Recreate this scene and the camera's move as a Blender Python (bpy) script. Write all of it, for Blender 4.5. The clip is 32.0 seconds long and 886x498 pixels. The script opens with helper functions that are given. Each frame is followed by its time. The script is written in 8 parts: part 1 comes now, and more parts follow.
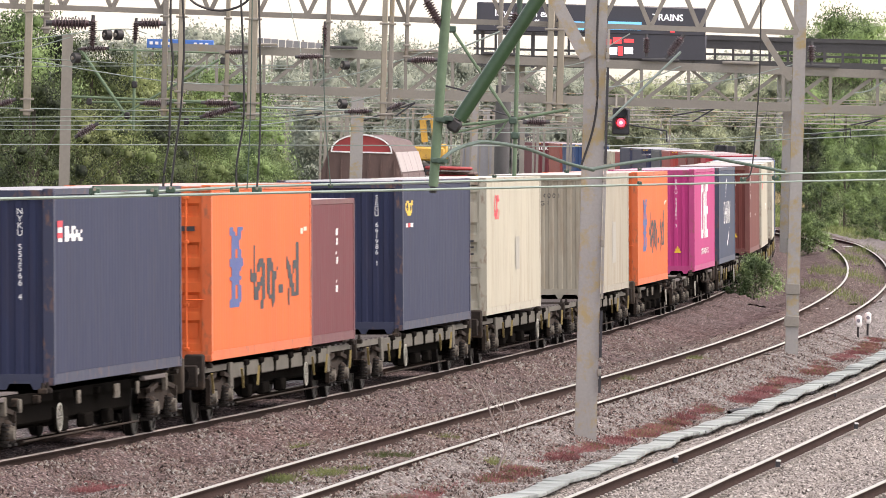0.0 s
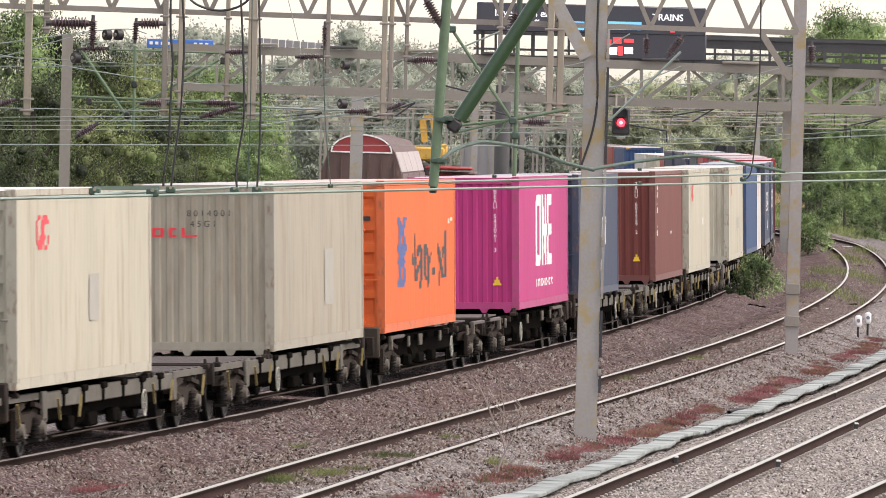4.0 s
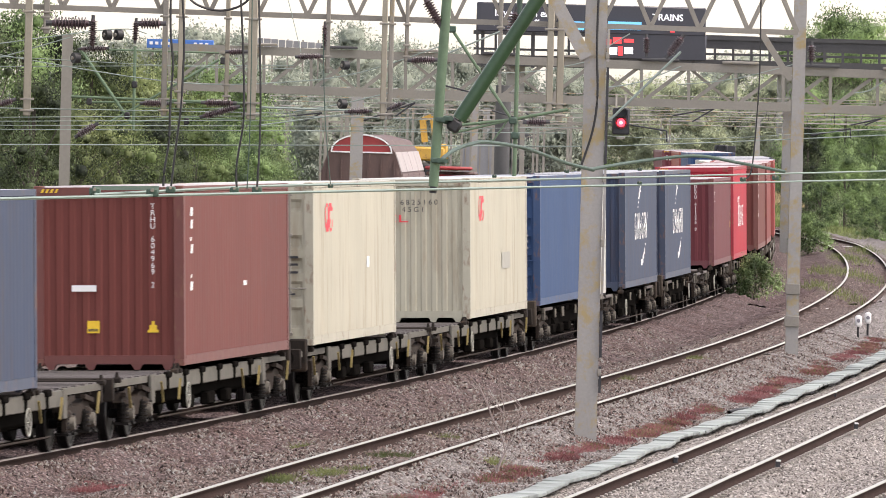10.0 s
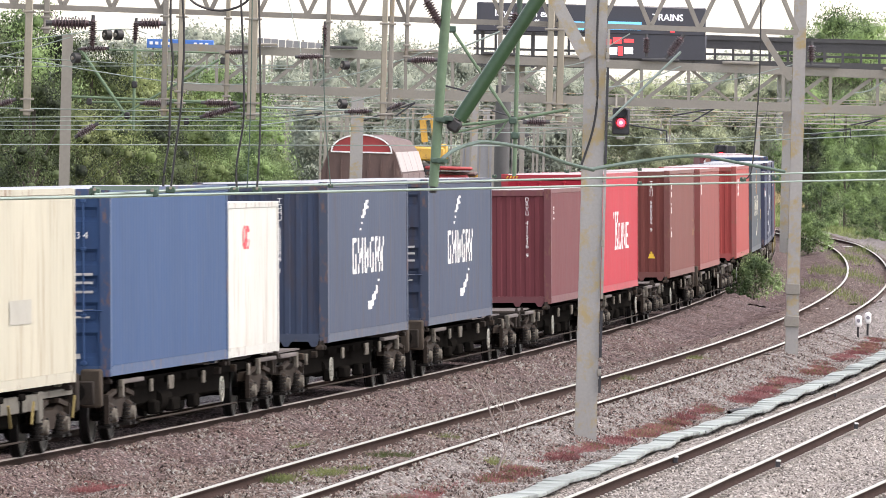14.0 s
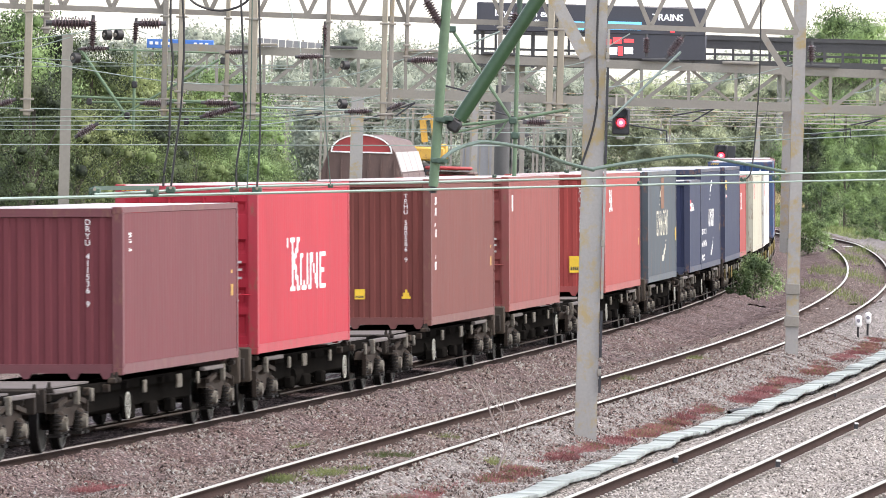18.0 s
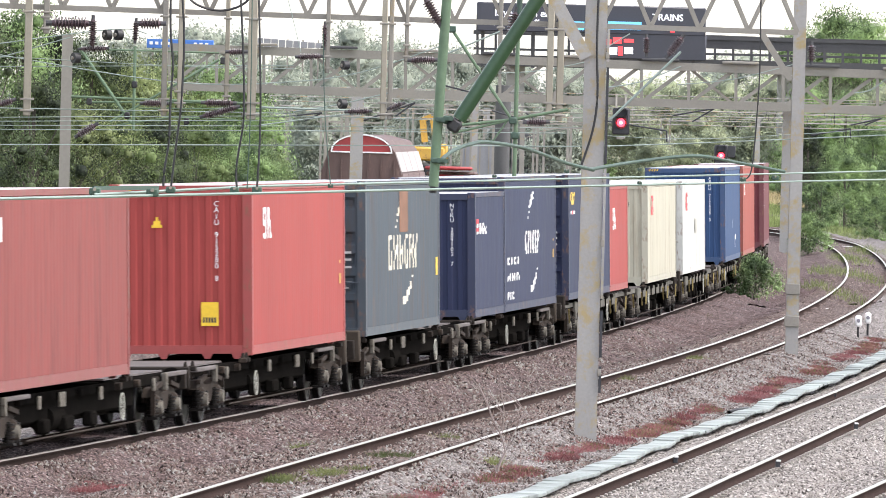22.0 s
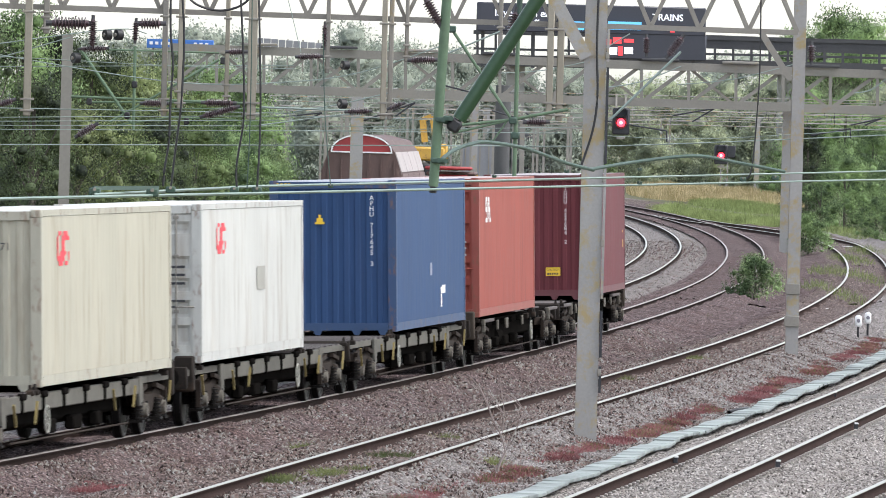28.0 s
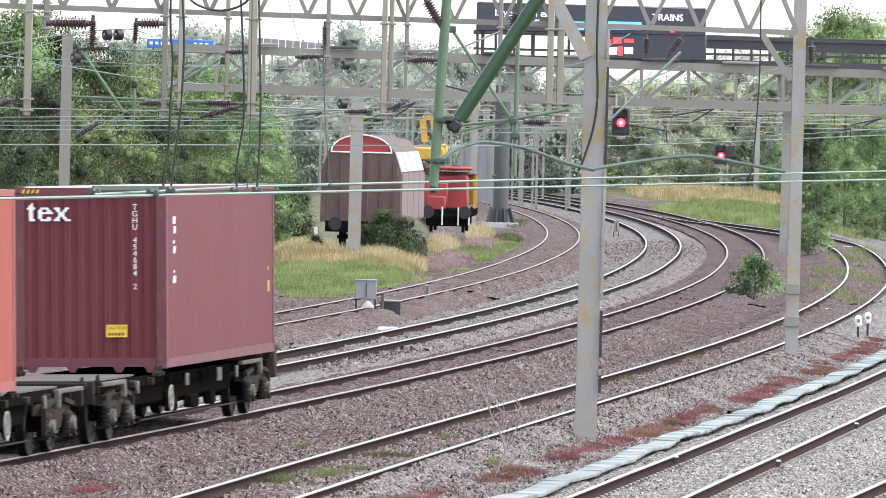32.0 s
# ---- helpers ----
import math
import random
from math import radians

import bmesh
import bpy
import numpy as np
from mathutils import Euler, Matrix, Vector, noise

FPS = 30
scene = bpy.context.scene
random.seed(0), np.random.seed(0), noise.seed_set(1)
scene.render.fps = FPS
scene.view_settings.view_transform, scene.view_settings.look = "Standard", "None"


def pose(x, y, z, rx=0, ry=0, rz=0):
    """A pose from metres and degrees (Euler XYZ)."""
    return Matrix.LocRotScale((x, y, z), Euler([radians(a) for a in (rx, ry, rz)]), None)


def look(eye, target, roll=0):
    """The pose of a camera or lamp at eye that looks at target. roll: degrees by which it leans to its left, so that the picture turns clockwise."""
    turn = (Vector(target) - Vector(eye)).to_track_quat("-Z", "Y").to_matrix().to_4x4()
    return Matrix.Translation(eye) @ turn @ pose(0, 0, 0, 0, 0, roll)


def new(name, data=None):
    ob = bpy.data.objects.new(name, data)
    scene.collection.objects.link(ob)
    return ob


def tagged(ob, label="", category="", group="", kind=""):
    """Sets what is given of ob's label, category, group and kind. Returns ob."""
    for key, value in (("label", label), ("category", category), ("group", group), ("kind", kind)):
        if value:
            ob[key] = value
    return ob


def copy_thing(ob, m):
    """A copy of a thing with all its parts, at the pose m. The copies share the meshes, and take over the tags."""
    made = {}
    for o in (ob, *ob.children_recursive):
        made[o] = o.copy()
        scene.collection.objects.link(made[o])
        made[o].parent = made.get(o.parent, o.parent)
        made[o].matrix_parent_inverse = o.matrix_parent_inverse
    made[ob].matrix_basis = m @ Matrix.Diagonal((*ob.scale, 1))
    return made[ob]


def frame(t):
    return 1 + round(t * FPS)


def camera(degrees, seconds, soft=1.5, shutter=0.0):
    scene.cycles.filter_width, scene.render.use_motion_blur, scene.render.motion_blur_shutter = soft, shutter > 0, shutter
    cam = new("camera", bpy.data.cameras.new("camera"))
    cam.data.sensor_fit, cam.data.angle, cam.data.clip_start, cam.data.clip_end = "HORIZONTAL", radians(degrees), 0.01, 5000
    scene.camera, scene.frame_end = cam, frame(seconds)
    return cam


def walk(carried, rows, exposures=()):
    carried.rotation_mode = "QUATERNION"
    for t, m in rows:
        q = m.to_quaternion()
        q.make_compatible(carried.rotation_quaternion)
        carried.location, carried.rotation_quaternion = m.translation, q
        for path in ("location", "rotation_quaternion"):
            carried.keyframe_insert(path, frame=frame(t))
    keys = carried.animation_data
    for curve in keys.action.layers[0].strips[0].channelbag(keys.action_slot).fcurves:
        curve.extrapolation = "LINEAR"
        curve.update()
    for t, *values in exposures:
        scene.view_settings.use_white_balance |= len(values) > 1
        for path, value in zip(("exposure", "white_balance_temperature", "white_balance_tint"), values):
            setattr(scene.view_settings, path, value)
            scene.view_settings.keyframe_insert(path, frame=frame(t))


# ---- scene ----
# ---------------------------------------------------------------- camera
cam = camera(5.588, 32.0, 0.8, 0.35)
EYE = look((0, 0, 5.063), (0, 100, 3.686), 1.477)
EXPO = 1.12
walk(cam, [(0.0, EYE), (32.0, EYE)], [(t, EXPO + e, k, g) for t, e, k, g in ((0, -0.06, 7330, 18), (3, -0.23, 7280, 17), (6, -0.22, 7230, 17), (9, 0.01, 7180, 16), (11, -0.2, 7120, 16), (12, -0.2, 7080, 15), (13, -0.05, 7030, 15), (17, 0.25, 6810, 13),
                                                                      (21, 0.23, 6680, 12), (23.5, 0.21, 6630, 11), (25, 0.09, 6530, 10), (28, -0.18, 6430, 9), (29.2, -0.08, 6400, 9), (31, 0.18, 6360, 9), (32, 0.18, 6360, 9))])

# ---------------------------------------------------------------- light: bright hazy overcast
SUN_AZ, SUN_EL = 104.0, 56.0      # compass bearing from +y clockwise, height over the horizon
world = bpy.data.worlds.new("sky")
scene.world = world
world.use_nodes = True
wn = world.node_tree
sky = wn.nodes.new("ShaderNodeTexSky")
sky.sky_type = "NISHITA"
sky.sun_disc = False
sky.sun_elevation, sky.sun_rotation = radians(SUN_EL), radians(SUN_AZ)
sky.air_density, sky.dust_density, sky.ozone_density = 1.0, 1.2, 1.0
haze = wn.nodes.new("ShaderNodeHueSaturation")
haze.inputs["Saturation"].default_value = 0.45
haze.inputs["Value"].default_value = 1.3
wn.links.new(sky.outputs[0], haze.inputs["Color"])
wn.links.new(haze.outputs[0], wn.nodes["Background"].inputs[0])
wn.nodes["Background"].inputs[1].default_value = 0.15
sun = new("sun", bpy.data.lights.new("sun", "SUN"))
sun.data.energy, sun.data.angle, sun.data.color = 1.2, radians(14), (1.0, 0.97, 0.93)
_d = Vector((math.sin(radians(SUN_AZ)) * math.cos(radians(SUN_EL)), math.cos(radians(SUN_AZ)) * math.cos(radians(SUN_EL)), math.sin(radians(SUN_EL))))
sun.matrix_world = look(_d * 60, (0, 0, 0))


# ---------------------------------------------------------------- the plan: track centre line, heading by distance
KS = [-40, -10, 20, 50, 80, 110, 140, 170, 200, 230, 260, 300, 340, 400, 480, 560, 700]
KT = [0.132, 0.122, 0.110, 0.098, 0.086, 0.074, 0.063, 0.048, 0.039, 0.028, 0.016, 0.001, -0.011, -0.028, -0.052, -0.075, -0.117]
S0, S1 = -640, 900
SS = np.arange(S0, S1, 1.0)
TH = np.interp(SS, KS, KT)
_x = np.concatenate([[0], np.cumsum((np.sin(TH[1:]) + np.sin(TH[:-1])) / 2)])
_y = np.concatenate([[0], np.cumsum((np.cos(TH[1:]) + np.cos(TH[:-1])) / 2)])
PX, PY = _x - _x[-S0] - 3.662, _y - _y[-S0] + 159.144
CANT = 0.0305


def on_line(s, l):
    """World x, y of the place s metres along and l metres to the side of the freight line."""
    th = np.interp(s, SS, TH)
    return np.interp(s, SS, PX) + np.cos(th) * l, np.interp(s, SS, PY) - np.sin(th) * l


def rail_pose(s, z=0.0, turn=0.0):
    th = float(np.interp(s, SS, TH))
    return (Matrix.Translation((float(np.interp(s, SS, PX)), float(np.interp(s, SS, PY)), 0)) @ Matrix.Rotation(-th, 4, "Z")
            @ Matrix.Rotation(-CANT, 4, "Y") @ Matrix.Translation((0, 0, z)) @ Matrix.Rotation(turn, 4, "Z"))


def travelled(t):
    return 16.285 * t + 0.0481 * ((t - 16) ** 2 - 256)


# ---------------------------------------------------------------- materials
def material(name):
    m = bpy.data.materials.new(name)
    m.use_nodes = True
    return m, m.node_tree, m.node_tree.nodes["Principled BSDF"]


def node(nt, kind, **ins):
    n = nt.nodes.new(kind)
    for k, v in ins.items():
        n.inputs[k.replace("_", " ")].default_value = v
    return n


def surf(name, rgb, rough=0.6, metal=0.0, var=0.2, big=0.6, fine=14.0, stretch=(1, 1, 1), bump=0.15, second=None, amount=0.45, spread=0.12, per_piece=0.0, scale2=None, spec=0.5):
    """Paint, metal, concrete: colour with broad and fine variation, a second colour in patches, small relief."""
    m, nt, b = material(name)
    L = nt.links.new
    co = node(nt, "ShaderNodeTexCoord")
    mp = node(nt, "ShaderNodeMapping", Scale=stretch)
    L(co.outputs["Object"], mp.inputs[0])
    n1 = node(nt, "ShaderNodeTexNoise", Scale=big, Detail=5.0)
    n2 = node(nt, "ShaderNodeTexNoise", Scale=fine, Detail=6.0, Roughness=0.65)
    L(mp.outputs[0], n1.inputs[0]), L(mp.outputs[0], n2.inputs[0])
    add = node(nt, "ShaderNodeMath")
    add.operation = "ADD"
    L(n1.outputs[0], add.inputs[0]), L(n2.outputs[0], add.inputs[1])
    half = node(nt, "ShaderNodeMath")
    half.operation = "MULTIPLY"
    half.inputs[1].default_value = 0.5
    L(add.outputs[0], half.inputs[0])
    src = half.outputs[0]
    if per_piece:
        oi = node(nt, "ShaderNodeObjectInfo")
        mr = node(nt, "ShaderNodeMapRange", To_Min=-per_piece, To_Max=per_piece)
        L(oi.outputs["Random"], mr.inputs[0])
        ad = node(nt, "ShaderNodeMath")
        ad.operation = "ADD"
        L(src, ad.inputs[0]), L(mr.outputs[0], ad.inputs[1])
        src = ad.outputs[0]
    ramp = node(nt, "ShaderNodeValToRGB")
    ramp.color_ramp.elements[0].position, ramp.color_ramp.elements[1].position = 0.3, 0.7
    ramp.color_ramp.elements[0].color = [max(0, c * (1 - var)) for c in rgb] + [1]
    ramp.color_ramp.elements[1].color = [min(1, c * (1 + var)) for c in rgb] + [1]
    L(src, ramp.inputs[0])
    col = ramp.outputs[0]
    if second:
        n3 = node(nt, "ShaderNodeTexNoise", Scale=scale2 or big * 3, Detail=8.0, Roughness=0.7)
        L(mp.outputs[0], n3.inputs[0])
        r2 = node(nt, "ShaderNodeValToRGB")
        r2.color_ramp.elements[0].position, r2.color_ramp.elements[1].position = 1 - amount, min(1, 1 - amount + spread)
        L(n3.outputs[0], r2.inputs[0])
        mx = node(nt, "ShaderNodeMix")
        mx.data_type = "RGBA"
        L(r2.outputs[0], mx.inputs[0]), L(col, mx.inputs[6])
        mx.inputs[7].default_value = (*second, 1)
        col = mx.outputs[2]
    L(col, b.inputs["Base Color"])
    rr = node(nt, "ShaderNodeMapRange", To_Min=max(0.05, rough - 0.12), To_Max=min(1, rough + 0.12))
    L(n2.outputs[0], rr.inputs[0]), L(rr.outputs[0], b.inputs["Roughness"])
    b.inputs["Metallic"].default_value = metal
    b.inputs["Specular IOR Level"].default_value = spec
    if bump:
        bp = node(nt, "ShaderNodeBump", Strength=bump, Distance=0.02)
        L(n2.outputs[0], bp.inputs["Height"]), L(bp.outputs[0], b.inputs["Normal"])
    return m


def stones(name, cols, scale=20.0, patch=None, patch_amount=0.4, patch_scale=0.35):
    """Crushed stone: one colour a stone, and broad rusty or dusty patches."""
    m, nt, b = material(name)
    L = nt.links.new
    co = node(nt, "ShaderNodeTexCoord")
    vo = node(nt, "ShaderNodeTexVoronoi", Scale=scale)
    L(co.outputs["Object"], vo.inputs["Vector"])
    sp = node(nt, "ShaderNodeSeparateColor")
    L(vo.outputs["Color"], sp.inputs[0])
    ramp = node(nt, "ShaderNodeValToRGB")
    els = ramp.color_ramp.elements
    while len(els) < len(cols):
        els.new(0.5)
    for i, c in enumerate(cols):
        els[i].position = i / (len(cols) - 1)
        els[i].color = (*c, 1)
    L(sp.outputs[0], ramp.inputs[0])
    col = ramp.outputs[0]
    if patch:
        n3 = node(nt, "ShaderNodeTexNoise", Scale=patch_scale, Detail=7.0, Roughness=0.65)
        L(co.outputs["Object"], n3.inputs[0])
        r2 = node(nt, "ShaderNodeValToRGB")
        r2.color_ramp.elements[0].position, r2.color_ramp.elements[1].position = 1 - patch_amount, 1 - patch_amount + 0.25
        L(n3.outputs[0], r2.inputs[0])
        mx = node(nt, "ShaderNodeMix")
        mx.data_type, mx.blend_type = "RGBA", "MULTIPLY"
        L(r2.outputs[0], mx.inputs[0]), L(col, mx.inputs[6])
        mx.inputs[7].default_value = (*patch, 1)
        col = mx.outputs[2]
        # clusters of lighter and darker stone
        n4 = node(nt, "ShaderNodeTexNoise", Scale=5.5, Detail=6.0, Roughness=0.75)
        L(co.outputs["Object"], n4.inputs[0])
        r4 = node(nt, "ShaderNodeMapRange", From_Min=0.32, From_Max=0.68, To_Min=0.5, To_Max=1.5)
        L(n4.outputs[0], r4.inputs[0])
        hs = node(nt, "ShaderNodeHueSaturation")
        L(r4.outputs[0], hs.inputs["Value"]), L(col, hs.inputs["Color"])
        col = hs.outputs[0]
    L(col, b.inputs["Base Color"])
    b.inputs["Roughness"].default_value = 0.95
    b.inputs["Specular IOR Level"].default_value = 0.1
    n2 = node(nt, "ShaderNodeTexNoise", Scale=60.0, Detail=3.0)
    L(co.outputs["Object"], n2.inputs[0])
    bp = node(nt, "ShaderNodeBump", Strength=0.5, Distance=0.02)
    L(n2.outputs[0], bp.inputs["Height"]), L(bp.outputs[0], b.inputs["Normal"])
    return m


def foliage(name, dark, light, rough=0.55, leafy=0.6):
    m, nt, b = material(name)
    L = nt.links.new
    ge = node(nt, "ShaderNodeNewGeometry")
    co = node(nt, "ShaderNodeTexCoord")
    no = node(nt, "ShaderNodeTexNoise", Scale=0.55, Detail=5.0, Roughness=0.55)
    L(co.outputs["Object"], no.inputs[0])
    ad = node(nt, "ShaderNodeMath")
    ad.operation = "ADD"
    oi = node(nt, "ShaderNodeObjectInfo")
    vary = node(nt, "ShaderNodeMapRange", To_Min=-0.28, To_Max=0.28)
    L(oi.outputs["Random"], vary.inputs[0])
    ad0 = node(nt, "ShaderNodeMath")
    ad0.operation = "ADD"
    wide = node(nt, "ShaderNodeMapRange", From_Min=0.36, From_Max=0.64, To_Min=-0.35, To_Max=1.1)
    L(no.outputs[0], wide.inputs[0])
    L(wide.outputs[0], ad0.inputs[0]), L(vary.outputs[0], ad0.inputs[1])
    each = node(nt, "ShaderNodeMapRange", To_Min=0.5 - leafy / 2, To_Max=0.5 + leafy / 2)
    L(ge.outputs["Random Per Island"], each.inputs[0])
    L(each.outputs[0], ad.inputs[0]), L(ad0.outputs[0], ad.inputs[1])
    ramp = node(nt, "ShaderNodeValToRGB")
    ramp.color_ramp.elements[0].position, ramp.color_ramp.elements[1].position = 0.35, 1.0
    ramp.color_ramp.elements[0].color, ramp.color_ramp.elements[1].color = (*dark, 1), (*light, 1)
    ha = node(nt, "ShaderNodeMath")
    ha.operation = "MULTIPLY"
    ha.inputs[1].default_value = 0.72
    L(ad.outputs[0], ha.inputs[0]), L(ha.outputs[0], ramp.inputs[0])
    L(ramp.outputs[0], b.inputs["Base Color"])
    b.inputs["Roughness"].default_value = rough
    b.inputs["Specular IOR Level"].default_value = 0.25
    tr = node(nt, "ShaderNodeBsdfTranslucent")
    mx = node(nt, "ShaderNodeMixShader", Fac=0.4)
    L(ramp.outputs[0], tr.inputs[0]), L(b.outputs[0], mx.inputs[1]), L(tr.outputs[0], mx.inputs[2])
    L(mx.outputs[0], nt.nodes["Material Output"].inputs[0])
    return m


def pebbles(name, cols):
    """Loose stones: one colour each."""
    m, nt, b = material(name)
    ge = node(nt, "ShaderNodeNewGeometry")
    ramp = node(nt, "ShaderNodeValToRGB")
    els = ramp.color_ramp.elements
    while len(els) < len(cols):
        els.new(0.5)
    for i, c in enumerate(cols):
        els[i].position, els[i].color = i / (len(cols) - 1), (*c, 1)
    nt.links.new(ge.outputs["Random Per Island"], ramp.inputs[0])
    nt.links.new(ramp.outputs[0], b.inputs["Base Color"])
    b.inputs["Roughness"].default_value = 0.9
    b.inputs["Specular IOR Level"].default_value = 0.15
    return m


def glow(name, rgb, strength):
    m, nt, b = material(name)
    b.inputs["Base Color"].default_value = (*rgb, 1)
    b.inputs["Emission Color"].default_value = (*rgb, 1)
    b.inputs["Emission Strength"].default_value = strength
    return m


GALV = surf("galvanised_steel", (0.315, 0.30, 0.285), 0.6, 0.2, 0.16, 0.5, 18, second=(0.35, 0.27, 0.14), amount=0.5, spread=0.1, scale2=1.6)
GALV_DARK = surf("weathered_steel", (0.25, 0.23, 0.2), 0.65, 0.1, 0.2, 0.8, 16, second=(0.3, 0.24, 0.15), amount=0.45)
GANTRY = surf("gantry_steel", (0.24, 0.22, 0.19), 0.65, 0.1, 0.18, 0.5, 10, second=(0.27, 0.2, 0.13), amount=0.4)
TAN_POST = surf("tan_post_steel", (0.30, 0.268, 0.21), 0.65, 0.1, 0.15, 0.7, 12)
CONCRETE = surf("concrete", (0.40, 0.39, 0.37), 0.9, 0, 0.15, 0.9, 22, bump=0.3)
GREEN = surf("verdigris_copper", (0.048, 0.083, 0.062), 0.65, 0, 0.25, 3, 30, second=(0.06, 0.12, 0.07), amount=0.42, scale2=9)
GREEN_DARK = surf("dark_green_tube", (0.032, 0.07, 0.034), 0.35, 0.1, 0.25, 3, 30)
GREEN_PALE = surf("pale_green_tube", (0.125, 0.18, 0.115), 0.6, 0, 0.2, 3, 30, second=(0.09, 0.16, 0.10), amount=0.38, scale2=8, spec=0.2)
WIRE = surf("contact_wire", (0.20, 0.265, 0.215), 0.45, 0.3, 0.15, 3, 30, bump=0)
WIRE_FAR = surf("weathered_wire", (0.25, 0.30, 0.27), 0.6, 0.2, 0.15, 3, 30, bump=0)
BLACK = surf("black_rubber", (0.018, 0.017, 0.018), 0.55, 0, 0.3, 4, 30)
BROWN_GLAZE = surf("brown_glazed_porcelain", (0.07, 0.043, 0.048), 0.28, 0, 0.25, 4, 20, bump=0.05)
GREY_GLAZE = surf("grey_porcelain", (0.19, 0.18, 0.21), 0.35, 0, 0.2, 4, 20, bump=0.05)
RAIL_SIDE = surf("rusty_rail", (0.040, 0.025, 0.021), 0.9, 0, 0.3, 1.2, 20, bump=0.3, spec=0.05)
RAIL_DARK = surf("dark_rail_web", (0.028, 0.018, 0.015), 0.9, 0, 0.3, 1.2, 20, bump=0.3, spec=0.05)
RAIL_TOP = surf("polished_rail_head", (0.42, 0.40, 0.34), 0.38, 0.8, 0.1, 1.5, 20, bump=0)
RAIL_DULL = surf("dull_rail_head", (0.32, 0.27, 0.25), 0.5, 0.5, 0.2, 1.5, 20, bump=0)
SLEEPER = surf("concrete_sleeper", (0.27, 0.25, 0.23), 0.9, 0, 0.2, 1, 18, per_piece=0.15)
TIMBER = surf("timber_sleeper", (0.10, 0.075, 0.06), 0.9, 0, 0.3, 1, 12, stretch=(0.3, 2, 2), per_piece=0.2)
CLIP = surf("white_rail_pad", (0.36, 0.33, 0.30), 0.6, 0, 0.2, 3, 30)
BALLAST_BROWN = stones("rusty_ballast", [(0.013, 0.008, 0.007), (0.060, 0.043, 0.037), (0.146, 0.109, 0.096), (0.035, 0.024, 0.022), (0.231, 0.178, 0.161), (0.084, 0.063, 0.055), (0.359, 0.296, 0.270)], 29, (0.62, 0.48, 0.44), 0.5)
BALLAST_DARK = stones("dark_brown_ballast", [(0.012, 0.008, 0.007), (0.050, 0.035, 0.034), (0.121, 0.085, 0.080), (0.027, 0.019, 0.018), (0.195, 0.144, 0.137), (0.075, 0.051, 0.048), (0.334, 0.268, 0.255)], 29, (0.6, 0.45, 0.42), 0.5)
BALLAST_GREY = stones("grey_ballast", [(0.019, 0.016, 0.014), (0.095, 0.081, 0.075), (0.209, 0.184, 0.171), (0.048, 0.041, 0.039), (0.314, 0.281, 0.261), (0.142, 0.124, 0.117), (0.437, 0.396, 0.378)], 29, (0.68, 0.6, 0.57), 0.45)
BALLAST_PALE = stones("pale_ballast", [(0.024, 0.020, 0.018), (0.138, 0.119, 0.108), (0.275, 0.245, 0.222), (0.071, 0.061, 0.056), (0.389, 0.353, 0.323), (0.190, 0.169, 0.155), (0.503, 0.465, 0.432)], 29, (0.74, 0.66, 0.62), 0.4)
STONE_BROWN = pebbles("loose_brown_stones", [(0.009, 0.006, 0.005), (0.081, 0.055, 0.048), (0.193, 0.139, 0.122), (0.041, 0.029, 0.026), (0.285, 0.272, 0.243), (0.128, 0.088, 0.077), (0.285, 0.287, 0.275)])
STONE_GREY = pebbles("loose_grey_stones", [(0.022, 0.019, 0.017), (0.158, 0.138, 0.124), (0.308, 0.280, 0.252), (0.070, 0.060, 0.055), (0.440, 0.400, 0.365), (0.220, 0.196, 0.178), (0.563, 0.516, 0.479)])
EARTH = surf("weedy_earth", (0.125, 0.115, 0.07), 0.95, 0, 0.35, 0.06, 2.5, bump=0.4, second=(0.085, 0.115, 0.05), amount=0.52, spread=0.2, scale2=0.4, spec=0.1)
TROUGH = surf("pale_concrete_trough", (0.25, 0.275, 0.26), 0.85, 0, 0.3, 0.8, 14, bump=0.25, per_piece=0.16, second=(0.14, 0.15, 0.14), amount=0.42, spread=0.1, scale2=6.0)
LEAF_A = foliage("leaves_mid", (0.036, 0.050, 0.026), (0.240, 0.310, 0.126))
LEAF_B = foliage("leaves_olive", (0.060, 0.077, 0.036), (0.312, 0.360, 0.156))
LEAF_C = foliage("leaves_dark", (0.029, 0.038, 0.024), (0.150, 0.192, 0.090))
LEAF_D = foliage("leaves_light", (0.073, 0.114, 0.052), (0.366, 0.496, 0.215))
# LEAF_MID and LEAF_FAR: distance haze is mixed into the leaf colours
LEAF_MID = foliage("leaves_haze_tint", (0.250, 0.281, 0.194), (0.600, 0.644, 0.413))
LEAF_FAR = foliage("leaves_far_haze_tint", (0.250, 0.281, 0.231), (0.500, 0.537, 0.431))
STRAW = foliage("straw_grass", (0.27, 0.22, 0.10), (0.74, 0.58, 0.36), 0.8)
GRASS = foliage("green_grass", (0.12, 0.15, 0.05), (0.34, 0.40, 0.15), 0.7)
WHEEL_RIM = surf("polished_wheel_rim", (0.045, 0.042, 0.04), 0.45, 0.6, 0.3, 3, 20, bump=0)
RED_WEED = foliage("red_weed", (0.135, 0.048, 0.050), (0.31, 0.125, 0.125), 0.8)
PINK_WEED = foliage("faded_pink_weed", (0.25, 0.17, 0.15), (0.48, 0.36, 0.34), 0.85)
WEED = foliage("green_weed", (0.07, 0.09, 0.032), (0.20, 0.225, 0.085), 0.7)
BARK = surf("bark", (0.10, 0.085, 0.07), 0.9, 0, 0.3, 2, 15, stretch=(2, 2, 0.5), bump=0.5)
TWIG = surf("dead_twig", (0.27, 0.22, 0.20), 0.8, 0, 0.25, 4, 25)
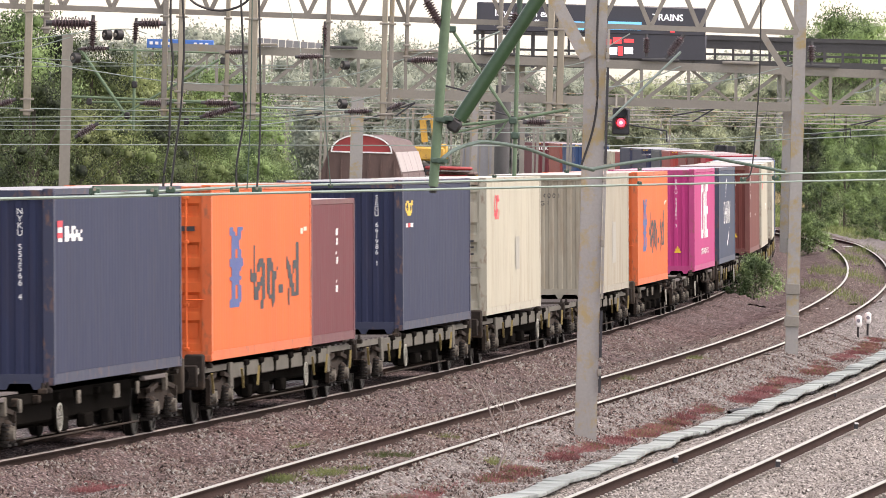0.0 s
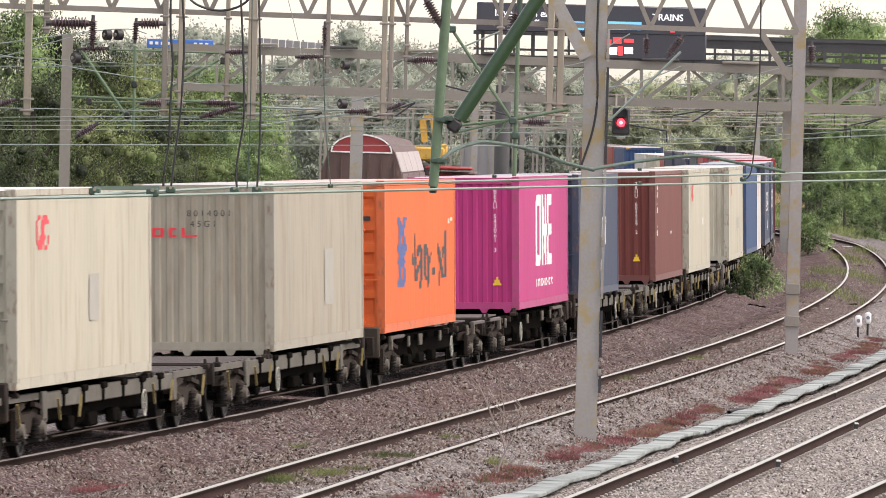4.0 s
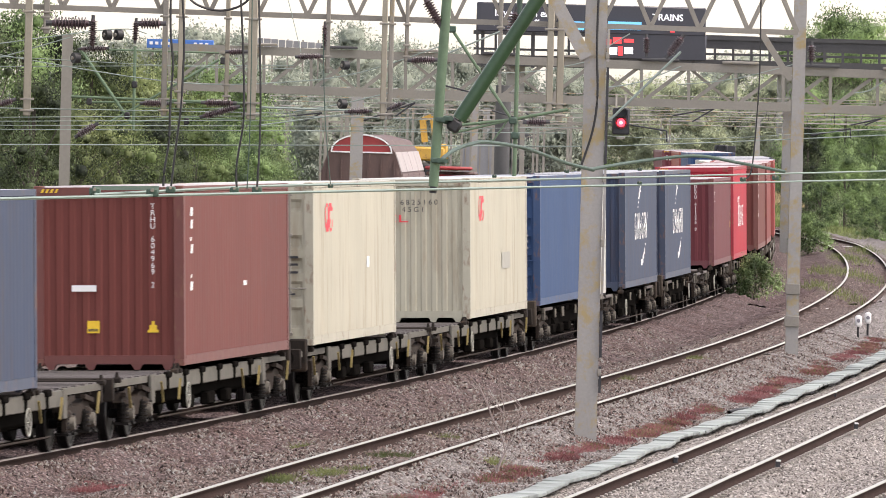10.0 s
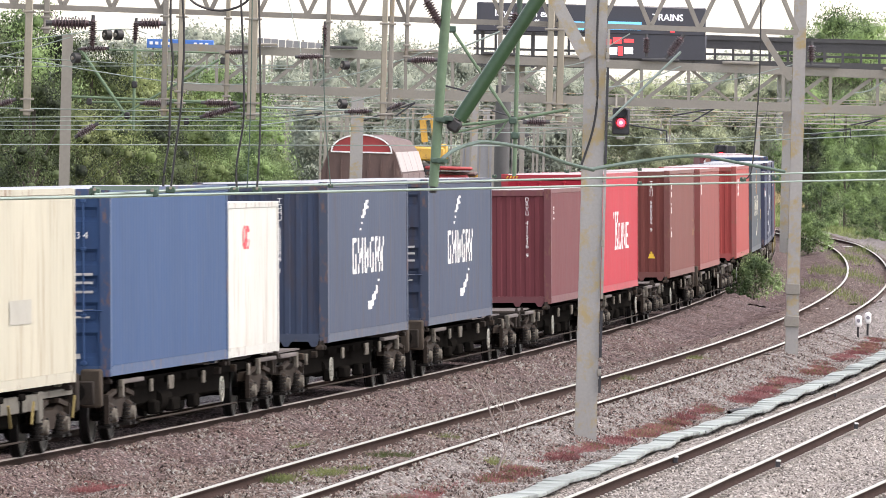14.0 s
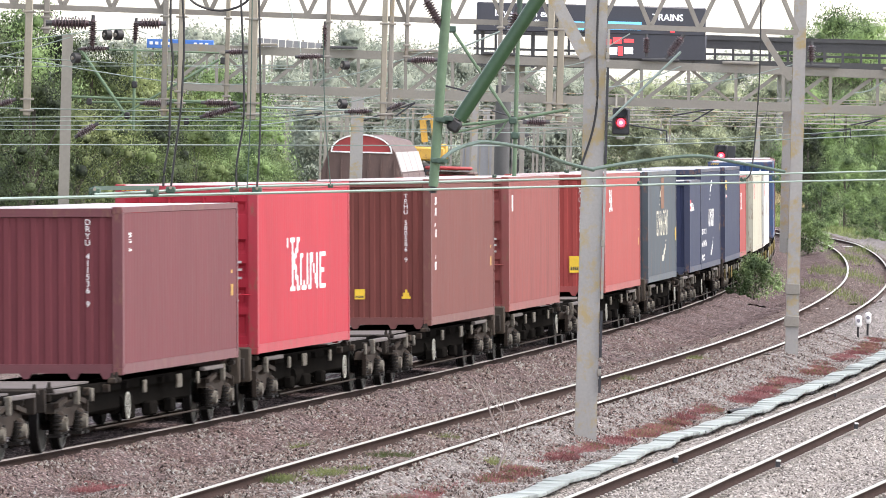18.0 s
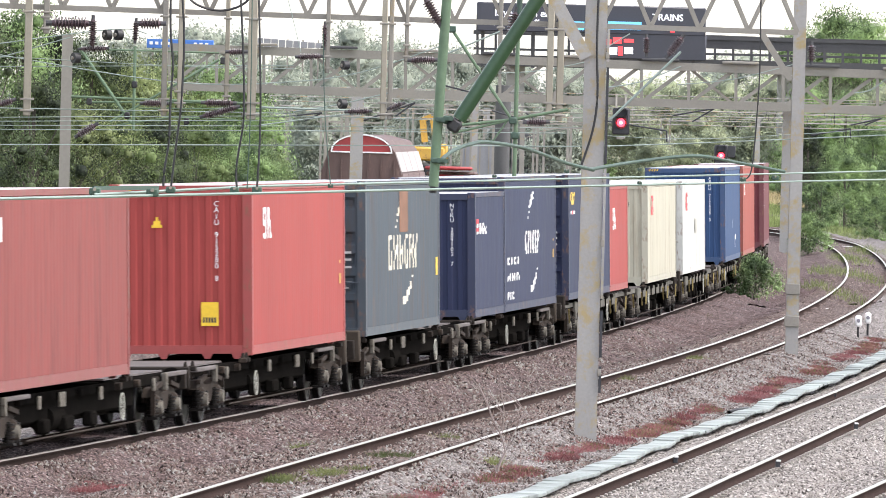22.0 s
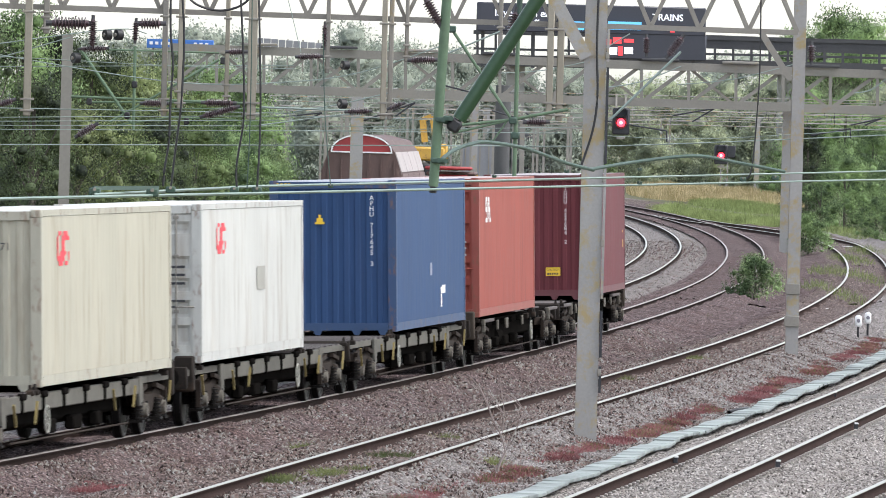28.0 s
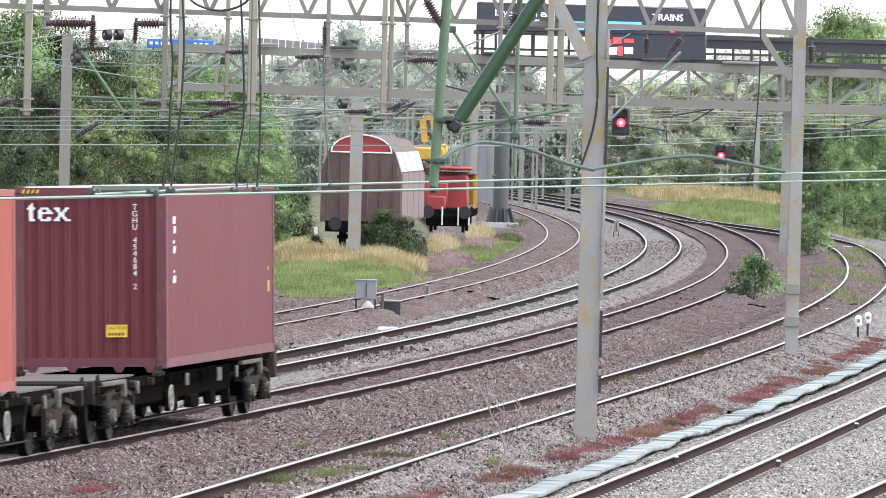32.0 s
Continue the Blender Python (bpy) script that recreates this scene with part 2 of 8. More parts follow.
WAGON_GREY = surf("wagon_grey_paint", (0.028, 0.023, 0.020), 0.8, 0, 0.3, 0.9, 16, second=(0.065, 0.047, 0.035), amount=0.46, spec=0.05)
PLATE = surf("pale_bracket_plate", (0.135, 0.122, 0.102), 0.7, 0, 0.3, 3, 18, second=(0.05, 0.04, 0.033), amount=0.5, spec=0.06)
# near-black: the shade below the wagon decks is put into this colour
WAGON_DARK = surf("brake_dust_shade_steel", (0.010, 0.009, 0.008), 0.9, 0, 0.3, 1.2, 14, spec=0.0)
SILL_PALE = surf("pale_grey_sill", (0.13, 0.122, 0.105), 0.8, 0, 0.25, 0.8, 10, second=(0.075, 0.06, 0.05), amount=0.42, spec=0.05)
TAN_END = surf("tan_end_post", (0.062, 0.05, 0.04), 0.8, 0, 0.3, 1.5, 9, second=(0.05, 0.04, 0.034), amount=0.45, spec=0.05)
DECK_GREY = surf("dusty_deck_plate", (0.13, 0.115, 0.11), 0.85, 0, 0.25, 0.7, 9, second=(0.11, 0.09, 0.085), amount=0.42, spec=0.05)
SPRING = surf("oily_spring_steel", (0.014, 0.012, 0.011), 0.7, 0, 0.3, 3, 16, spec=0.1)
BOGIE = surf("bogie_steel", (0.036, 0.028, 0.023), 0.8, 0, 0.3, 2, 18, second=(0.11, 0.09, 0.075), amount=0.36, spec=0.06)
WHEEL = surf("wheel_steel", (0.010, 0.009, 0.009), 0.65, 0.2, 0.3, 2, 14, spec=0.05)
CREAM = surf("cream_paint", (0.62, 0.58, 0.46), 0.6, 0, 0.15, 3, 20)
OCHRE = surf("dusty_machine_yellow", (0.50, 0.29, 0.05), 0.6, 0, 0.25, 1.5, 9, second=(0.22, 0.12, 0.05), amount=0.42)
LEVER = surf("dull_yellow_lever", (0.21, 0.165, 0.07), 0.7, 0, 0.3, 3, 20, spec=0.1)
YELLOW = surf("yellow_paint", (0.75, 0.48, 0.03), 0.5, 0, 0.15, 3, 20)
WHITE = surf("white_paint", (0.78, 0.77, 0.75), 0.5, 0, 0.06, 2, 20, bump=0.03)
SHINY = surf("bare_brake_wheel", (0.40, 0.39, 0.34), 0.5, 0.2, 0.2, 3, 20)
BLACK_PAINT = surf("black_lettering", (0.03, 0.03, 0.035), 0.6, 0, 0.2, 3, 20)
BLUE_LOGO = surf("blue_lettering", (0.05, 0.082, 0.25), 0.55, 0, 0.12, 3, 20)
RED_LOGO = surf("red_lettering", (0.75, 0.04, 0.06), 0.55, 0, 0.12, 3, 20)
RED_SIGNAL = glow("red_signal_light", (1.0, 0.03, 0.05), 3.0)
RED_CORE = glow("signal_core", (1.0, 0.22, 0.26), 4.0)
RED_LOCO = surf("red_loco_paint", (0.30, 0.035, 0.035), 0.6, 0, 0.2, 0.8, 12, second=(0.26, 0.06, 0.05), amount=0.35)
BROWN_WAGON = surf("brown_wagon_paint", (0.115, 0.07, 0.06), 0.7, 0, 0.25, 0.7, 9, stretch=(1, 1, 0.3), second=(0.20, 0.13, 0.11), amount=0.45)
PALE_WAGON = surf("faded_wagon_paint", (0.19, 0.135, 0.125), 0.75, 0, 0.2, 0.7, 9, stretch=(1, 1, 0.3), second=(0.22, 0.13, 0.11), amount=0.42)
BRIDGE_DARK = surf("dark_bridge_steel", (0.06, 0.058, 0.06), 0.75, 0, 0.25, 0.4, 5)
SCREEN = surf("dark_screen", (0.045, 0.045, 0.06), 0.35, 0, 0.15, 0.3, 6, bump=0)
LETTER_LIT = glow("lit_lettering", (0.9, 0.92, 1.0), 0.9)
SCREEN_BLUE = glow("lit_blue_picture", (0.12, 0.42, 0.72), 0.5)
SCREEN_RED = glow("lit_red_picture", (0.75, 0.06, 0.07), 0.45)
BLUE_BOARD = surf("blue_board", (0.05, 0.16, 0.48), 0.5, 0, 0.2, 0.5, 6)
FENCE_GREY = surf("grey_cladding", (0.24, 0.24, 0.25), 0.7, 0, 0.15, 0.3, 6)


def box_paint(name, rgb, dirt=(0.16, 0.12, 0.10), streak=0.35, amount=0.36, rough=0.6, var=0.14):
    m = surf(name, rgb, rough, 0.0, var, 0.45, 5.0, stretch=(1, 1, 0.22), bump=0.05, second=dirt, amount=amount, spread=0.22, scale2=2.2, spec=0.16)
    nt = m.node_tree
    b = nt.nodes["Principled BSDF"]
    # thin runs of rust and grime down the panels
    co = node(nt, "ShaderNodeTexCoord")
    mp = node(nt, "ShaderNodeMapping", Scale=(3.5, 3.5, 0.5))
    no = node(nt, "ShaderNodeTexNoise", Scale=1.3, Detail=5.0, Roughness=0.6)
    rp = node(nt, "ShaderNodeValToRGB")
    rp.color_ramp.elements[0].position, rp.color_ramp.elements[1].position = 0.5, 0.74
    rp.color_ramp.elements[1].color = (streak, streak, streak, 1)
    mx = node(nt, "ShaderNodeMix")
    mx.data_type = "RGBA"
    mx.inputs[7].default_value = (dirt[0] * 0.55, dirt[1] * 0.45, dirt[2] * 0.4, 1)
    old = b.inputs["Base Color"].links[0].from_socket
    L = nt.links.new
    L(co.outputs["Object"], mp.inputs[0]), L(mp.outputs[0], no.inputs[0]), L(no.outputs[0], rp.inputs[0])
    L(rp.outputs[0], mx.inputs[0]), L(old, mx.inputs[6]), L(mx.outputs[2], b.inputs["Base Color"])
    return m


# ---------------------------------------------------------------- mesh helpers
def box(bm, c, size, rot=None):
    m = Matrix.Translation(c) @ (rot if rot is not None else Matrix.Identity(4)) @ Matrix.Diagonal((*size, 1))
    return bmesh.ops.create_cube(bm, size=1.0, matrix=m)["verts"]


def soft_box(bm, c, size, r=0.02, rot=None):
    vs = box(bm, c, size, rot)
    es = {e for v in vs for e in v.link_edges}
    bmesh.ops.bevel(bm, geom=list(es), offset=r, segments=1, affect="EDGES")


def rod(bm, a, b, r, seg=8, r2=None, caps=True):
    a, b = Vector(a), Vector(b)
    d = b - a
    q = d.to_track_quat("Z", "Y").to_matrix().to_4x4()
    bmesh.ops.create_cone(bm, cap_ends=caps, segments=seg, radius1=r, radius2=r if r2 is None else r2, depth=d.length,
                          matrix=Matrix.Translation((a + b) / 2) @ q)


def bar(bm, a, b, w, h=None):
    """Square bar from a to b: w across, h upright."""
    a, b = Vector(a), Vector(b)
    d = b - a
    q = d.to_track_quat("Y", "Z").to_matrix().to_4x4()
    box(bm, (a + b) / 2, (w, d.length, h or w), q)


def tube(bm, pts, r, seg=6):
    """A bent tube along points."""
    pts = [Vector(p) for p in pts]
    rings = []
    for i, p in enumerate(pts):
        d = (pts[min(i + 1, len(pts) - 1)] - pts[max(i - 1, 0)]).normalized()
        u = d.cross(Vector((0, 0, 1)))
        if u.length < 0.05:
            u = d.cross(Vector((1, 0, 0)))
        u.normalize()
        w = d.cross(u)
        rings.append([bm.verts.new(p + (u * math.cos(2 * math.pi * k / seg) + w * math.sin(2 * math.pi * k / seg)) * r) for k in range(seg)])
    for r0, r1 in zip(rings, rings[1:]):
        for k in range(seg):
            bm.faces.new((r0[k], r0[(k + 1) % seg], r1[(k + 1) % seg], r1[k]))


def lathe(bm, a, b, prof, seg=10):
    """Turned shape from a to b; prof: (share of the length, radius)."""
    a, b = Vector(a), Vector(b)
    d = b - a
    q = d.to_track_quat("Z", "Y").to_matrix()
    rings = []
    for t, r in prof:
        rings.append([bm.verts.new(a + d * t + q @ Vector((math.cos(2 * math.pi * k / seg) * r, math.sin(2 * math.pi * k / seg) * r, 0))) for k in range(seg)])
    for r0, r1 in zip(rings, rings[1:]):
        for k in range(seg):
            bm.faces.new((r0[k], r0[(k + 1) % seg], r1[(k + 1) % seg], r1[k]))
    bm.faces.new(rings[0][::-1]), bm.faces.new(rings[-1])


def mesh_of(bm, name, mat):
    me = bpy.data.meshes.new(name)
    bm.normal_update()
    bm.to_mesh(me)
    bm.free()
    me.polygons.foreach_set("use_smooth", [True] * len(me.polygons))
    me.set_sharp_from_angle(angle=radians(38))
    if mat:
        me.materials.append(mat)
    return me


def part(name, bm, mat, parent, label="", world_space=False):
    if world_space:
        o = parent.matrix_world.translation if parent.parent is None else parent.parent.location + parent.location
        bmesh.ops.translate(bm, vec=-Vector(o), verts=bm.verts)
    ob = new(name, mesh_of(bm, name, mat))
    ob.parent = parent
    if label:
        tagged(ob, label)
    return ob


def thing(name, loc, label, category, group="", kind=""):
    ob = new(name)
    ob.location = loc
    ob.matrix_world = Matrix.Translation(loc)
    return tagged(ob, label, category, group, kind)


def solid(name, bm, mat, label, category, group="", kind="", origin=None):
    if origin is not None:
        bmesh.ops.translate(bm, vec=-Vector(origin), verts=bm.verts)
    ob = new(name, mesh_of(bm, name, mat))
    if origin is not None:
        ob.location = origin
    return tagged(ob, label, category, group, kind)


def raw_mesh(name, verts, faces, mat):
    """Mesh from arrays; faces is an n x 4 or n x 3 array."""
    me = bpy.data.meshes.new(name)
    verts, faces = np.asarray(verts, "f"), np.asarray(faces, "i")
    k = faces.shape[1]
    me.vertices.add(len(verts)), me.loops.add(faces.size), me.polygons.add(len(faces))
    me.vertices.foreach_set("co", verts.ravel())
    me.loops.foreach_set("vertex_index", faces.ravel())
    me.polygons.foreach_set("loop_start", np.arange(0, faces.size, k, dtype="i"))
    me.update(calc_edges=True)
    me.materials.append(mat)
    return me


FACE = {"side": lambda u, z, L, e: (1.213 + e, u, z), "end": lambda u, z, L, e: (u, -L / 2 - 0.012 - e, z)}


def decal(bm, face, L, quads, e=0.0):
    """Flat painted quads on a container's side or end: (u0, z0, u1, z1[, lean])."""
    for q in quads:
        u0, z0, u1, z1 = q[:4]
        k = q[4] if len(q) > 4 else 0
        vs = [bm.verts.new(FACE[face](u, z, L, e)) for u, z in ((u0, z0), (u1, z0), (u1 + k, z1), (u0 + k, z1))]
        bm.faces.new(vs)


def lettering(name, text, mat, parent, m, size, label=""):
    cu = bpy.data.curves.new("t", "FONT")
    cu.body, cu.size, cu.align_x, cu.align_y = text, size, "CENTER", "CENTER"
    cu.space_line = 0.82 if "\n" in text else 0.95
    ob = bpy.data.objects.new("t", cu)
    scene.collection.objects.link(ob)
    dg = bpy.context.evaluated_depsgraph_get()
    me = bpy.data.meshes.new_from_object(ob.evaluated_get(dg))
    bpy.data.objects.remove(ob)
    bpy.data.curves.remove(cu)
    me.transform(m)
    me.materials.clear()
    me.materials.append(mat)
    o = tagged(new(name, me), kind="stuff")
    o.parent = parent
    if label:
        tagged(o, label)
    return o


# ---------------------------------------------------------------- ground and tracks
def ground_sheet():
    xs = np.array([-4000, -600, -200, -80, -40, -20, 0, 20, 40, 80, 200, 600, 4000.0])
    ys = np.array([-3000, -700, -300, 0, 100, 200, 300, 400, 500, 700, 1000, 1600, 4500.0])
    v = [(x, y, -0.62) for y in ys for x in xs]
    n = len(xs)
    f = [(j * n + i, j * n + i + 1, (j + 1) * n + i + 1, (j + 1) * n + i) for j in range(len(ys) - 1) for i in range(n - 1)]
    ob = new("ground", raw_mesh("ground", v, f, EARTH))
    return tagged(ob, "weedy brown earth and grass beside the railway", "ground", kind="structure")


rng = np.random.default_rng(7)


def ballast_z(l, lift):
    """Height of the stone at l metres to the side: low between tracks, heaped against the outer rails."""
    d = np.min([np.abs(l - c) for c in TRACK_AT], axis=0)
    z = -0.225 + lift - 0.17 * np.clip((d - 1.45) / 0.8, 0, 1)
    for c in (0.0, -3.5, 4.8):
        z = z + 0.085 * np.clip((l - c - 0.80) / 0.06, 0, 1) * np.clip((1.75 - (l - c)) / 0.5, 0, 1)
    z = z + 0.12 * np.clip((1.9 - np.abs(l + 8.05)) / 0.5, 0, 1)
    return z


def bed(l0, l1, mat, label, lift=0.0, far=860):
    """A strip of ballast along the line, rough near the camera, coarser farther off."""
    verts, faces, off = [], [], 0
    near = ((-46, 50, 0.14, 0.065, 0.036), (50, 120, 0.28, 0.09, 0.06)) if l1 > 0 else ((-46, 50, 2.0, 0.5, 0.04), (50, 120, 0.3, 0.1, 0.08))
    if l0 > 8.1:
        near = ((-46, 40, 0.14, 0.065, 0.055), (40, 120, 1.0, 0.3, 0.05))
    for s0, s1, ds, dl, amp in ((-620, -55, 8, 0.8, 0.02), (-55, -46, 1.0, 0.2, 0.04), *near, (120, 200, 0.35, 0.1, 0.09), (200, 460, 1.0, 0.22, 0.06), (460, 860, 8, 0.8, 0.02)):
        if s0 >= far:
            continue
        s = np.linspace(s0, s1, max(2, int((s1 - s0) / ds)))
        l = np.linspace(l0, l1, max(2, int((l1 - l0) / dl)))
        S, Lg = np.meshgrid(s, l, indexing="ij")
        inner = np.ones_like(S)
        inner[0], inner[-1], inner[:, 0], inner[:, -1] = 0, 0, 0, 0
        Sj = S + rng.uniform(-0.4, 0.4, S.shape) * ds * inner
        Lj = Lg + rng.uniform(-0.4, 0.4, S.shape) * dl * inner
        x, y = on_line(Sj, Lj)
        z = ballast_z(Lj, lift) + rng.uniform(0, 1, S.shape) ** 1.5 * amp
        z += 0.02 * np.sin(S * 0.9 + Lg * 2.1) + 0.015 * np.sin(S * 2.3 - Lg * 1.3)
        n, k = S.shape
        verts.append(np.stack([x, y, z], -1).reshape(-1, 3))
        i = (np.arange(n - 1)[:, None] * k + np.arange(k - 1)[None, :]).ravel() + off
        faces.append(np.stack([i, i + 1, i + k + 1, i + k], -1))
        off += n * k
    me = raw_mesh("ballast", np.concatenate(verts), np.concatenate(faces), mat)
    return tagged(new("ballast", me), label, "ballast", kind="structure")


def loose_stones(s0, s1, l0, l1, n, size, mat, label, seed, lift=0.0):
    """Single stones lying proud on the ballast."""
    rnd = np.random.default_rng(seed)
    s, l = rnd.uniform(s0, s1, n), rnd.uniform(l0, l1, n)
    d = np.min([np.abs(l - c) for c in TRACK_AT], axis=0)
    keep = (np.abs(d - 0.7535) > 0.1)
    s, l, d = s[keep], l[keep], d[keep]
    n = len(s)
    x, y = on_line(s, l)
    z = ballast_z(l, lift) + 0.02
    base = np.array([(1, 0, 0), (0, 1, 0), (-1, 0, 0), (0, -1, 0), (0, 0, 1)], float)
    f0 = np.array([(0, 1, 4), (1, 2, 4), (2, 3, 4), (3, 0, 4)])
    v = base[None] * rnd.uniform(0.6, 1.25, (n, 5, 1)) * (size * rnd.uniform(0.55, 1.3, (n, 1, 1))) + rnd.normal(size=(n, 5, 3)) * size * 0.22
    a = rnd.uniform(0, 6.28, n)
    c, q = np.cos(a)[:, None], np.sin(a)[:, None]
    v = np.stack([v[..., 0] * c - v[..., 1] * q + x[:, None], v[..., 0] * q + v[..., 1] * c + y[:, None], v[..., 2] * 1.1 + z[:, None]], -1)
    f = f0[None] + 5 * np.arange(n)[:, None, None]
    return tagged(new("loose_stones", raw_mesh("loose_stones", v.reshape(-1, 3), f.reshape(-1, 3), mat)), label, "gravel", kind="stuff")


TRACK_AT = (-8.05, -3.5, 0.0, 4.8, 10.1, 14.1, 17.7)


def side_of(c, s):
    """Where a track's centre lies off the freight line at s."""
    if c == 4.8:
        return 4.8 + np.where(s < 20, 0.9 * ((20 - np.clip(s, -60, 20)) / 58) ** 2, 0) - np.where(s > 255, 4.8 * (1 - np.cos(np.clip((s - 255) / 130, 0, 1) * np.pi)) / 2, 0)
    if c == 10.1:
        return np.interp(s, [-140, -60, -34, -25, -14, -2, 10, 36, 160], [12.6, 11.05, 10.5, 10.32, 10.17, 10.02, 9.94, 9.88, 9.85])
    return c + 0 * s


RAIL_PROFILE = [(-0.062, -0.159), (0.062, -0.159), (0.062, -0.148), (0.012, -0.13), (0.012, -0.045), (0.036, -0.03), (0.036, -0.004), (0.026, 0.0), (-0.026, 0.0), (-0.036, -0.004), (-0.036, -0.03), (-0.012, -0.045), (-0.012, -0.13), (-0.062, -0.148)]


def track(c, s0, s1, shiny, sleeper_mat, name, label, sleepers, pads=False):
    t = thing(name, (*map(float, on_line(s0, c)), 0), label, "railway track", "parallel railway tracks", "structure")
    o = np.array(t.location)
    ss = np.concatenate([np.arange(s0, -50, 12.0), np.arange(max(s0, -50), min(s1, 460), 1.5), np.arange(min(s1, 460), s1 + 1, 6.0)])
    ss = np.unique(ss)
    for k, side in enumerate((-0.7535, 0.7535)):
        lat = side_of(c, ss)
        rise = side * math.tan(CANT) if c in (0.0, -3.5) else 0.0
        for nm, prof, mat in (("rail", RAIL_PROFILE, RAIL_DARK if c in (0.0, -3.5) else RAIL_SIDE), ("railhead", [(-0.03, 0.004), (0.03, 0.004), (0.0385, -0.003), (0.0385, -0.0105), (-0.0385, -0.0105), (-0.0385, -0.003)], RAIL_TOP if shiny else RAIL_DULL)):
            v, f, n = [], [], len(prof)
            for px, pz in prof:
                x, y = on_line(ss, lat + side + px)
                v.append(np.stack([x - o[0], y - o[1], np.full_like(x, pz + rise)], -1))
            v = np.stack(v, 1).reshape(-1, 3)
            i = np.arange(len(ss) - 1)
            for j in range(n):
                j2 = (j + 1) % n
                f.append(np.stack([i * n + j, i * n + j2, (i + 1) * n + j2, (i + 1) * n + j], -1))
            ob = new(nm, raw_mesh(nm, v, np.concatenate(f), mat))
            ob.parent = t
    if sleepers:
        bm = bmesh.new()
        vs = box(bm, (0, 0, 0), (2.5, 0.26, 0.2))
        for w in vs:
            if w.co.z > 0:
                w.co.x *= 0.985
                w.co.y *= 0.85
        me = mesh_of(bm, "sleeper", sleeper_mat)
        bm = bmesh.new()
        for side in (-0.7535, 0.7535):
            for q in (-0.11, 0.11):
                soft_box(bm, (side + q, 0, -0.135), (0.055, 0.07, 0.035), 0.01)
        pad = mesh_of(bm, "rail_clip", CLIP if pads else RAIL_SIDE)
        a, b, step = sleepers
        for s in np.arange(a, b, step):
            x, y = on_line(s, side_of(c, s))
            rz = -float(np.interp(s, SS, TH))
            for nm, data, z in (("sleeper", me, -0.30 if sleeper_mat is SLEEPER else -0.32), ("rail_clip", pad, 0)):
                if nm == "rail_clip" and (s > 70 or not pads):
                    continue
                ob = new(nm, data)
                ob.parent = t
                ob.location = (float(x) - o[0], float(y) - o[1], z)
                ob.rotation_euler = (0, 0, rz)
    return t


# ---------------------------------------------------------------- containers
def corrugated(bm, along, length, z0, z1, base, depth, pitch=0.278, out=1.0):
    """A folded wall in the plane base; along 'y' (side) or 'x' (end)."""
    n = max(1, round(length / pitch))
    p = length / n
    cuts = []
    for k in range(n):
        a = -length / 2 + k * p
        cuts += [(a, 0), (a + p * 0.38, 0), (a + p * 0.5, -depth), (a + p * 0.88, -depth)]
    cuts.append((length / 2, 0))
    rows = []
    for u, d in cuts:
        pr = []
        for z in (z0, z1):
            q = base + out * d
            pr.append(bm.verts.new((q, u, z) if along == "y" else (u, q, z)))
        rows.append(pr)
    for r0, r1 in zip(rows, rows[1:]):
        bm.faces.new((r0[0], r1[0], r1[1], r0[1]) if (along == "y") == (out > 0) else (r0[1], r1[1], r1[0], r0[0]))


MESHES = {}


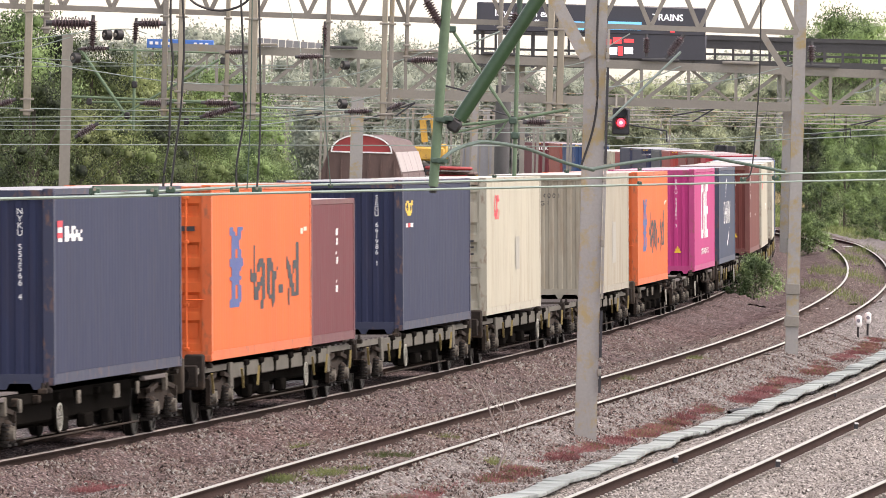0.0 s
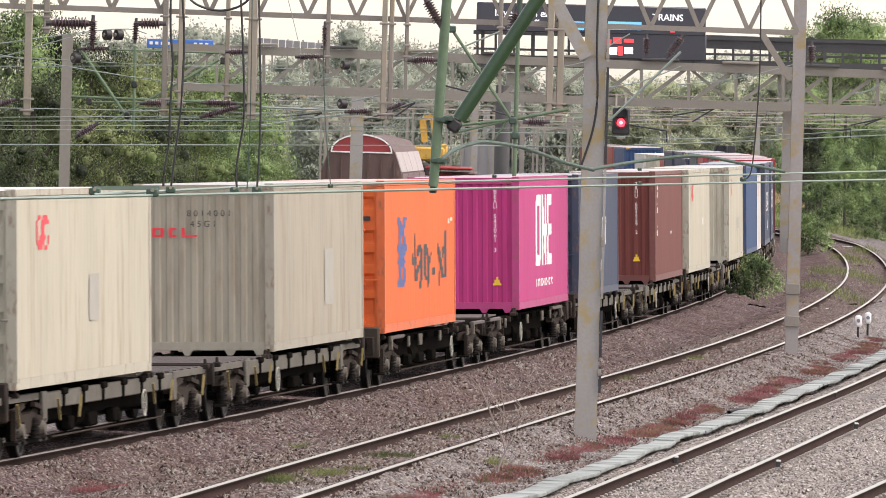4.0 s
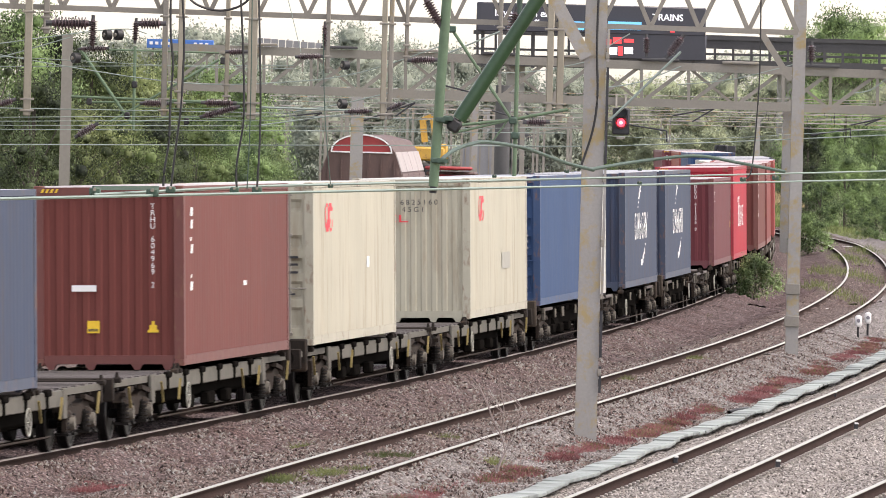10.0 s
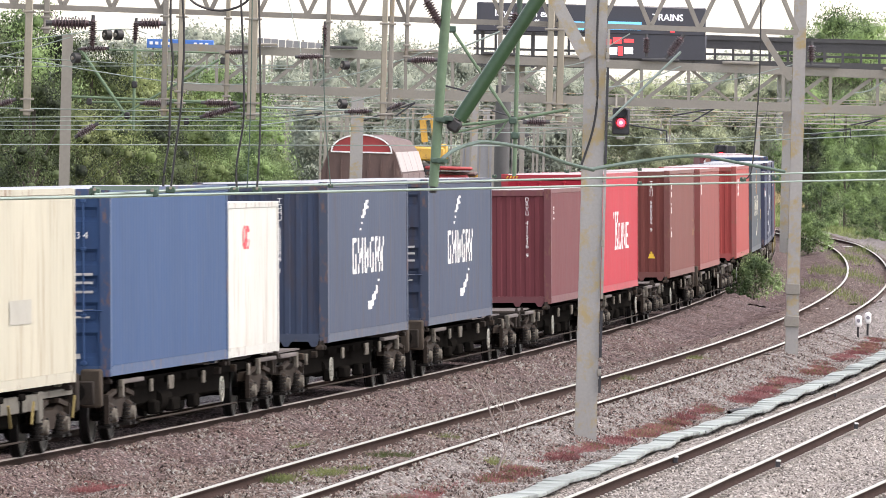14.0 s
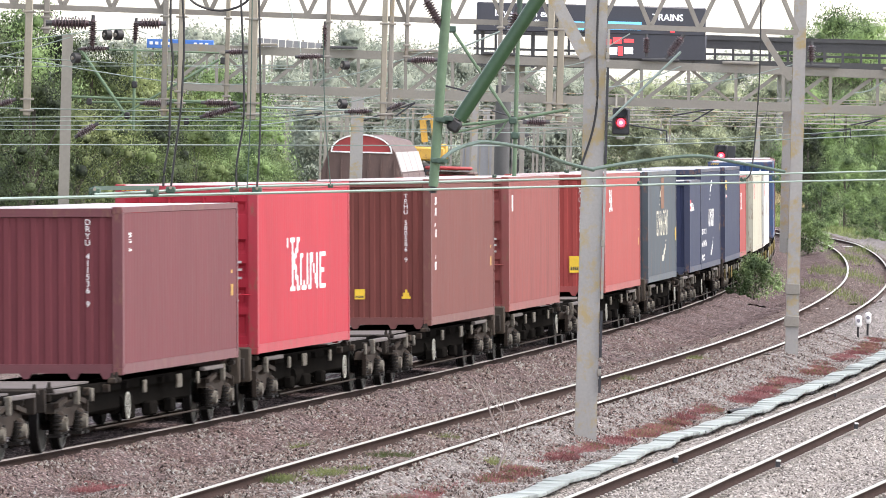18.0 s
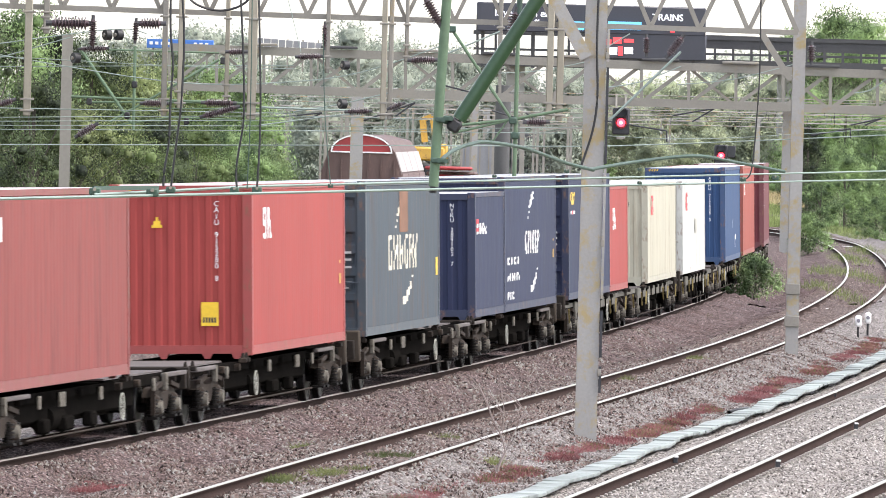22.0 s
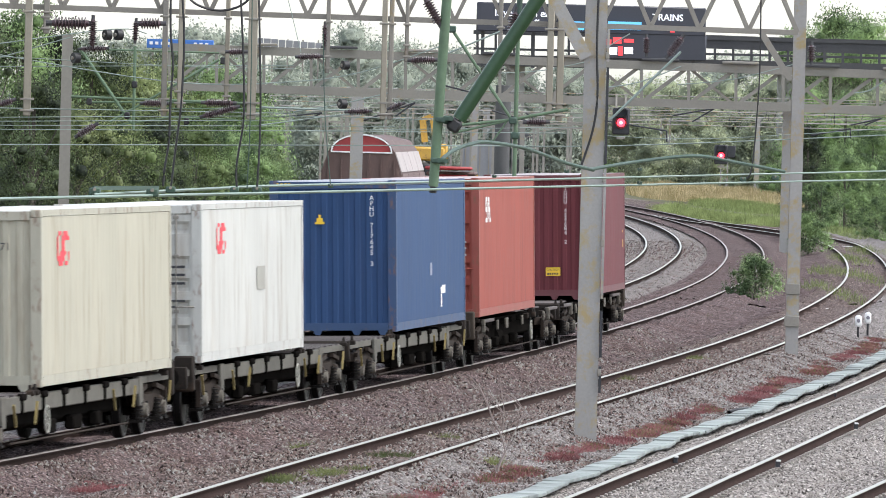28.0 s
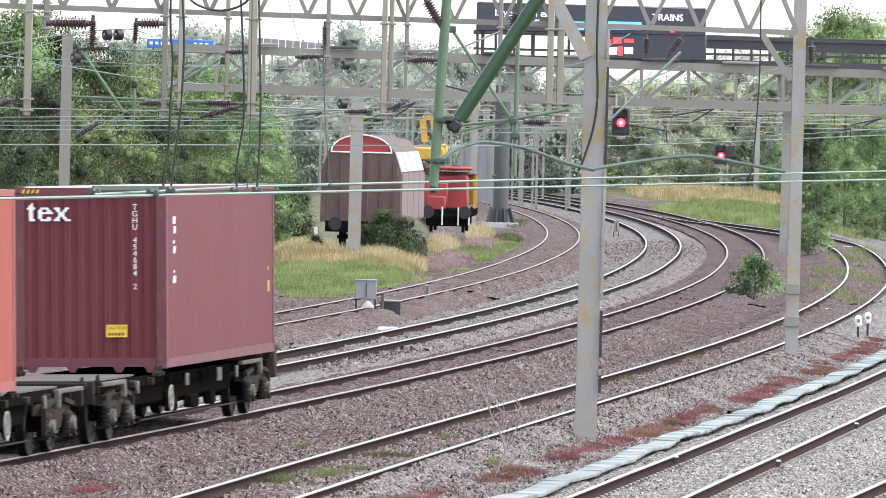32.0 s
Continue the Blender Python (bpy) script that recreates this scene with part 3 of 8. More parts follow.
def container_meshes(kind):
    """Part meshes of one container size, shared by all of that size."""
    if kind in MESHES:
        return MESHES[kind]
    L, H = {"40hc": (12.192, 2.896), "40": (12.192, 2.591), "20": (6.058, 2.591)}[kind]
    out = {}
    for side in (1, -1):
        bm = bmesh.new()
        corrugated(bm, "y", L - 0.3, 0.17, H - 0.1, 1.209 * side, 0.0018, out=side)
        out["side_panel", side] = mesh_of(bm, "side_panel", None)
    bm = bmesh.new()
    corrugated(bm, "x", 2.14, 0.16, H - 0.16, -L / 2 + 0.03, 0.024, 0.214, out=-1)
    out["end_wall", 0] = mesh_of(bm, "end_wall", None)
    bm = bmesh.new()
    n = round(L / 0.6)
    rows = []
    for k in range(n):
        for f, z in ((0.0, -0.024), (0.15, -0.024), (0.22, -0.002), (0.78, -0.002), (0.85, -0.024)):
            y = -L / 2 + 0.1 + (L - 0.2) * (k + f) / n
            rows.append([bm.verts.new((x, y, H + (z if abs(x) < 1.15 else -0.03))) for x in (-1.19, -1.12, 1.12, 1.19)])
    for r0, r1 in zip(rows, rows[1:]):
        for k in range(3):
            bm.faces.new((r0[k], r0[k + 1], r1[k + 1], r1[k]))
    out["roof", 0] = mesh_of(bm, "roof", None)
    bm = bmesh.new()
    for x in (-1, 1):
        for y in (-1, 1):
            box(bm, (x * 1.139, y * (L / 2 - 0.07), H / 2), (0.16, 0.14, H - 0.23))
        box(bm, (x * 1.194, 0, H - 0.05), (0.05, L - 0.35, 0.09))
        box(bm, (x * 1.192, 0, 0.09), (0.052, L - 0.35, 0.155))
    for y in (-1, 1):
        box(bm, (0, y * (L / 2 - 0.06), H - 0.09), (2.1, 0.11, 0.13))
        box(bm, (0, y * (L / 2 - 0.06), 0.1), (2.1, 0.11, 0.14))
    for k in range(round(L / 0.75)):
        box(bm, (0, -L / 2 + 0.5 + k * 0.75, 0.08), (2.3, 0.05, 0.11))
    for y in (-1, 1):
        for x in (-0.95, -0.3, 0.45, 0.95):
            vs = box(bm, (x, y * (L / 2 - 0.06), -0.01), (0.2, 0.1, 0.1))
            for v in vs:
                if v.co.z < 0:
                    v.co.x = x + (v.co.x - x) * 0.4
    out["frame", 0] = mesh_of(bm, "frame", None)
    bm = bmesh.new()
    soft_box(bm, (0, 0, 0), (0.164, 0.18, 0.118), 0.012)
    box(bm, (0.0, 0.0, 0.0), (0.167, 0.09, 0.06))
    out["casting", 0] = mesh_of(bm, "corner_casting", None)
    bm = bmesh.new()
    h = H - 0.34
    cols = [-0.545, -0.47, -0.43, 0.43, 0.47, 0.545]
    levels = [(-h / 2, 0)]
    for z0, z1 in ((0.05, 0.2), (0.25, 0.38), (0.44, 0.54), (0.60, 0.70), (0.86, 0.95)):
        levels += [(h * z0 - h / 2, 0), (h * z0 - h / 2 + 0.07, 1), (h * z1 - h / 2 - 0.05, 1), (h * z1 - h / 2, 0)]
    levels.append((h / 2, 0))
    grid = [[bm.verts.new((x, -0.03 + (0.055 if d and abs(x) < 0.45 else 0.0), z)) for x in cols] for z, d in levels]
    for r0, r1 in zip(grid, grid[1:]):
        for k in range(5):
            bm.faces.new((r0[k], r0[k + 1], r1[k + 1], r1[k]))
    edge = [grid[0][0], grid[0][-1], grid[-1][-1], grid[-1][0]]
    back = [bm.verts.new((v.co.x, 0.04, v.co.z)) for v in edge]
    bm.faces.new(back[::-1])
    bm.faces.new((*grid[0][::-1], back[0], back[1])), bm.faces.new((*grid[-1], back[2], back[3]))
    out["door", 0] = mesh_of(bm, "door", None)
    bm = bmesh.new()
    rod(bm, (0, 0, -h / 2), (0, 0, h / 2), 0.02, 7)
    for z in (-h / 2 + 0.04, -h * 0.2, h * 0.2, h / 2 - 0.04):
        soft_box(bm, (0, 0.01, z), (0.09, 0.06, 0.06), 0.01)
    rod(bm, (0, -0.03, -h * 0.17), (0.3, -0.03, -h * 0.17), 0.013, 6)
    out["lock_rod", 0] = mesh_of(bm, "locking_rod", None)
    MESHES[kind] = (L, H, out)
    return MESHES[kind]


PAINTS = {}


def paint_of(key):
    if key not in PAINTS:
        rgb, amount, dirt = COLOURS[key]
        PAINTS[key] = box_paint(key + "_container_paint", rgb, dirt, 0.5 if key in GRIMY else 0.3, amount)
    return PAINTS[key]


COLOURS = {
    "navy": ((0.027, 0.033, 0.070), 0.36, (0.085, 0.082, 0.098)),
    "slate": ((0.046, 0.061, 0.102), 0.4, (0.135, 0.105, 0.08)),
    "slate_rusty": ((0.06, 0.075, 0.09), 0.44, (0.16, 0.096, 0.06)),
    "orange": ((0.69, 0.138, 0.040), 0.26, (0.644, 0.221, 0.10)),
    "maroon": ((0.141, 0.037, 0.044), 0.3, (0.176, 0.056, 0.056)),
    "brown": ((0.154, 0.046, 0.039), 0.32, (0.176, 0.072, 0.06)),
    "faded": ((0.235, 0.058, 0.052), 0.5, (0.164, 0.049, 0.045)),
    "red": ((0.324, 0.058, 0.052), 0.28, (0.344, 0.098, 0.082)),
    "crimson": ((0.393, 0.025, 0.043), 0.26, (0.425, 0.06, 0.068)),
    "coral": ((0.31, 0.075, 0.056), 0.36, (0.24, 0.08, 0.065)),
    "magenta": ((0.454, 0.045, 0.182), 0.24, (0.522, 0.081, 0.225)),
    "cream": ((0.44, 0.412, 0.325), 0.42, (0.40, 0.33, 0.225)),
    "beige": ((0.35, 0.318, 0.252), 0.46, (0.31, 0.249, 0.172)),
    "white": ((0.54, 0.53, 0.49), 0.42, (0.45, 0.39, 0.30)),
    "blue": ((0.032, 0.068, 0.155), 0.28, (0.068, 0.111, 0.238)),
}


GRIMY = ("slate", "slate_rusty", "cream", "beige", "white", "faded", "coral")


def frame_paint_of(key):
    """Corner posts and rails: the same paint, more chipped and rusty."""
    k = key + " frame"
    if k not in PAINTS:
        rgb, amount, dirt = COLOURS[key]
        PAINTS[k] = surf(key + "_frame_paint", [c * 0.9 for c in rgb], 0.55, 0, 0.15, 0.8, 8, stretch=(1, 1, 0.4), bump=0.08, second=(0.17, 0.085, 0.05), amount=0.44, spread=0.12, scale2=3.0)
    return PAINTS[k]


def sky_paled_roof_of(key):
    """Roofs: the same paint, dusty, and paled with sky light put into the colour."""
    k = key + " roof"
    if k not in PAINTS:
        PAINTS[k] = surf(key + "_roof_sky_paled", [0.4 * c + 0.34 for c in COLOURS[key][0]], 0.6, 0, 0.2, 0.8, 8, bump=0.03, second=COLOURS[key][2], amount=0.4, scale2=2.0)
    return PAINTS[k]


def container(kind, colour, door_first, words, marks, label, numbers=None):
    L, H, me = container_meshes(kind)
    root = thing("container", (0, 0, 0), label, "shipping container", "containers on the train")
    mat = paint_of(colour)

    def put(name, mesh, m=None, mt=None, lab=""):
        ob = new(name, mesh)
        if not mesh.materials:
            mesh.materials.append(mat)
        ob.material_slots[0].link = "OBJECT"
        ob.material_slots[0].material = mt or mat
        ob.parent = root
        if m is not None:
            ob.matrix_basis = m
        if lab:
            tagged(ob, lab)
        return ob
    put("side_panel", me["side_panel", 1]), put("side_panel", me["side_panel", -1])
    put("roof", me["roof", 0], None, sky_paled_roof_of(colour)), put("frame", me["frame", 0], None, frame_paint_of(colour))
    for x in (-1, 1):
        for y in (-1, 1):
            for z in (0.059, H - 0.059):
                put("corner_casting", me["casting", 0], Matrix.Translation((x * 1.137, y * (L / 2 - 0.089), z)), frame_paint_of(colour))
    flip = Matrix.Rotation(math.pi, 4, "Z")
    put("end_wall", me["end_wall", 0], flip if door_first else Matrix.Identity(4))
    turn = Matrix.Identity(4) if door_first else flip
    for x in (-1, 1):
        put("door", me["door", 0], turn @ Matrix.Translation((x * 0.548, -L / 2 + 0.055, H / 2)))
        for q in (0.3, 0.8):
            put("locking_rod", me["lock_rod", 0], turn @ Matrix.Translation((x * q, -L / 2 - 0.0, H / 2)), GALV_DARK if colour in ("cream", "white", "beige") else None)
    # hazard stripes on the top rail of a high container
    if kind == "40hc":
        for k in range(4):
            bm = bmesh.new()
            decal(bm, "end", L, [(-1.1 + k * 0.075, H - 0.11, -1.065 + k * 0.075, H - 0.05, 0.03)], 0.004)
            part("hazard_stripe", bm, YELLOW, root)
    for i, (mt, face, quads, *chart) in enumerate(marks):
        if chart:
            emblem(face, L, root, mt, *quads, chart[0])
            continue
        for group in ([[q] for q in quads] if len(quads) < 5 else [quads]):
            bm = bmesh.new()
            decal(bm, face, L, group, 0.003 + 0.002 * (i % 3))
            ob = part("marking", bm, mt, root)
            if len(group) > 1:
                tagged(ob, kind="stuff")
    for text, face, u, z, size, mt, vertical in words:
        body = "\n".join(text) if vertical else text
        if face == "end":
            m = Matrix.Translation((u, -L / 2 - 0.02, z)) @ Matrix.Rotation(math.pi / 2, 4, "X")
        else:
            m = Matrix.Translation((1.22, u, z)) @ Matrix.Rotation(math.pi / 2, 4, "Z") @ Matrix.Rotation(math.pi / 2, 4, "X")
        lettering("lettering", body, mt, root, m, size)
    return root


def emblem(face, L, root, mt, u0, z0, u1, z1, rows, label=""):
    """A painted shape from a small chart; touching cells form one piece, each piece a part."""
    h, w = len(rows), max(len(r) for r in rows)
    cells = {(i, j) for i, r in enumerate(rows) for j, ch in enumerate(r) if ch == "#"}
    while cells:
        todo, piece = [cells.pop()], []
        while todo:
            i, j = todo.pop()
            piece.append((i, j))
            for a in (-1, 0, 1):
                for b in (-1, 0, 1):
                    if (i + a, j + b) in cells:
                        cells.remove((i + a, j + b))
                        todo.append((i + a, j + b))
        bm, corner = bmesh.new(), {}

        def at(i, j):
            if (i, j) not in corner:
                corner[i, j] = bm.verts.new(FACE[face](u0 + (u1 - u0) * j / w, z1 + (z0 - z1) * i / h, L, 0.0025))
            return corner[i, j]
        for i, j in piece:
            bm.faces.new((at(i + 1, j), at(i + 1, j + 1), at(i, j + 1), at(i, j)))
        bmesh.ops.subdivide_edges(bm, edges=bm.edges, cuts=1, use_grid_fill=True)
        bmesh.ops.smooth_vert(bm, verts=bm.verts, factor=0.5, use_axis_x=True, use_axis_y=True, use_axis_z=True)
        part("emblem", bm, mt, root, label)


WORD_LONG = ["..#.........................##", "..#.........................##", "..#.........................##", "..#..###..###.........#.....##", "..#.#####.####........##..####", "#.#.##.##.####..#.....###.####", "####...##.##.###.......##.#.##",
             "####..###.##.###.......###..##", "..#.#####.##.##.........##..##", "..####.##.##.##..###....###.##", "..###..##.##.##..###...#.##.##", "..###..##..####........#.#####", "......##.....##........#......", "......##.....#.........#......"]
KNOT = ["##..###", "###.##.", ".#####.", ".####..", ".####..", ".##.##.", ".##.##.", "#######", "#######", ".#####.", ".####..", "######.", ".####..", ".##.##.", ".##.##.", ".##.##.", "######.", "#####.."]
WORD_BIG = [".######.##..##.######", "#######.##..##.######", "##...##.###.##.##....", "##...##.###.##.##....", "##...##.###.##.##....", "##...##.#######.#####.", "##...##.#######.#####.", "##...##.##.###.##....", "##...##.##.###.##....", "##...##.##.###.##....", "#######.##..##.######", "######..##..##.######"]
WORD_MID = ["###.#..#.#....##.##.#..#", "#...#..#.#...#...#..#..#", "#...#.##.#.#.#...#.##.#.", "#.#..###.###.#.#.###.##.", "#.#..#.#.#.#.#.#.#.#.##.", "#.#.#..#.#.#.#.#.#..#.#.", "###.#..#.##...##.#..#.#."]
DASH_UP = ["....##", "...##.", "...###", "..##..", "..##..", ".##...", "......", ".#....", "......", "#....."]
DASH_LOW = [".....#", "......", "....#.", "....#.", "...##.", "..##..", "..##..", "###...", "###...", "##...."]
WORD_ROAD = ["#.###.##................", "#..#..#.................", "...#.##.................", "...###..##..#.##..#.####", "...##...#...#.##..#.#...", "...###..#...#.#.#.#.#...", "...#.#..#...#.#.#.#.###.", "...#.##.#...#.#..##.#...", "...#..#.#.#.#.#..##.#...", "..###.##.###.##...#.####"]
WORD_NAVY = [".##.##.#..##.##.##", "#...#.##.#.#.#..#.#", "#...#.##.#.#.##.##.", "#.#.#..#.#.#.#..#..", "###.#..#.###.##.#..", ".##.#..#..##.##.#.."]
PETALS = [".##.###.", "#..#####", "#..##...", "#..##...", "#.####.#", "#####..#", ".###.##."]
FLAG = ["###.##..", "#.#.##..", "###.###.", "..#.#.#.", "###.#.##"]
FLOWER = [".###..##", "##.#####", "#..##.#.", "##.##.#.", ".######.", "..####.."]
SMALL = ["##.#.##.#", "#..#.#..#", "##.#.##.#"]


def caution(u, z, w=0.42, h=0.26):
    return [(YELLOW, "end", [(u - w / 2, z - h / 2, u + w / 2, z + h / 2)]),
            (BLACK_PAINT, "end", [(u - w * 0.4 + k * w * 0.16, z - h * 0.36, u - w * 0.4 + k * w * 0.16 + w * 0.11, z - h * 0.14) for k in range(5)])]


def triangle_mark(u, z, w=0.18):
    return [(YELLOW, "end", [(u - w / 2, z - w / 2, u + w / 2, z - w / 4), (u - w / 3, z - w / 4, u + w / 3, z + w / 6), (u - w / 8, z + w / 6, u + w / 8, z + w / 2)])]


def slant_mark(mt, u, z, w=1.1, h=0.42):
    return [(mt, "side", (u, z - 0.1, u + w, z + h), PETALS)]


def scroll_mark(mt=None):
    mt = mt or WHITE
    return [(mt, "side", (-2.5, 1.18, 2.3, 1.86), WORD_MID), (mt, "side", (-1.4, 1.98, -0.05, 2.55), DASH_UP), (mt, "side", (-0.2, 0.5, 1.6, 1.06), DASH_LOW)]


def bold_mark():
    return [(BLUE_LOGO, "side", (-4.0, 0.84, -2.37, 2.19), KNOT), (BLACK_PAINT, "side", (-1.56, 0.76, 4.5, 1.87), WORD_LONG), (CREAM, "side", [(4.7, 2.0, 5.0, 2.1), (5.1, 2.05, 5.5, 2.12)])]


def large_mark():
    return [(WHITE, "side", (-2.1, 0.89, 2.07, 2.49), WORD_BIG), (WHITE, "side", (-2.0, 0.44, 2.1, 0.62), ["#.###.##.#.##..##.##", "#.#.#.#.##.#.#.#..#.", "#.#.#.##.#.##..##..#"])]


def broad_mark():
    return [(WHITE, "side", (-2.4, 1.0, 2.78, 1.95), WORD_ROAD)]


def side_text(mt, u, z, h=1.1):
    """A column of slanting strokes, most of a worn word."""
    return [(mt, "side", [(u + (0.05 if k % 2 else 0), z + h * k / 7, u + (0.16 if k in (1, 4) else 0.28), z + h * (k + (0.3 if k in (1, 4) else 0.72)) / 7, 0.04)]) for k in range(7) if k != 2]


def seals(mt):
    return [(OCHRE, "side", [(5.28, 1.05, 5.52, 1.24), (5.3, 1.42, 5.45, 1.48)])]


def weathered(mt, u, z, w, h):
    return [(mt, "side", [(u, z, u + w, z + h)])]


DOOR_ROWS = [(0.3, 1.55, 0.5, 1.59), (0.6, 1.55, 0.95, 1.59), (0.3, 1.42, 0.5, 1.46), (0.6, 1.42, 0.95, 1.46), (0.3, 1.28, 0.5, 1.32), (0.6, 1.28, 0.95, 1.32), (0.3, 1.0, 0.95, 1.03), (0.3, 0.9, 0.9, 0.93), (0.45, 0.28, 0.75, 0.36)]


def door_marks(mt):
    return [(DOOR_TEXT if mt is WHITE else mt, "end", DOOR_ROWS)]


def door_number(a, b, mt=None):
    return [(a, "end", 0.6, 2.16, 0.15, mt or WHITE, False), (b, "end", 0.52, 1.99, 0.15, mt or WHITE, False)]


def num(text, u=0.72, z=1.93, mt=None):
    return [(text, "end", u, z, 0.128, mt or WHITE, True)]


E_B = BLACK_PAINT
DOOR_TEXT = surf("worn_white_text", (0.42, 0.41, 0.40), 0.6, 0, 0.2, 4, 20)
PATCH = surf("old_label_grey", (0.34, 0.325, 0.28), 0.7, 0, 0.12, 3, 15)
PATCH_NAVY = surf("dulled_blue_patch", (0.30, 0.32, 0.40), 0.6, 0, 0.1, 3, 15)
RUST = surf("rust_patch", (0.20, 0.10, 0.06), 0.85, 0, 0.3, 2, 12)
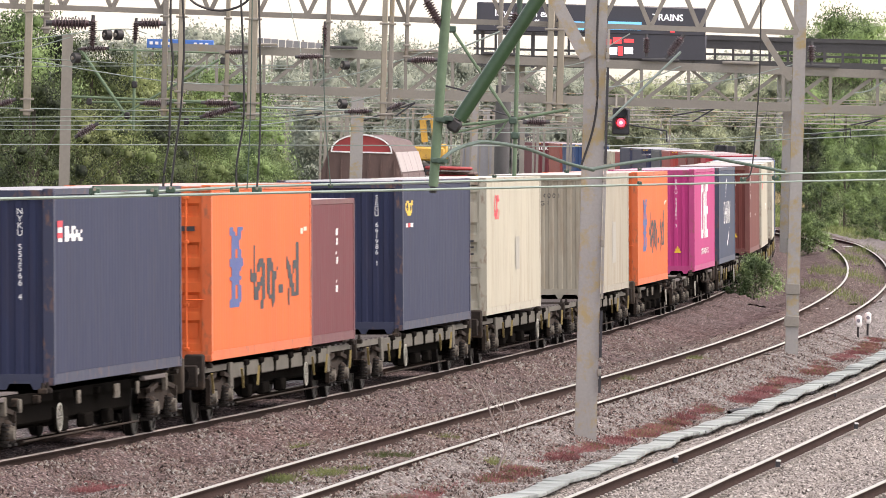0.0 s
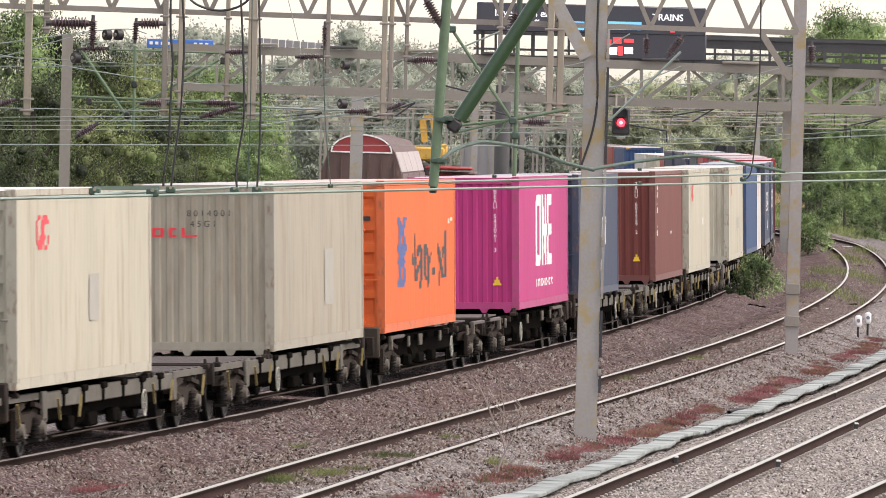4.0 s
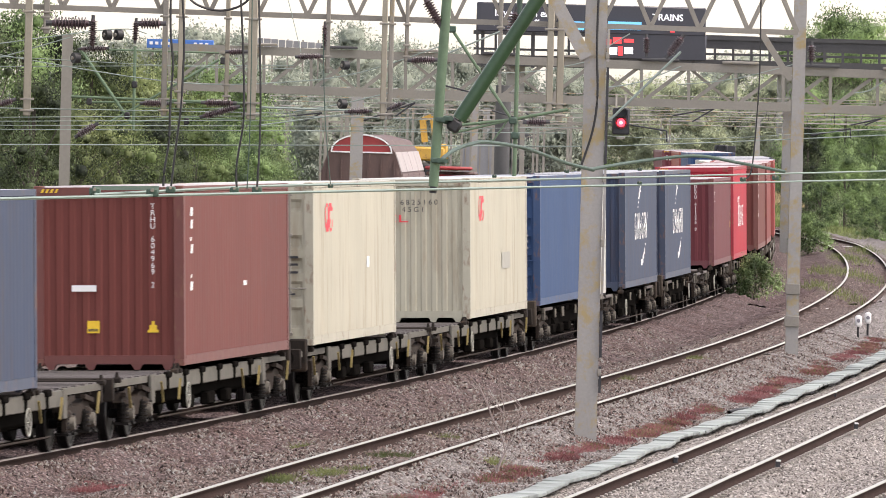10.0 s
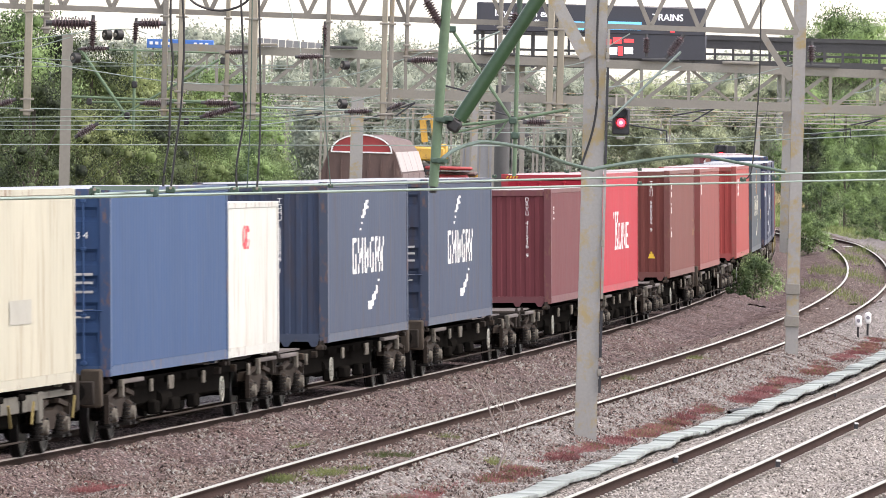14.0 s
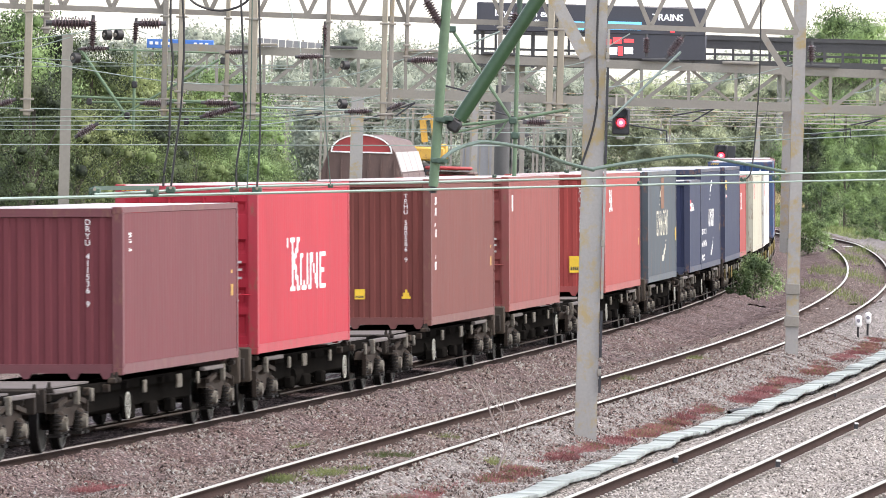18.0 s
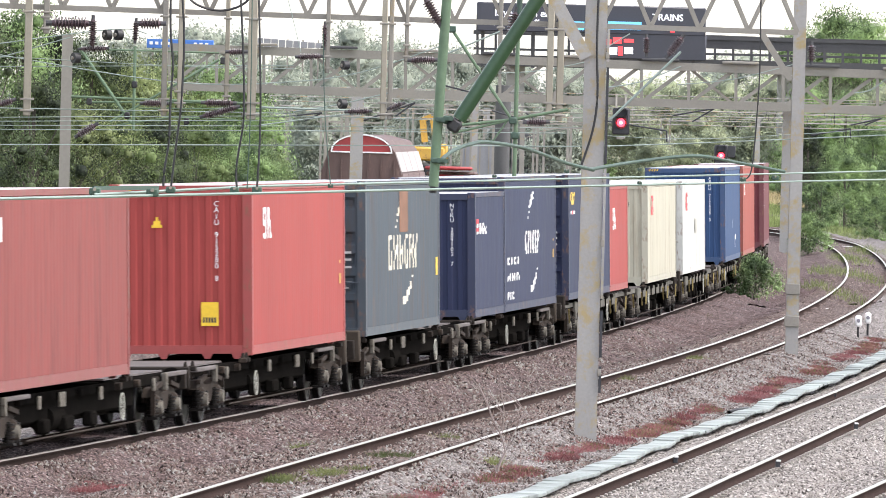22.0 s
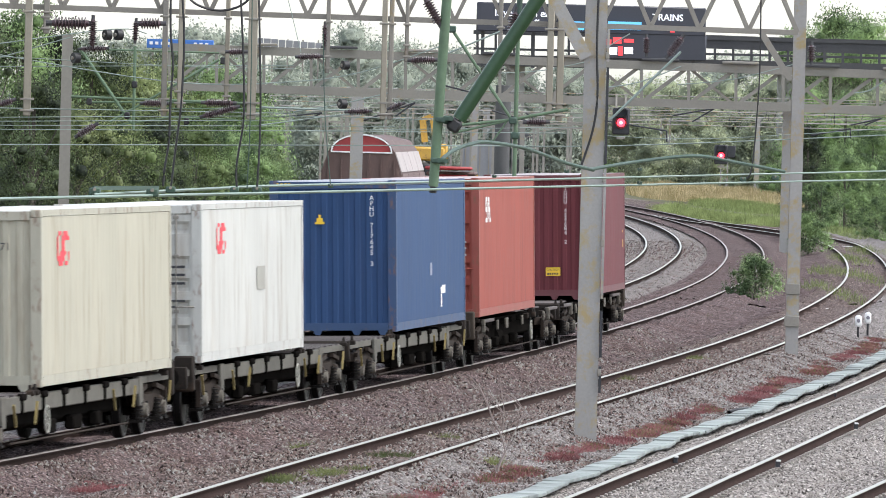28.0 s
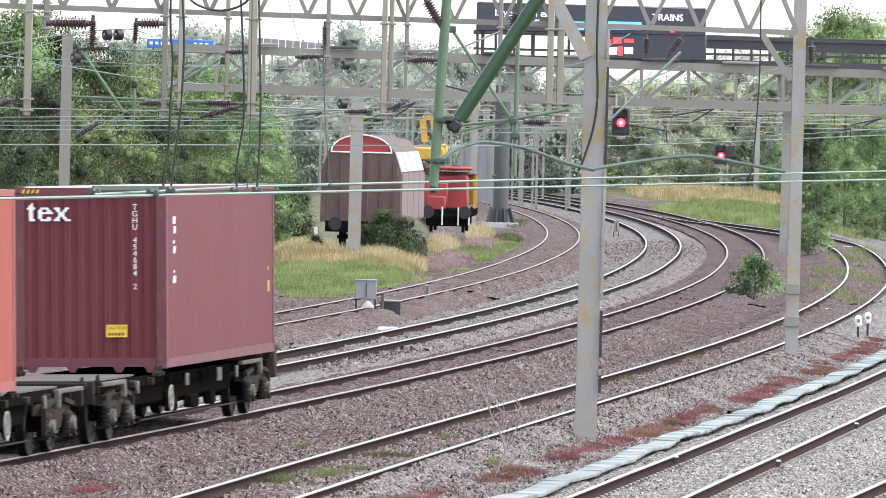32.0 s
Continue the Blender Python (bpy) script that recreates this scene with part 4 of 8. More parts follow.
# place along the train at the start, size, paint, door end first, words, marks, label
LOADS = [
    (-19.82, "40hc", "navy", 0, num("NYKU 552566 4"), [(WHITE, "side", (-5.7, 2.1, -3.5, 2.4), ["##.........", "##.##.##...", "##.##.#.#.#", "##.#######.", "##.##.##.##"]), (RED_LOGO, "side", [(-5.75, 2.32, -5.3, 2.42), (-5.75, 2.16, -5.3, 2.24)])], "navy blue steel container with vertical white numbers, dusty side"),
    (-4.41, "40hc", "orange", 1, [], bold_mark() + [(E_B, "end", [(0.3, 2.14, 0.95, 2.22), (0.3, 2.0, 0.6, 2.07)])], "bright orange container with blue and black lettering, doors forward"),
    (4.80, "20", "maroon", 1, [], side_text(WHITE, 0.3, 0.9, 1.2), "short maroon container tucked behind an orange one"),
    (21.36, "40hc", "navy", 0, num("SEGU 661986 1"), [(YELLOW, "side", (-5.6, 2.2, -4.3, 2.5), FLOWER), (WHITE, "side", [(-5.5, 1.98, -5.2, 2.06), (-4.75, 1.98, -4.3, 2.06)]), (RED_LOGO, "side", [(-5.15, 1.98, -4.8, 2.06)])], "navy blue container with small yellow emblem on its side"),
    (36.81, "40hc", "cream", 1, door_number("748 2", "G1", E_B), slant_mark(RED_LOGO, -4.4, 2.1) + door_marks(E_B) + weathered(PATCH, 0.2, 0.9, 0.9, 0.7), "off-white container with a red emblem, doors forward"),
    (62.70, "40hc", "beige", 0, [("8 0 1 4 0 0 1", "end", 0.1, 2.38, 0.15, E_B, False), ("4 5 G 1", "end", 0.0, 2.2, 0.15, E_B, False)], [(RED_LOGO, "end", (-0.9, 1.98, -0.1, 2.14), ["###.##.#...", "#.#.#..#...", "#.#.#..#...", "###.##.####"])] + weathered(PATCH, 0.6, 0.7, 1.2, 1.0), "weathered beige container with red emblem on its folded end"),
    (78.21, "40hc", "orange", 1, [], bold_mark() + [(E_B, "end", [(0.3, 2.14, 0.95, 2.22), (0.3, 2.0, 0.6, 2.07)])], "bright orange container with blue emblem and black lettering"),
    (103.61, "40hc", "magenta", 0, num("BEAU 543061 3", 0.7), large_mark() + triangle_mark(0.74, 0.63), "magenta container with large white lettering on its side"),
    (118.79, "40hc", "slate", 1, door_number("901 1", "61"), scroll_mark() + door_marks(WHITE), "slate blue container with white lettering, rust streaked, doors forward"),
    (144.87, "40hc", "brown", 0, num("TRHU 604969 2", 0.72), side_text(WHITE, -5.4, 1.2, 1.4) + triangle_mark(0.72, 0.63) + caution(-0.25, 0.63, 0.2, 0.2) + [(WHITE, "end", [(-0.6, 1.2, -0.2, 1.3)]), (WHITE, "side", [(0.6, 1.2, 1.0, 1.28)])], "red-brown container with vertical white numbers"),
    (160.29, "40hc", "cream", 1, [], slant_mark(RED_LOGO, -4.4, 2.1) + door_marks(E_B) + [(WHITE, "side", [(1.6, 1.3, 2.0, 1.5)])], "greyish white container with a red emblem, doors forward"),
    (185.76, "40hc", "cream", 0, [("O O L U  6 8 2 5 1 6 0", "end", -0.15, 2.4, 0.15, E_B, False), ("4 5 G 1", "end", 0.05, 2.25, 0.15, E_B, False)], slant_mark(RED_LOGO, -4.3, 2.1) + [(RED_LOGO, "end", (-0.95, 1.99, -0.05, 2.15), [".###.###..###.#...", "#...#...##....#...", "#...#...##....#...", "#...#...##....#...", ".###.###..###.####"])] + weathered(PATCH, 0.5, 0.95, 1.8, 0.35), "cream container with rusty corner post and red emblems"),
    (201.14, "40hc", "blue", 1, door_number("422573 4", "4561"), door_marks(WHITE), "plain mid-blue container, doors forward"),
    (210.35, "20", "white", 1, [], slant_mark(RED_LOGO, -1.3, 1.9, 0.8, 0.3), "short white container with red emblem and rust stains"),
    (225.90, "40hc", "slate", 0, num("TGHU 638844 1", 0.35), scroll_mark() + caution(-0.2, 0.6), "dark slate container with white lettering and yellow caution plate"),
    (241.60, "40hc", "slate", 1, door_number("947 7", "1"), scroll_mark() + door_marks(WHITE), "slate blue container with broken white lettering"),
    (267.45, "40", "maroon", 0, num("DRYU 411536 9", 0.68, 1.72), triangle_mark(-0.9, 2.05) + seals(YELLOW) + side_text(WHITE, -5.5, 1.9, 0.3), "plain low maroon container with a yellow warning triangle"),
    (281.94, "40hc", "crimson", 1, door_number("005766 0", "45G1"), broad_mark() + door_marks(WHITE), "crimson container with white lettering, doors forward"),
    (307.22, "40hc", "brown", 0, num("TRHU 580586 9", 0.72), side_text(WHITE, -5.4, 1.1, 1.5) + triangle_mark(0.72, 0.63) + caution(-0.2, 0.63, 0.2, 0.2) + seals(YELLOW), "red-brown container with a warning triangle and white numbers"),
    (322.60, "40hc", "faded", 1, door_number("524", "G1"), [(WHITE, "side", [(-5.4, 2.15, -5.1, 2.5)])] + door_marks(WHITE), "faded brick-red container with vertical streaks"),
    (347.95, "40hc", "red", 0, num("CAIU 915280 8", 0.62), [(WHITE, "side", (-4.7, 1.95, -3.6, 2.5), FLAG)] + caution(0.5, 0.7, 0.3, 0.4) + triangle_mark(-0.4, 2.25) + seals(YELLOW), "red container with yellow caution plate and white emblem"),
    (363.21, "40hc", "slate_rusty", 1, door_number("370 4", "45G1"), scroll_mark(CREAM) + door_marks(WHITE) + [(RUST, "side", [(-0.7, 1.9, 0.7, 2.72)]), (YELLOW, "side", [(5.4, 1.0, 5.75, 1.35)])], "grey-blue container with rust patches and worn white lettering"),
    (379.17, "20", "navy", 0, [("NYKU 389102 7", "end", 0.74, 1.72, 0.122, WHITE, True)], [(WHITE, "side", (-2.7, 1.72, -0.6, 2.02), ["##.........", "##.##.##...", "##.##.#.#.#", "##.#######.", "##.##.##.##"]), (RED_LOGO, "side", [(-2.75, 1.94, -2.3, 2.04), (-2.75, 1.78, -2.3, 1.86)])], "short navy container with vertical white numbers"),
    (388.37, "40hc", "navy", 1, [], [(WHITE, "side", (-1.46, 1.19, 2.03, 1.71), WORD_NAVY), (WHITE, "side", (-0.85, 1.96, 0.7, 2.56), DASH_UP), (WHITE, "side", (-0.12, 0.35, 1.6, 0.87), DASH_LOW), (WHITE, "side", (-5.5, 1.0, -2.9, 1.17), SMALL), (WHITE, "side", (-5.5, 0.65, -2.7, 0.83), ["..#.#.#.##.", "###.###.#.#", "#.#.#.#.#.#"]), (WHITE, "side", (-5.5, 0.25, -4.0, 0.43), ["##.#.##", "##.#.#.", "#..#.##"])] + seals(YELLOW), "navy container with white lettering in three places"),
    (403.93, "40hc", "navy", 1, [("886 5", "end", 0.62, 2.16, 0.15, WHITE, False)], [(YELLOW, "side", (-5.6, 2.2, -4.3, 2.5), FLOWER), (WHITE, "side", [(-5.5, 1.98, -5.2, 2.06), (-4.75, 1.98, -4.3, 2.06)]), (RED_LOGO, "side", [(-5.15, 1.98, -4.8, 2.06)])] + door_marks(WHITE), "navy container with a small yellow emblem, doors forward"),
    (413.14, "20", "red", 1, [], [(WHITE, "side", (-2.0, 1.5, -0.9, 2.05), FLAG)], "short red container with a white emblem"),
    (429.70, "40", "cream", 0, [("471", "end", 0.65, 2.05, 0.16, E_B, False)], slant_mark(RED_LOGO, -4.7, 1.85), "cream container with faded red emblem and grimy base"),
    (445.10, "40", "white", 1, [], slant_mark(RED_LOGO, -4.4, 1.85) + door_marks(E_B) + weathered(PATCH, 0.3, 1.1, 1.0, 0.4), "bright white low container with a red emblem"),
    (470.90, "40hc", "blue", 0, num("APHU 717645 3", 0.75), triangle_mark(-0.25, 2.15) + [(WHITE, "side", [(1.6, 0.35, 1.8, 0.75), (1.8, 0.62, 2.4, 0.78)])] + weathered(PATCH_NAVY, -0.3, 1.0, 0.3, 0.25), "blue container with scuffed side and white numbers"),
    (485.88, "40hc", "coral", 1, door_number("853121 2", "45G3"), [(WHITE, "side", (-4.7, 1.95, -3.6, 2.5), FLAG)] + door_marks(WHITE), "faded coral red container with a white emblem"),
    (511.91, "40hc", "maroon", 0, num("TGHU 454684 2", 0.72) + [("CAUTION", "end", 0.42, 0.645, 0.07, E_B, False)], [(WHITE, "end", (-1.02, 2.34, -0.3, 2.64), ["..#.................", ".##.................", "####..####..###..##.", ".##..##..##..##.##..", ".##..#######..###...", ".##..##.......###...", ".##..##..##..##.##..", ".###..#####.###..###"])] + side_text(WHITE, -5.4, 1.35, 1.1) + caution(0.42, 0.6, 0.34, 0.2) + seals(YELLOW), "maroon container with white lettering, last on the train"),
]

DECK = 1.037


# ---------------------------------------------------------------- container flat wagon
def wagon(pale):
    """A 60 ft bogie flat; the long slot lies towards +y. pale: with deep light grey side sills."""
    w = thing("flat_wagon", (0, 0, 0), "container flat wagon with pale grey side sills and yellow levers" if pale else "dark container flat wagon with pale plates and rusty bogies", "railway wagon", "wagons of the train")
    bm = bmesh.new()
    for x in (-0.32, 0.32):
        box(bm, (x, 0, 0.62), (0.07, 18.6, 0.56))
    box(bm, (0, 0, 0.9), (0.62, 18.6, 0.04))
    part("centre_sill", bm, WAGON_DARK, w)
    # solid box added under the deck, near-black in place of its shade
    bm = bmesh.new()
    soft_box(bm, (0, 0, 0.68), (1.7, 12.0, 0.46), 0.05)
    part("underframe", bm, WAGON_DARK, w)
    for x in (-1, 1):
        if pale:
            bm = bmesh.new()
            soft_box(bm, (x * 1.11, 0, 0.82), (0.06, 12.3, 0.25), 0.015)
            part("side_sill", bm, SILL_PALE, w, "deep pale grey side sill")
            for y in (-6.15, 6.15):
                bm = bmesh.new()
                soft_box(bm, (x * 1.13, y, 0.74), (0.06, 0.34, 0.46), 0.015)
                part("sill_plate", bm, SILL_PALE, w)
                bm = bmesh.new()
                box(bm, (x * 1.04, y + math.copysign(1.9, y), 0.9), (0.1, 3.5, 0.1))
                part("outer_sill", bm, SILL_PALE, w)
            for y in (-4.6, -2.8, -1.0, 0.9, 2.7, 4.5):
                bm = bmesh.new()
                soft_box(bm, (x * 1.15, y, 0.93), (0.1, 0.34, 0.1), 0.02)
                soft_box(bm, (x * 1.145, y, 0.80), (0.05, 0.12, 0.24), 0.02)
                part("container_spigot", bm, WAGON_DARK, w, "dark folding spigot on the sill")
            for y, k in ((-8.9, 1), (-5.6, 1), (-3.6, -1), (3.2, 1), (5.3, -1), (8.8, -1)):
                bm = bmesh.new()
                bar(bm, (x * 1.2, y, 0.84), (x * 1.2, y + 0.2 * k, 0.52), 0.035)
                part("release_lever", bm, LEVER, w, "dull yellow release lever")
        else:
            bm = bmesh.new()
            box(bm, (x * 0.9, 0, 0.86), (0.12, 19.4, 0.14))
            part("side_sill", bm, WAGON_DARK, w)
            for y, a, b in ((-6.0, 0.2, 0.2), (-0.9, 0.26, 0.2), (2.6, 0.48, 0.22), (4.6, 0.2, 0.2)):
                bm = bmesh.new()
                soft_box(bm, (x * 1.17, y, 0.81), (0.04, a, b), 0.012)
                part("bracket_plate", bm, PLATE, w, "pale number plate on the sill")
            for y in (-8.3, 6.4):
                bm = bmesh.new()
                soft_box(bm, (x * 1.13, y, 0.93), (0.1, 2.1, 0.07), 0.015)
                part("corner_rail", bm, DECK_GREY, w)
                bm = bmesh.new()
                soft_box(bm, (x * 1.15, y + 1.05, 0.83), (0.08, 0.16, 0.28), 0.015)
                part("corner_bracket", bm, PLATE, w, "pale angled corner bracket")
    # outriggers below the long slot take the shade-black colour
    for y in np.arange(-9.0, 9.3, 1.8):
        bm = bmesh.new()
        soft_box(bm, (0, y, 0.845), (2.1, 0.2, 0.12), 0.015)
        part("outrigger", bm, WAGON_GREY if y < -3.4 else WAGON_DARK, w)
    bm = bmesh.new()
    box(bm, (0, -6.6, 0.945), (1.0 if pale else 1.5, 5.7, 0.03))
    part("deck_plate", bm, DECK_GREY, w)
    if pale:
        for y in np.arange(-9.2, -3.9, 0.75):
            bm = bmesh.new()
            box(bm, (0, y, 0.955), (2.15, 0.3, 0.04))
            part("deck_slat", bm, DECK_GREY, w)
    for y in (-9.55, -3.75, -3.35, 8.6):
        for x in (-1.12, 1.12):
            bm = bmesh.new()
            soft_box(bm, (x, y, 0.965), (0.13, 0.13, 0.08), 0.015)
            rod(bm, (x, y, 0.98), (x, y, DECK + 0.05), 0.04, 8, 0.02)
            part("twistlock", bm, WAGON_GREY, w)
    for y, sg in ((-9.75, -1), (9.75, 1)):
        bm = bmesh.new()
        soft_box(bm, (0, y, 0.82), (2.2, 0.14, 0.36), 0.02)
        part("headstock", bm, WAGON_GREY, w)
        for x in (-0.87, 0.87):
            bm = bmesh.new()
            rod(bm, (x, y, 0.84), (x, y + sg * 0.4, 0.84), 0.08, 10)
            rod(bm, (x, y + sg * 0.4, 0.84), (x, y + sg * 0.44, 0.84), 0.16, 14)
            part("buffer", bm, WAGON_DARK, w)
        bm = bmesh.new()
        tube(bm, [(0.35, y, 0.7), (0.36, y + sg * 0.15, 0.5), (0.3, y + sg * 0.35, 0.36), (0.1, y + sg * 0.5, 0.4)], 0.03)
        rod(bm, (0, y, 0.85), (0, y + sg * 0.5, 0.85), 0.05, 6)
        part("coupling", bm, BLACK, w)
    for x in (-1.0, 1.0):
        bm = bmesh.new()
        soft_box(bm, (x, 9.35, 0.88), (0.32, 0.22, 0.58), 0.03)
        part("end_post", bm, WAGON_GREY if pale else TAN_END, w, "brown steel end post")
    for x in (-1, 1):
        y = -2.75
        bm = bmesh.new()
        for k in range(20):
            a, b = 2 * math.pi * k / 20, 2 * math.pi * (k + 1) / 20
            bar(bm, (x * 1.2, y + 0.2 * math.cos(a), 0.56 + 0.2 * math.sin(a)), (x * 1.2, y + 0.2 * math.cos(b), 0.56 + 0.2 * math.sin(b)), 0.022)
        for k in range(4):
            a = math.pi * k / 4
            bar(bm, (x * 1.2, y + 0.2 * math.cos(a), 0.56 + 0.2 * math.sin(a)), (x * 1.2, y - 0.2 * math.cos(a), 0.56 - 0.2 * math.sin(a)), 0.008)
        part("brake_wheel", bm, SHINY, w, "pale round brake wheel")
        bm = bmesh.new()
        rod(bm, (x * 1.08, -5.2, 0.27), (x * 1.08, 5.2, 0.27), 0.016, 6)
        part("brake_rod", bm, BOGIE, w)
        for y, ln in ((-1.2, 0.5), (1.0, 0.7), (3.0, 0.4)):
            bm = bmesh.new()
            soft_box(bm, (x * 0.95, y, 0.42), (0.16, ln, 0.22), 0.03)
            part("brake_gear", bm, WAGON_DARK, w)
    for p, q, r in (((-0.75, 0.9, 0.5), (-0.75, 2.0, 0.5), 0.2), ((0.75, -1.4, 0.55), (0.75, -0.3, 0.55), 0.17)):
        bm = bmesh.new()
        rod(bm, p, q, r, 12)
        part("air_tank", bm, WAGON_DARK, w)
    sets = []
    for y in (-7.55, 7.35):
        bm = bmesh.new()
        for x in (-1.0, 1.0):
            vs = [(y - 1.25, 0.6), (y - 1.1, 0.74), (y - 0.7, 0.76), (y - 0.35, 0.66), (y + 0.35, 0.66), (y + 0.7, 0.76), (y + 1.1, 0.74), (y + 1.25, 0.6), (y + 0.62, 0.58), (y + 0.4, 0.38), (y - 0.4, 0.38), (y - 0.62, 0.58)]
            lo = [bm.verts.new((x - 0.07, u, v)) for u, v in vs]
            hi = [bm.verts.new((x + 0.07, u, v)) for u, v in vs]
            for i in range(12):
                j = (i + 1) % 12
                bm.faces.new((lo[i], lo[j], hi[j], hi[i]))
            bm.faces.new(lo[::-1]), bm.faces.new(hi)
        box(bm, (0, y, 0.58), (2.0, 0.3, 0.2))
        bmesh.ops.recalc_face_normals(bm, faces=bm.faces)
        frame_ob = part("bogie", bm, BOGIE, w, "rusty two-axle bogie")
        for x in (-1.0, 1.0):
            for q in (-0.9, 0.9):
                bm = bmesh.new()
                soft_box(bm, (x * 1.06, y + q, 0.47), (0.2, 0.26, 0.32), 0.05)
                part("axlebox", bm, BOGIE, frame_ob)
                bm = bmesh.new()
                rod(bm, (x * 1.12, y + q, 0.44), (x * 1.21, y + q, 0.44), 0.125, 14, 0.1)
                part("axle_cover", bm, PLATE, frame_ob, "pale round axle cover")
                for e in (-0.26, 0.26):
                    bm = bmesh.new()
                    for k in range(5):
                        rod(bm, (x * 1.08, y + q + e * 0.98, 0.3 + k * 0.06), (x * 1.08, y + q + e * 0.98, 0.332 + k * 0.06), 0.095, 10)
                    rod(bm, (x * 1.07, y + q + e * 0.98, 0.26), (x * 1.07, y + q + e * 0.98, 0.6), 0.05, 6)
                    box(bm, (x * 1.07, y + q + e * 0.98, 0.27), (0.22, 0.24, 0.04))
                    part("spring", bm, SPRING, frame_ob)
            for p, q in (((x * 1.1, y - 1.25, 0.72), (x * 1.1, y - 0.45, 0.8)), ((x * 1.1, y + 1.25, 0.72), (x * 1.1, y + 0.45, 0.8)), ((x * 1.12, y + 1.3, 0.32), (x * 1.12, y + 1.3, 0.74))):
                bm = bmesh.new()
                bar(bm, p, q, 0.07)
                part("hanger", bm, BOGIE, frame_ob)
        for q in (-0.9, 0.9):
            bm = bmesh.new()
            rod(bm, (-1.0, 0, 0), (1.0, 0, 0), 0.075, 8)
            for x in (-1, 1):
                lathe(bm, (x * 0.68, 0, 0), (x * 0.815, 0, 0), [(0, 0.42), (0.2, 0.455), (0.25, 0.43), (1.0, 0.42), (1.0, 0.36), (0.75, 0.35), (0.75, 0.14), (1.0, 0.13)], 18)
            old = set(bm.faces)
            for x in (-1, 1):
                lathe(bm, (x * 0.816, 0, 0), (x * 0.832, 0, 0), [(0, 0.405), (1, 0.40), (1, 0.365), (0, 0.36)], 18)
            for fc in set(bm.faces) - old:
                fc.material_index = 1
            ws = part("wheelset", bm, WHEEL, frame_ob)
            ws.data.materials.append(WHEEL_RIM)
            ws.location = (0, y + q, 0.425)
            sets.append(ws)
    return w


def wagon_places():
    """Wagon centres along the train and whether each is turned round."""
    heads = [(l[0], l[3]) for l in LOADS if l[1] != "20"]
    out = []
    for k, (s, _) in enumerate(heads):
        out.append((s + 2.75, True) if k % 2 else (s - 2.75, False))
    return out


def motions():
    """The whole train rolls along the line towards the near end."""
    for ob, s0 in TRAIN_BOXES:
        rows = []
        for k in range(65):
            t = k * 0.5
            rows.append((t, rail_pose(s0 - travelled(t), DECK)))
        walk(ob, rows)
    for ob, s0, turned in TRAIN_WAGONS:
        rows = []
        for k in range(65):
            t = k * 0.5
            rows.append((t, rail_pose(s0 - travelled(t), 0, math.pi if turned else 0)))
        walk(ob, rows)
        sg = -1 if turned else 1
        wheels = [o for o in ob.children_recursive if o.name.startswith("wheelset")]
        lo = next((f for f in range(961) if s0 - travelled(f / FPS) < 240), 960)
        hi = next((f for f in range(961) if s0 - travelled(f / FPS) < -48), 960)
        for o in wheels:
            base = o.location.copy()
            fr = sorted({0, *range(lo, hi + 1), 960})
            a0 = travelled(lo / FPS)
            rows = [(f / FPS, Matrix.Translation(base) @ Matrix.Rotation(sg * (min(max(travelled(f / FPS), a0), travelled(hi / FPS)) - a0) / 0.425, 4, "X")) for f in fr]
            walk(o, rows)


# ---------------------------------------------------------------- insulators
def insulator(a, b, r, holder, mat=None, label="brown ribbed porcelain insulator"):
    """Ribbed insulator between two fittings."""
    a, b = Vector(a), Vector(b)
    L = (b - a).length
    n = max(4, round(L / (r * 0.55)))
    prof = [(0.0, r * 0.45)]
    for k in range(n):
        c = 0.06 + 0.88 * (k + 0.5) / n
        w = 0.88 / n
        prof += [(c - w * 0.45, r * 0.5), (c - w * 0.1, r), (c + w * 0.12, r * 0.95), (c + w * 0.35, r * 0.5)]
    prof.append((1.0, r * 0.45))
    bm = bmesh.new()
    lathe(bm, a, b, prof, 12)
    t = part("insulator", bm, mat or BROWN_GLAZE, holder, label, True)
    d = (b - a).normalized()
    for p, q in ((a - d * r * 0.9, a + d * r * 0.3), (b - d * r * 0.3, b + d * r * 0.9)):
        bm = bmesh.new()
        rod(bm, p, q, r * 0.42, 8)
        part("end_cap", bm, BRIDGE_DARK, t, world_space=True)
    return t


def wire(pts, r, mat=None, label="thin overhead line wire", name="overhead_wire"):
    bm = bmesh.new()
    pts = [Vector(p) for p in pts]
    tube(bm, [p - pts[0] for p in pts], r, 5)
    ob = solid(name, bm, mat or WIRE_FAR, label, "wire", "overhead wires")
    ob.location = pts[0]
    return ob


def curve_pts(pts, n=8):
    """A smooth line through the points."""
    pts = [Vector(p) for p in pts]
    out = []
    for i in range(len(pts) - 1):
        p0, p1, p2, p3 = pts[max(i - 1, 0)], pts[i], pts[i + 1], pts[min(i + 2, len(pts) - 1)]
        for k in range(n):
            t = k / n
            out.append(0.5 * (2 * p1 + (p2 - p0) * t + (2 * p0 - 5 * p1 + 4 * p2 - p3) * t * t + (3 * p1 - p0 - 3 * p2 + p3) * t ** 3))
    out.append(pts[-1])
    return out


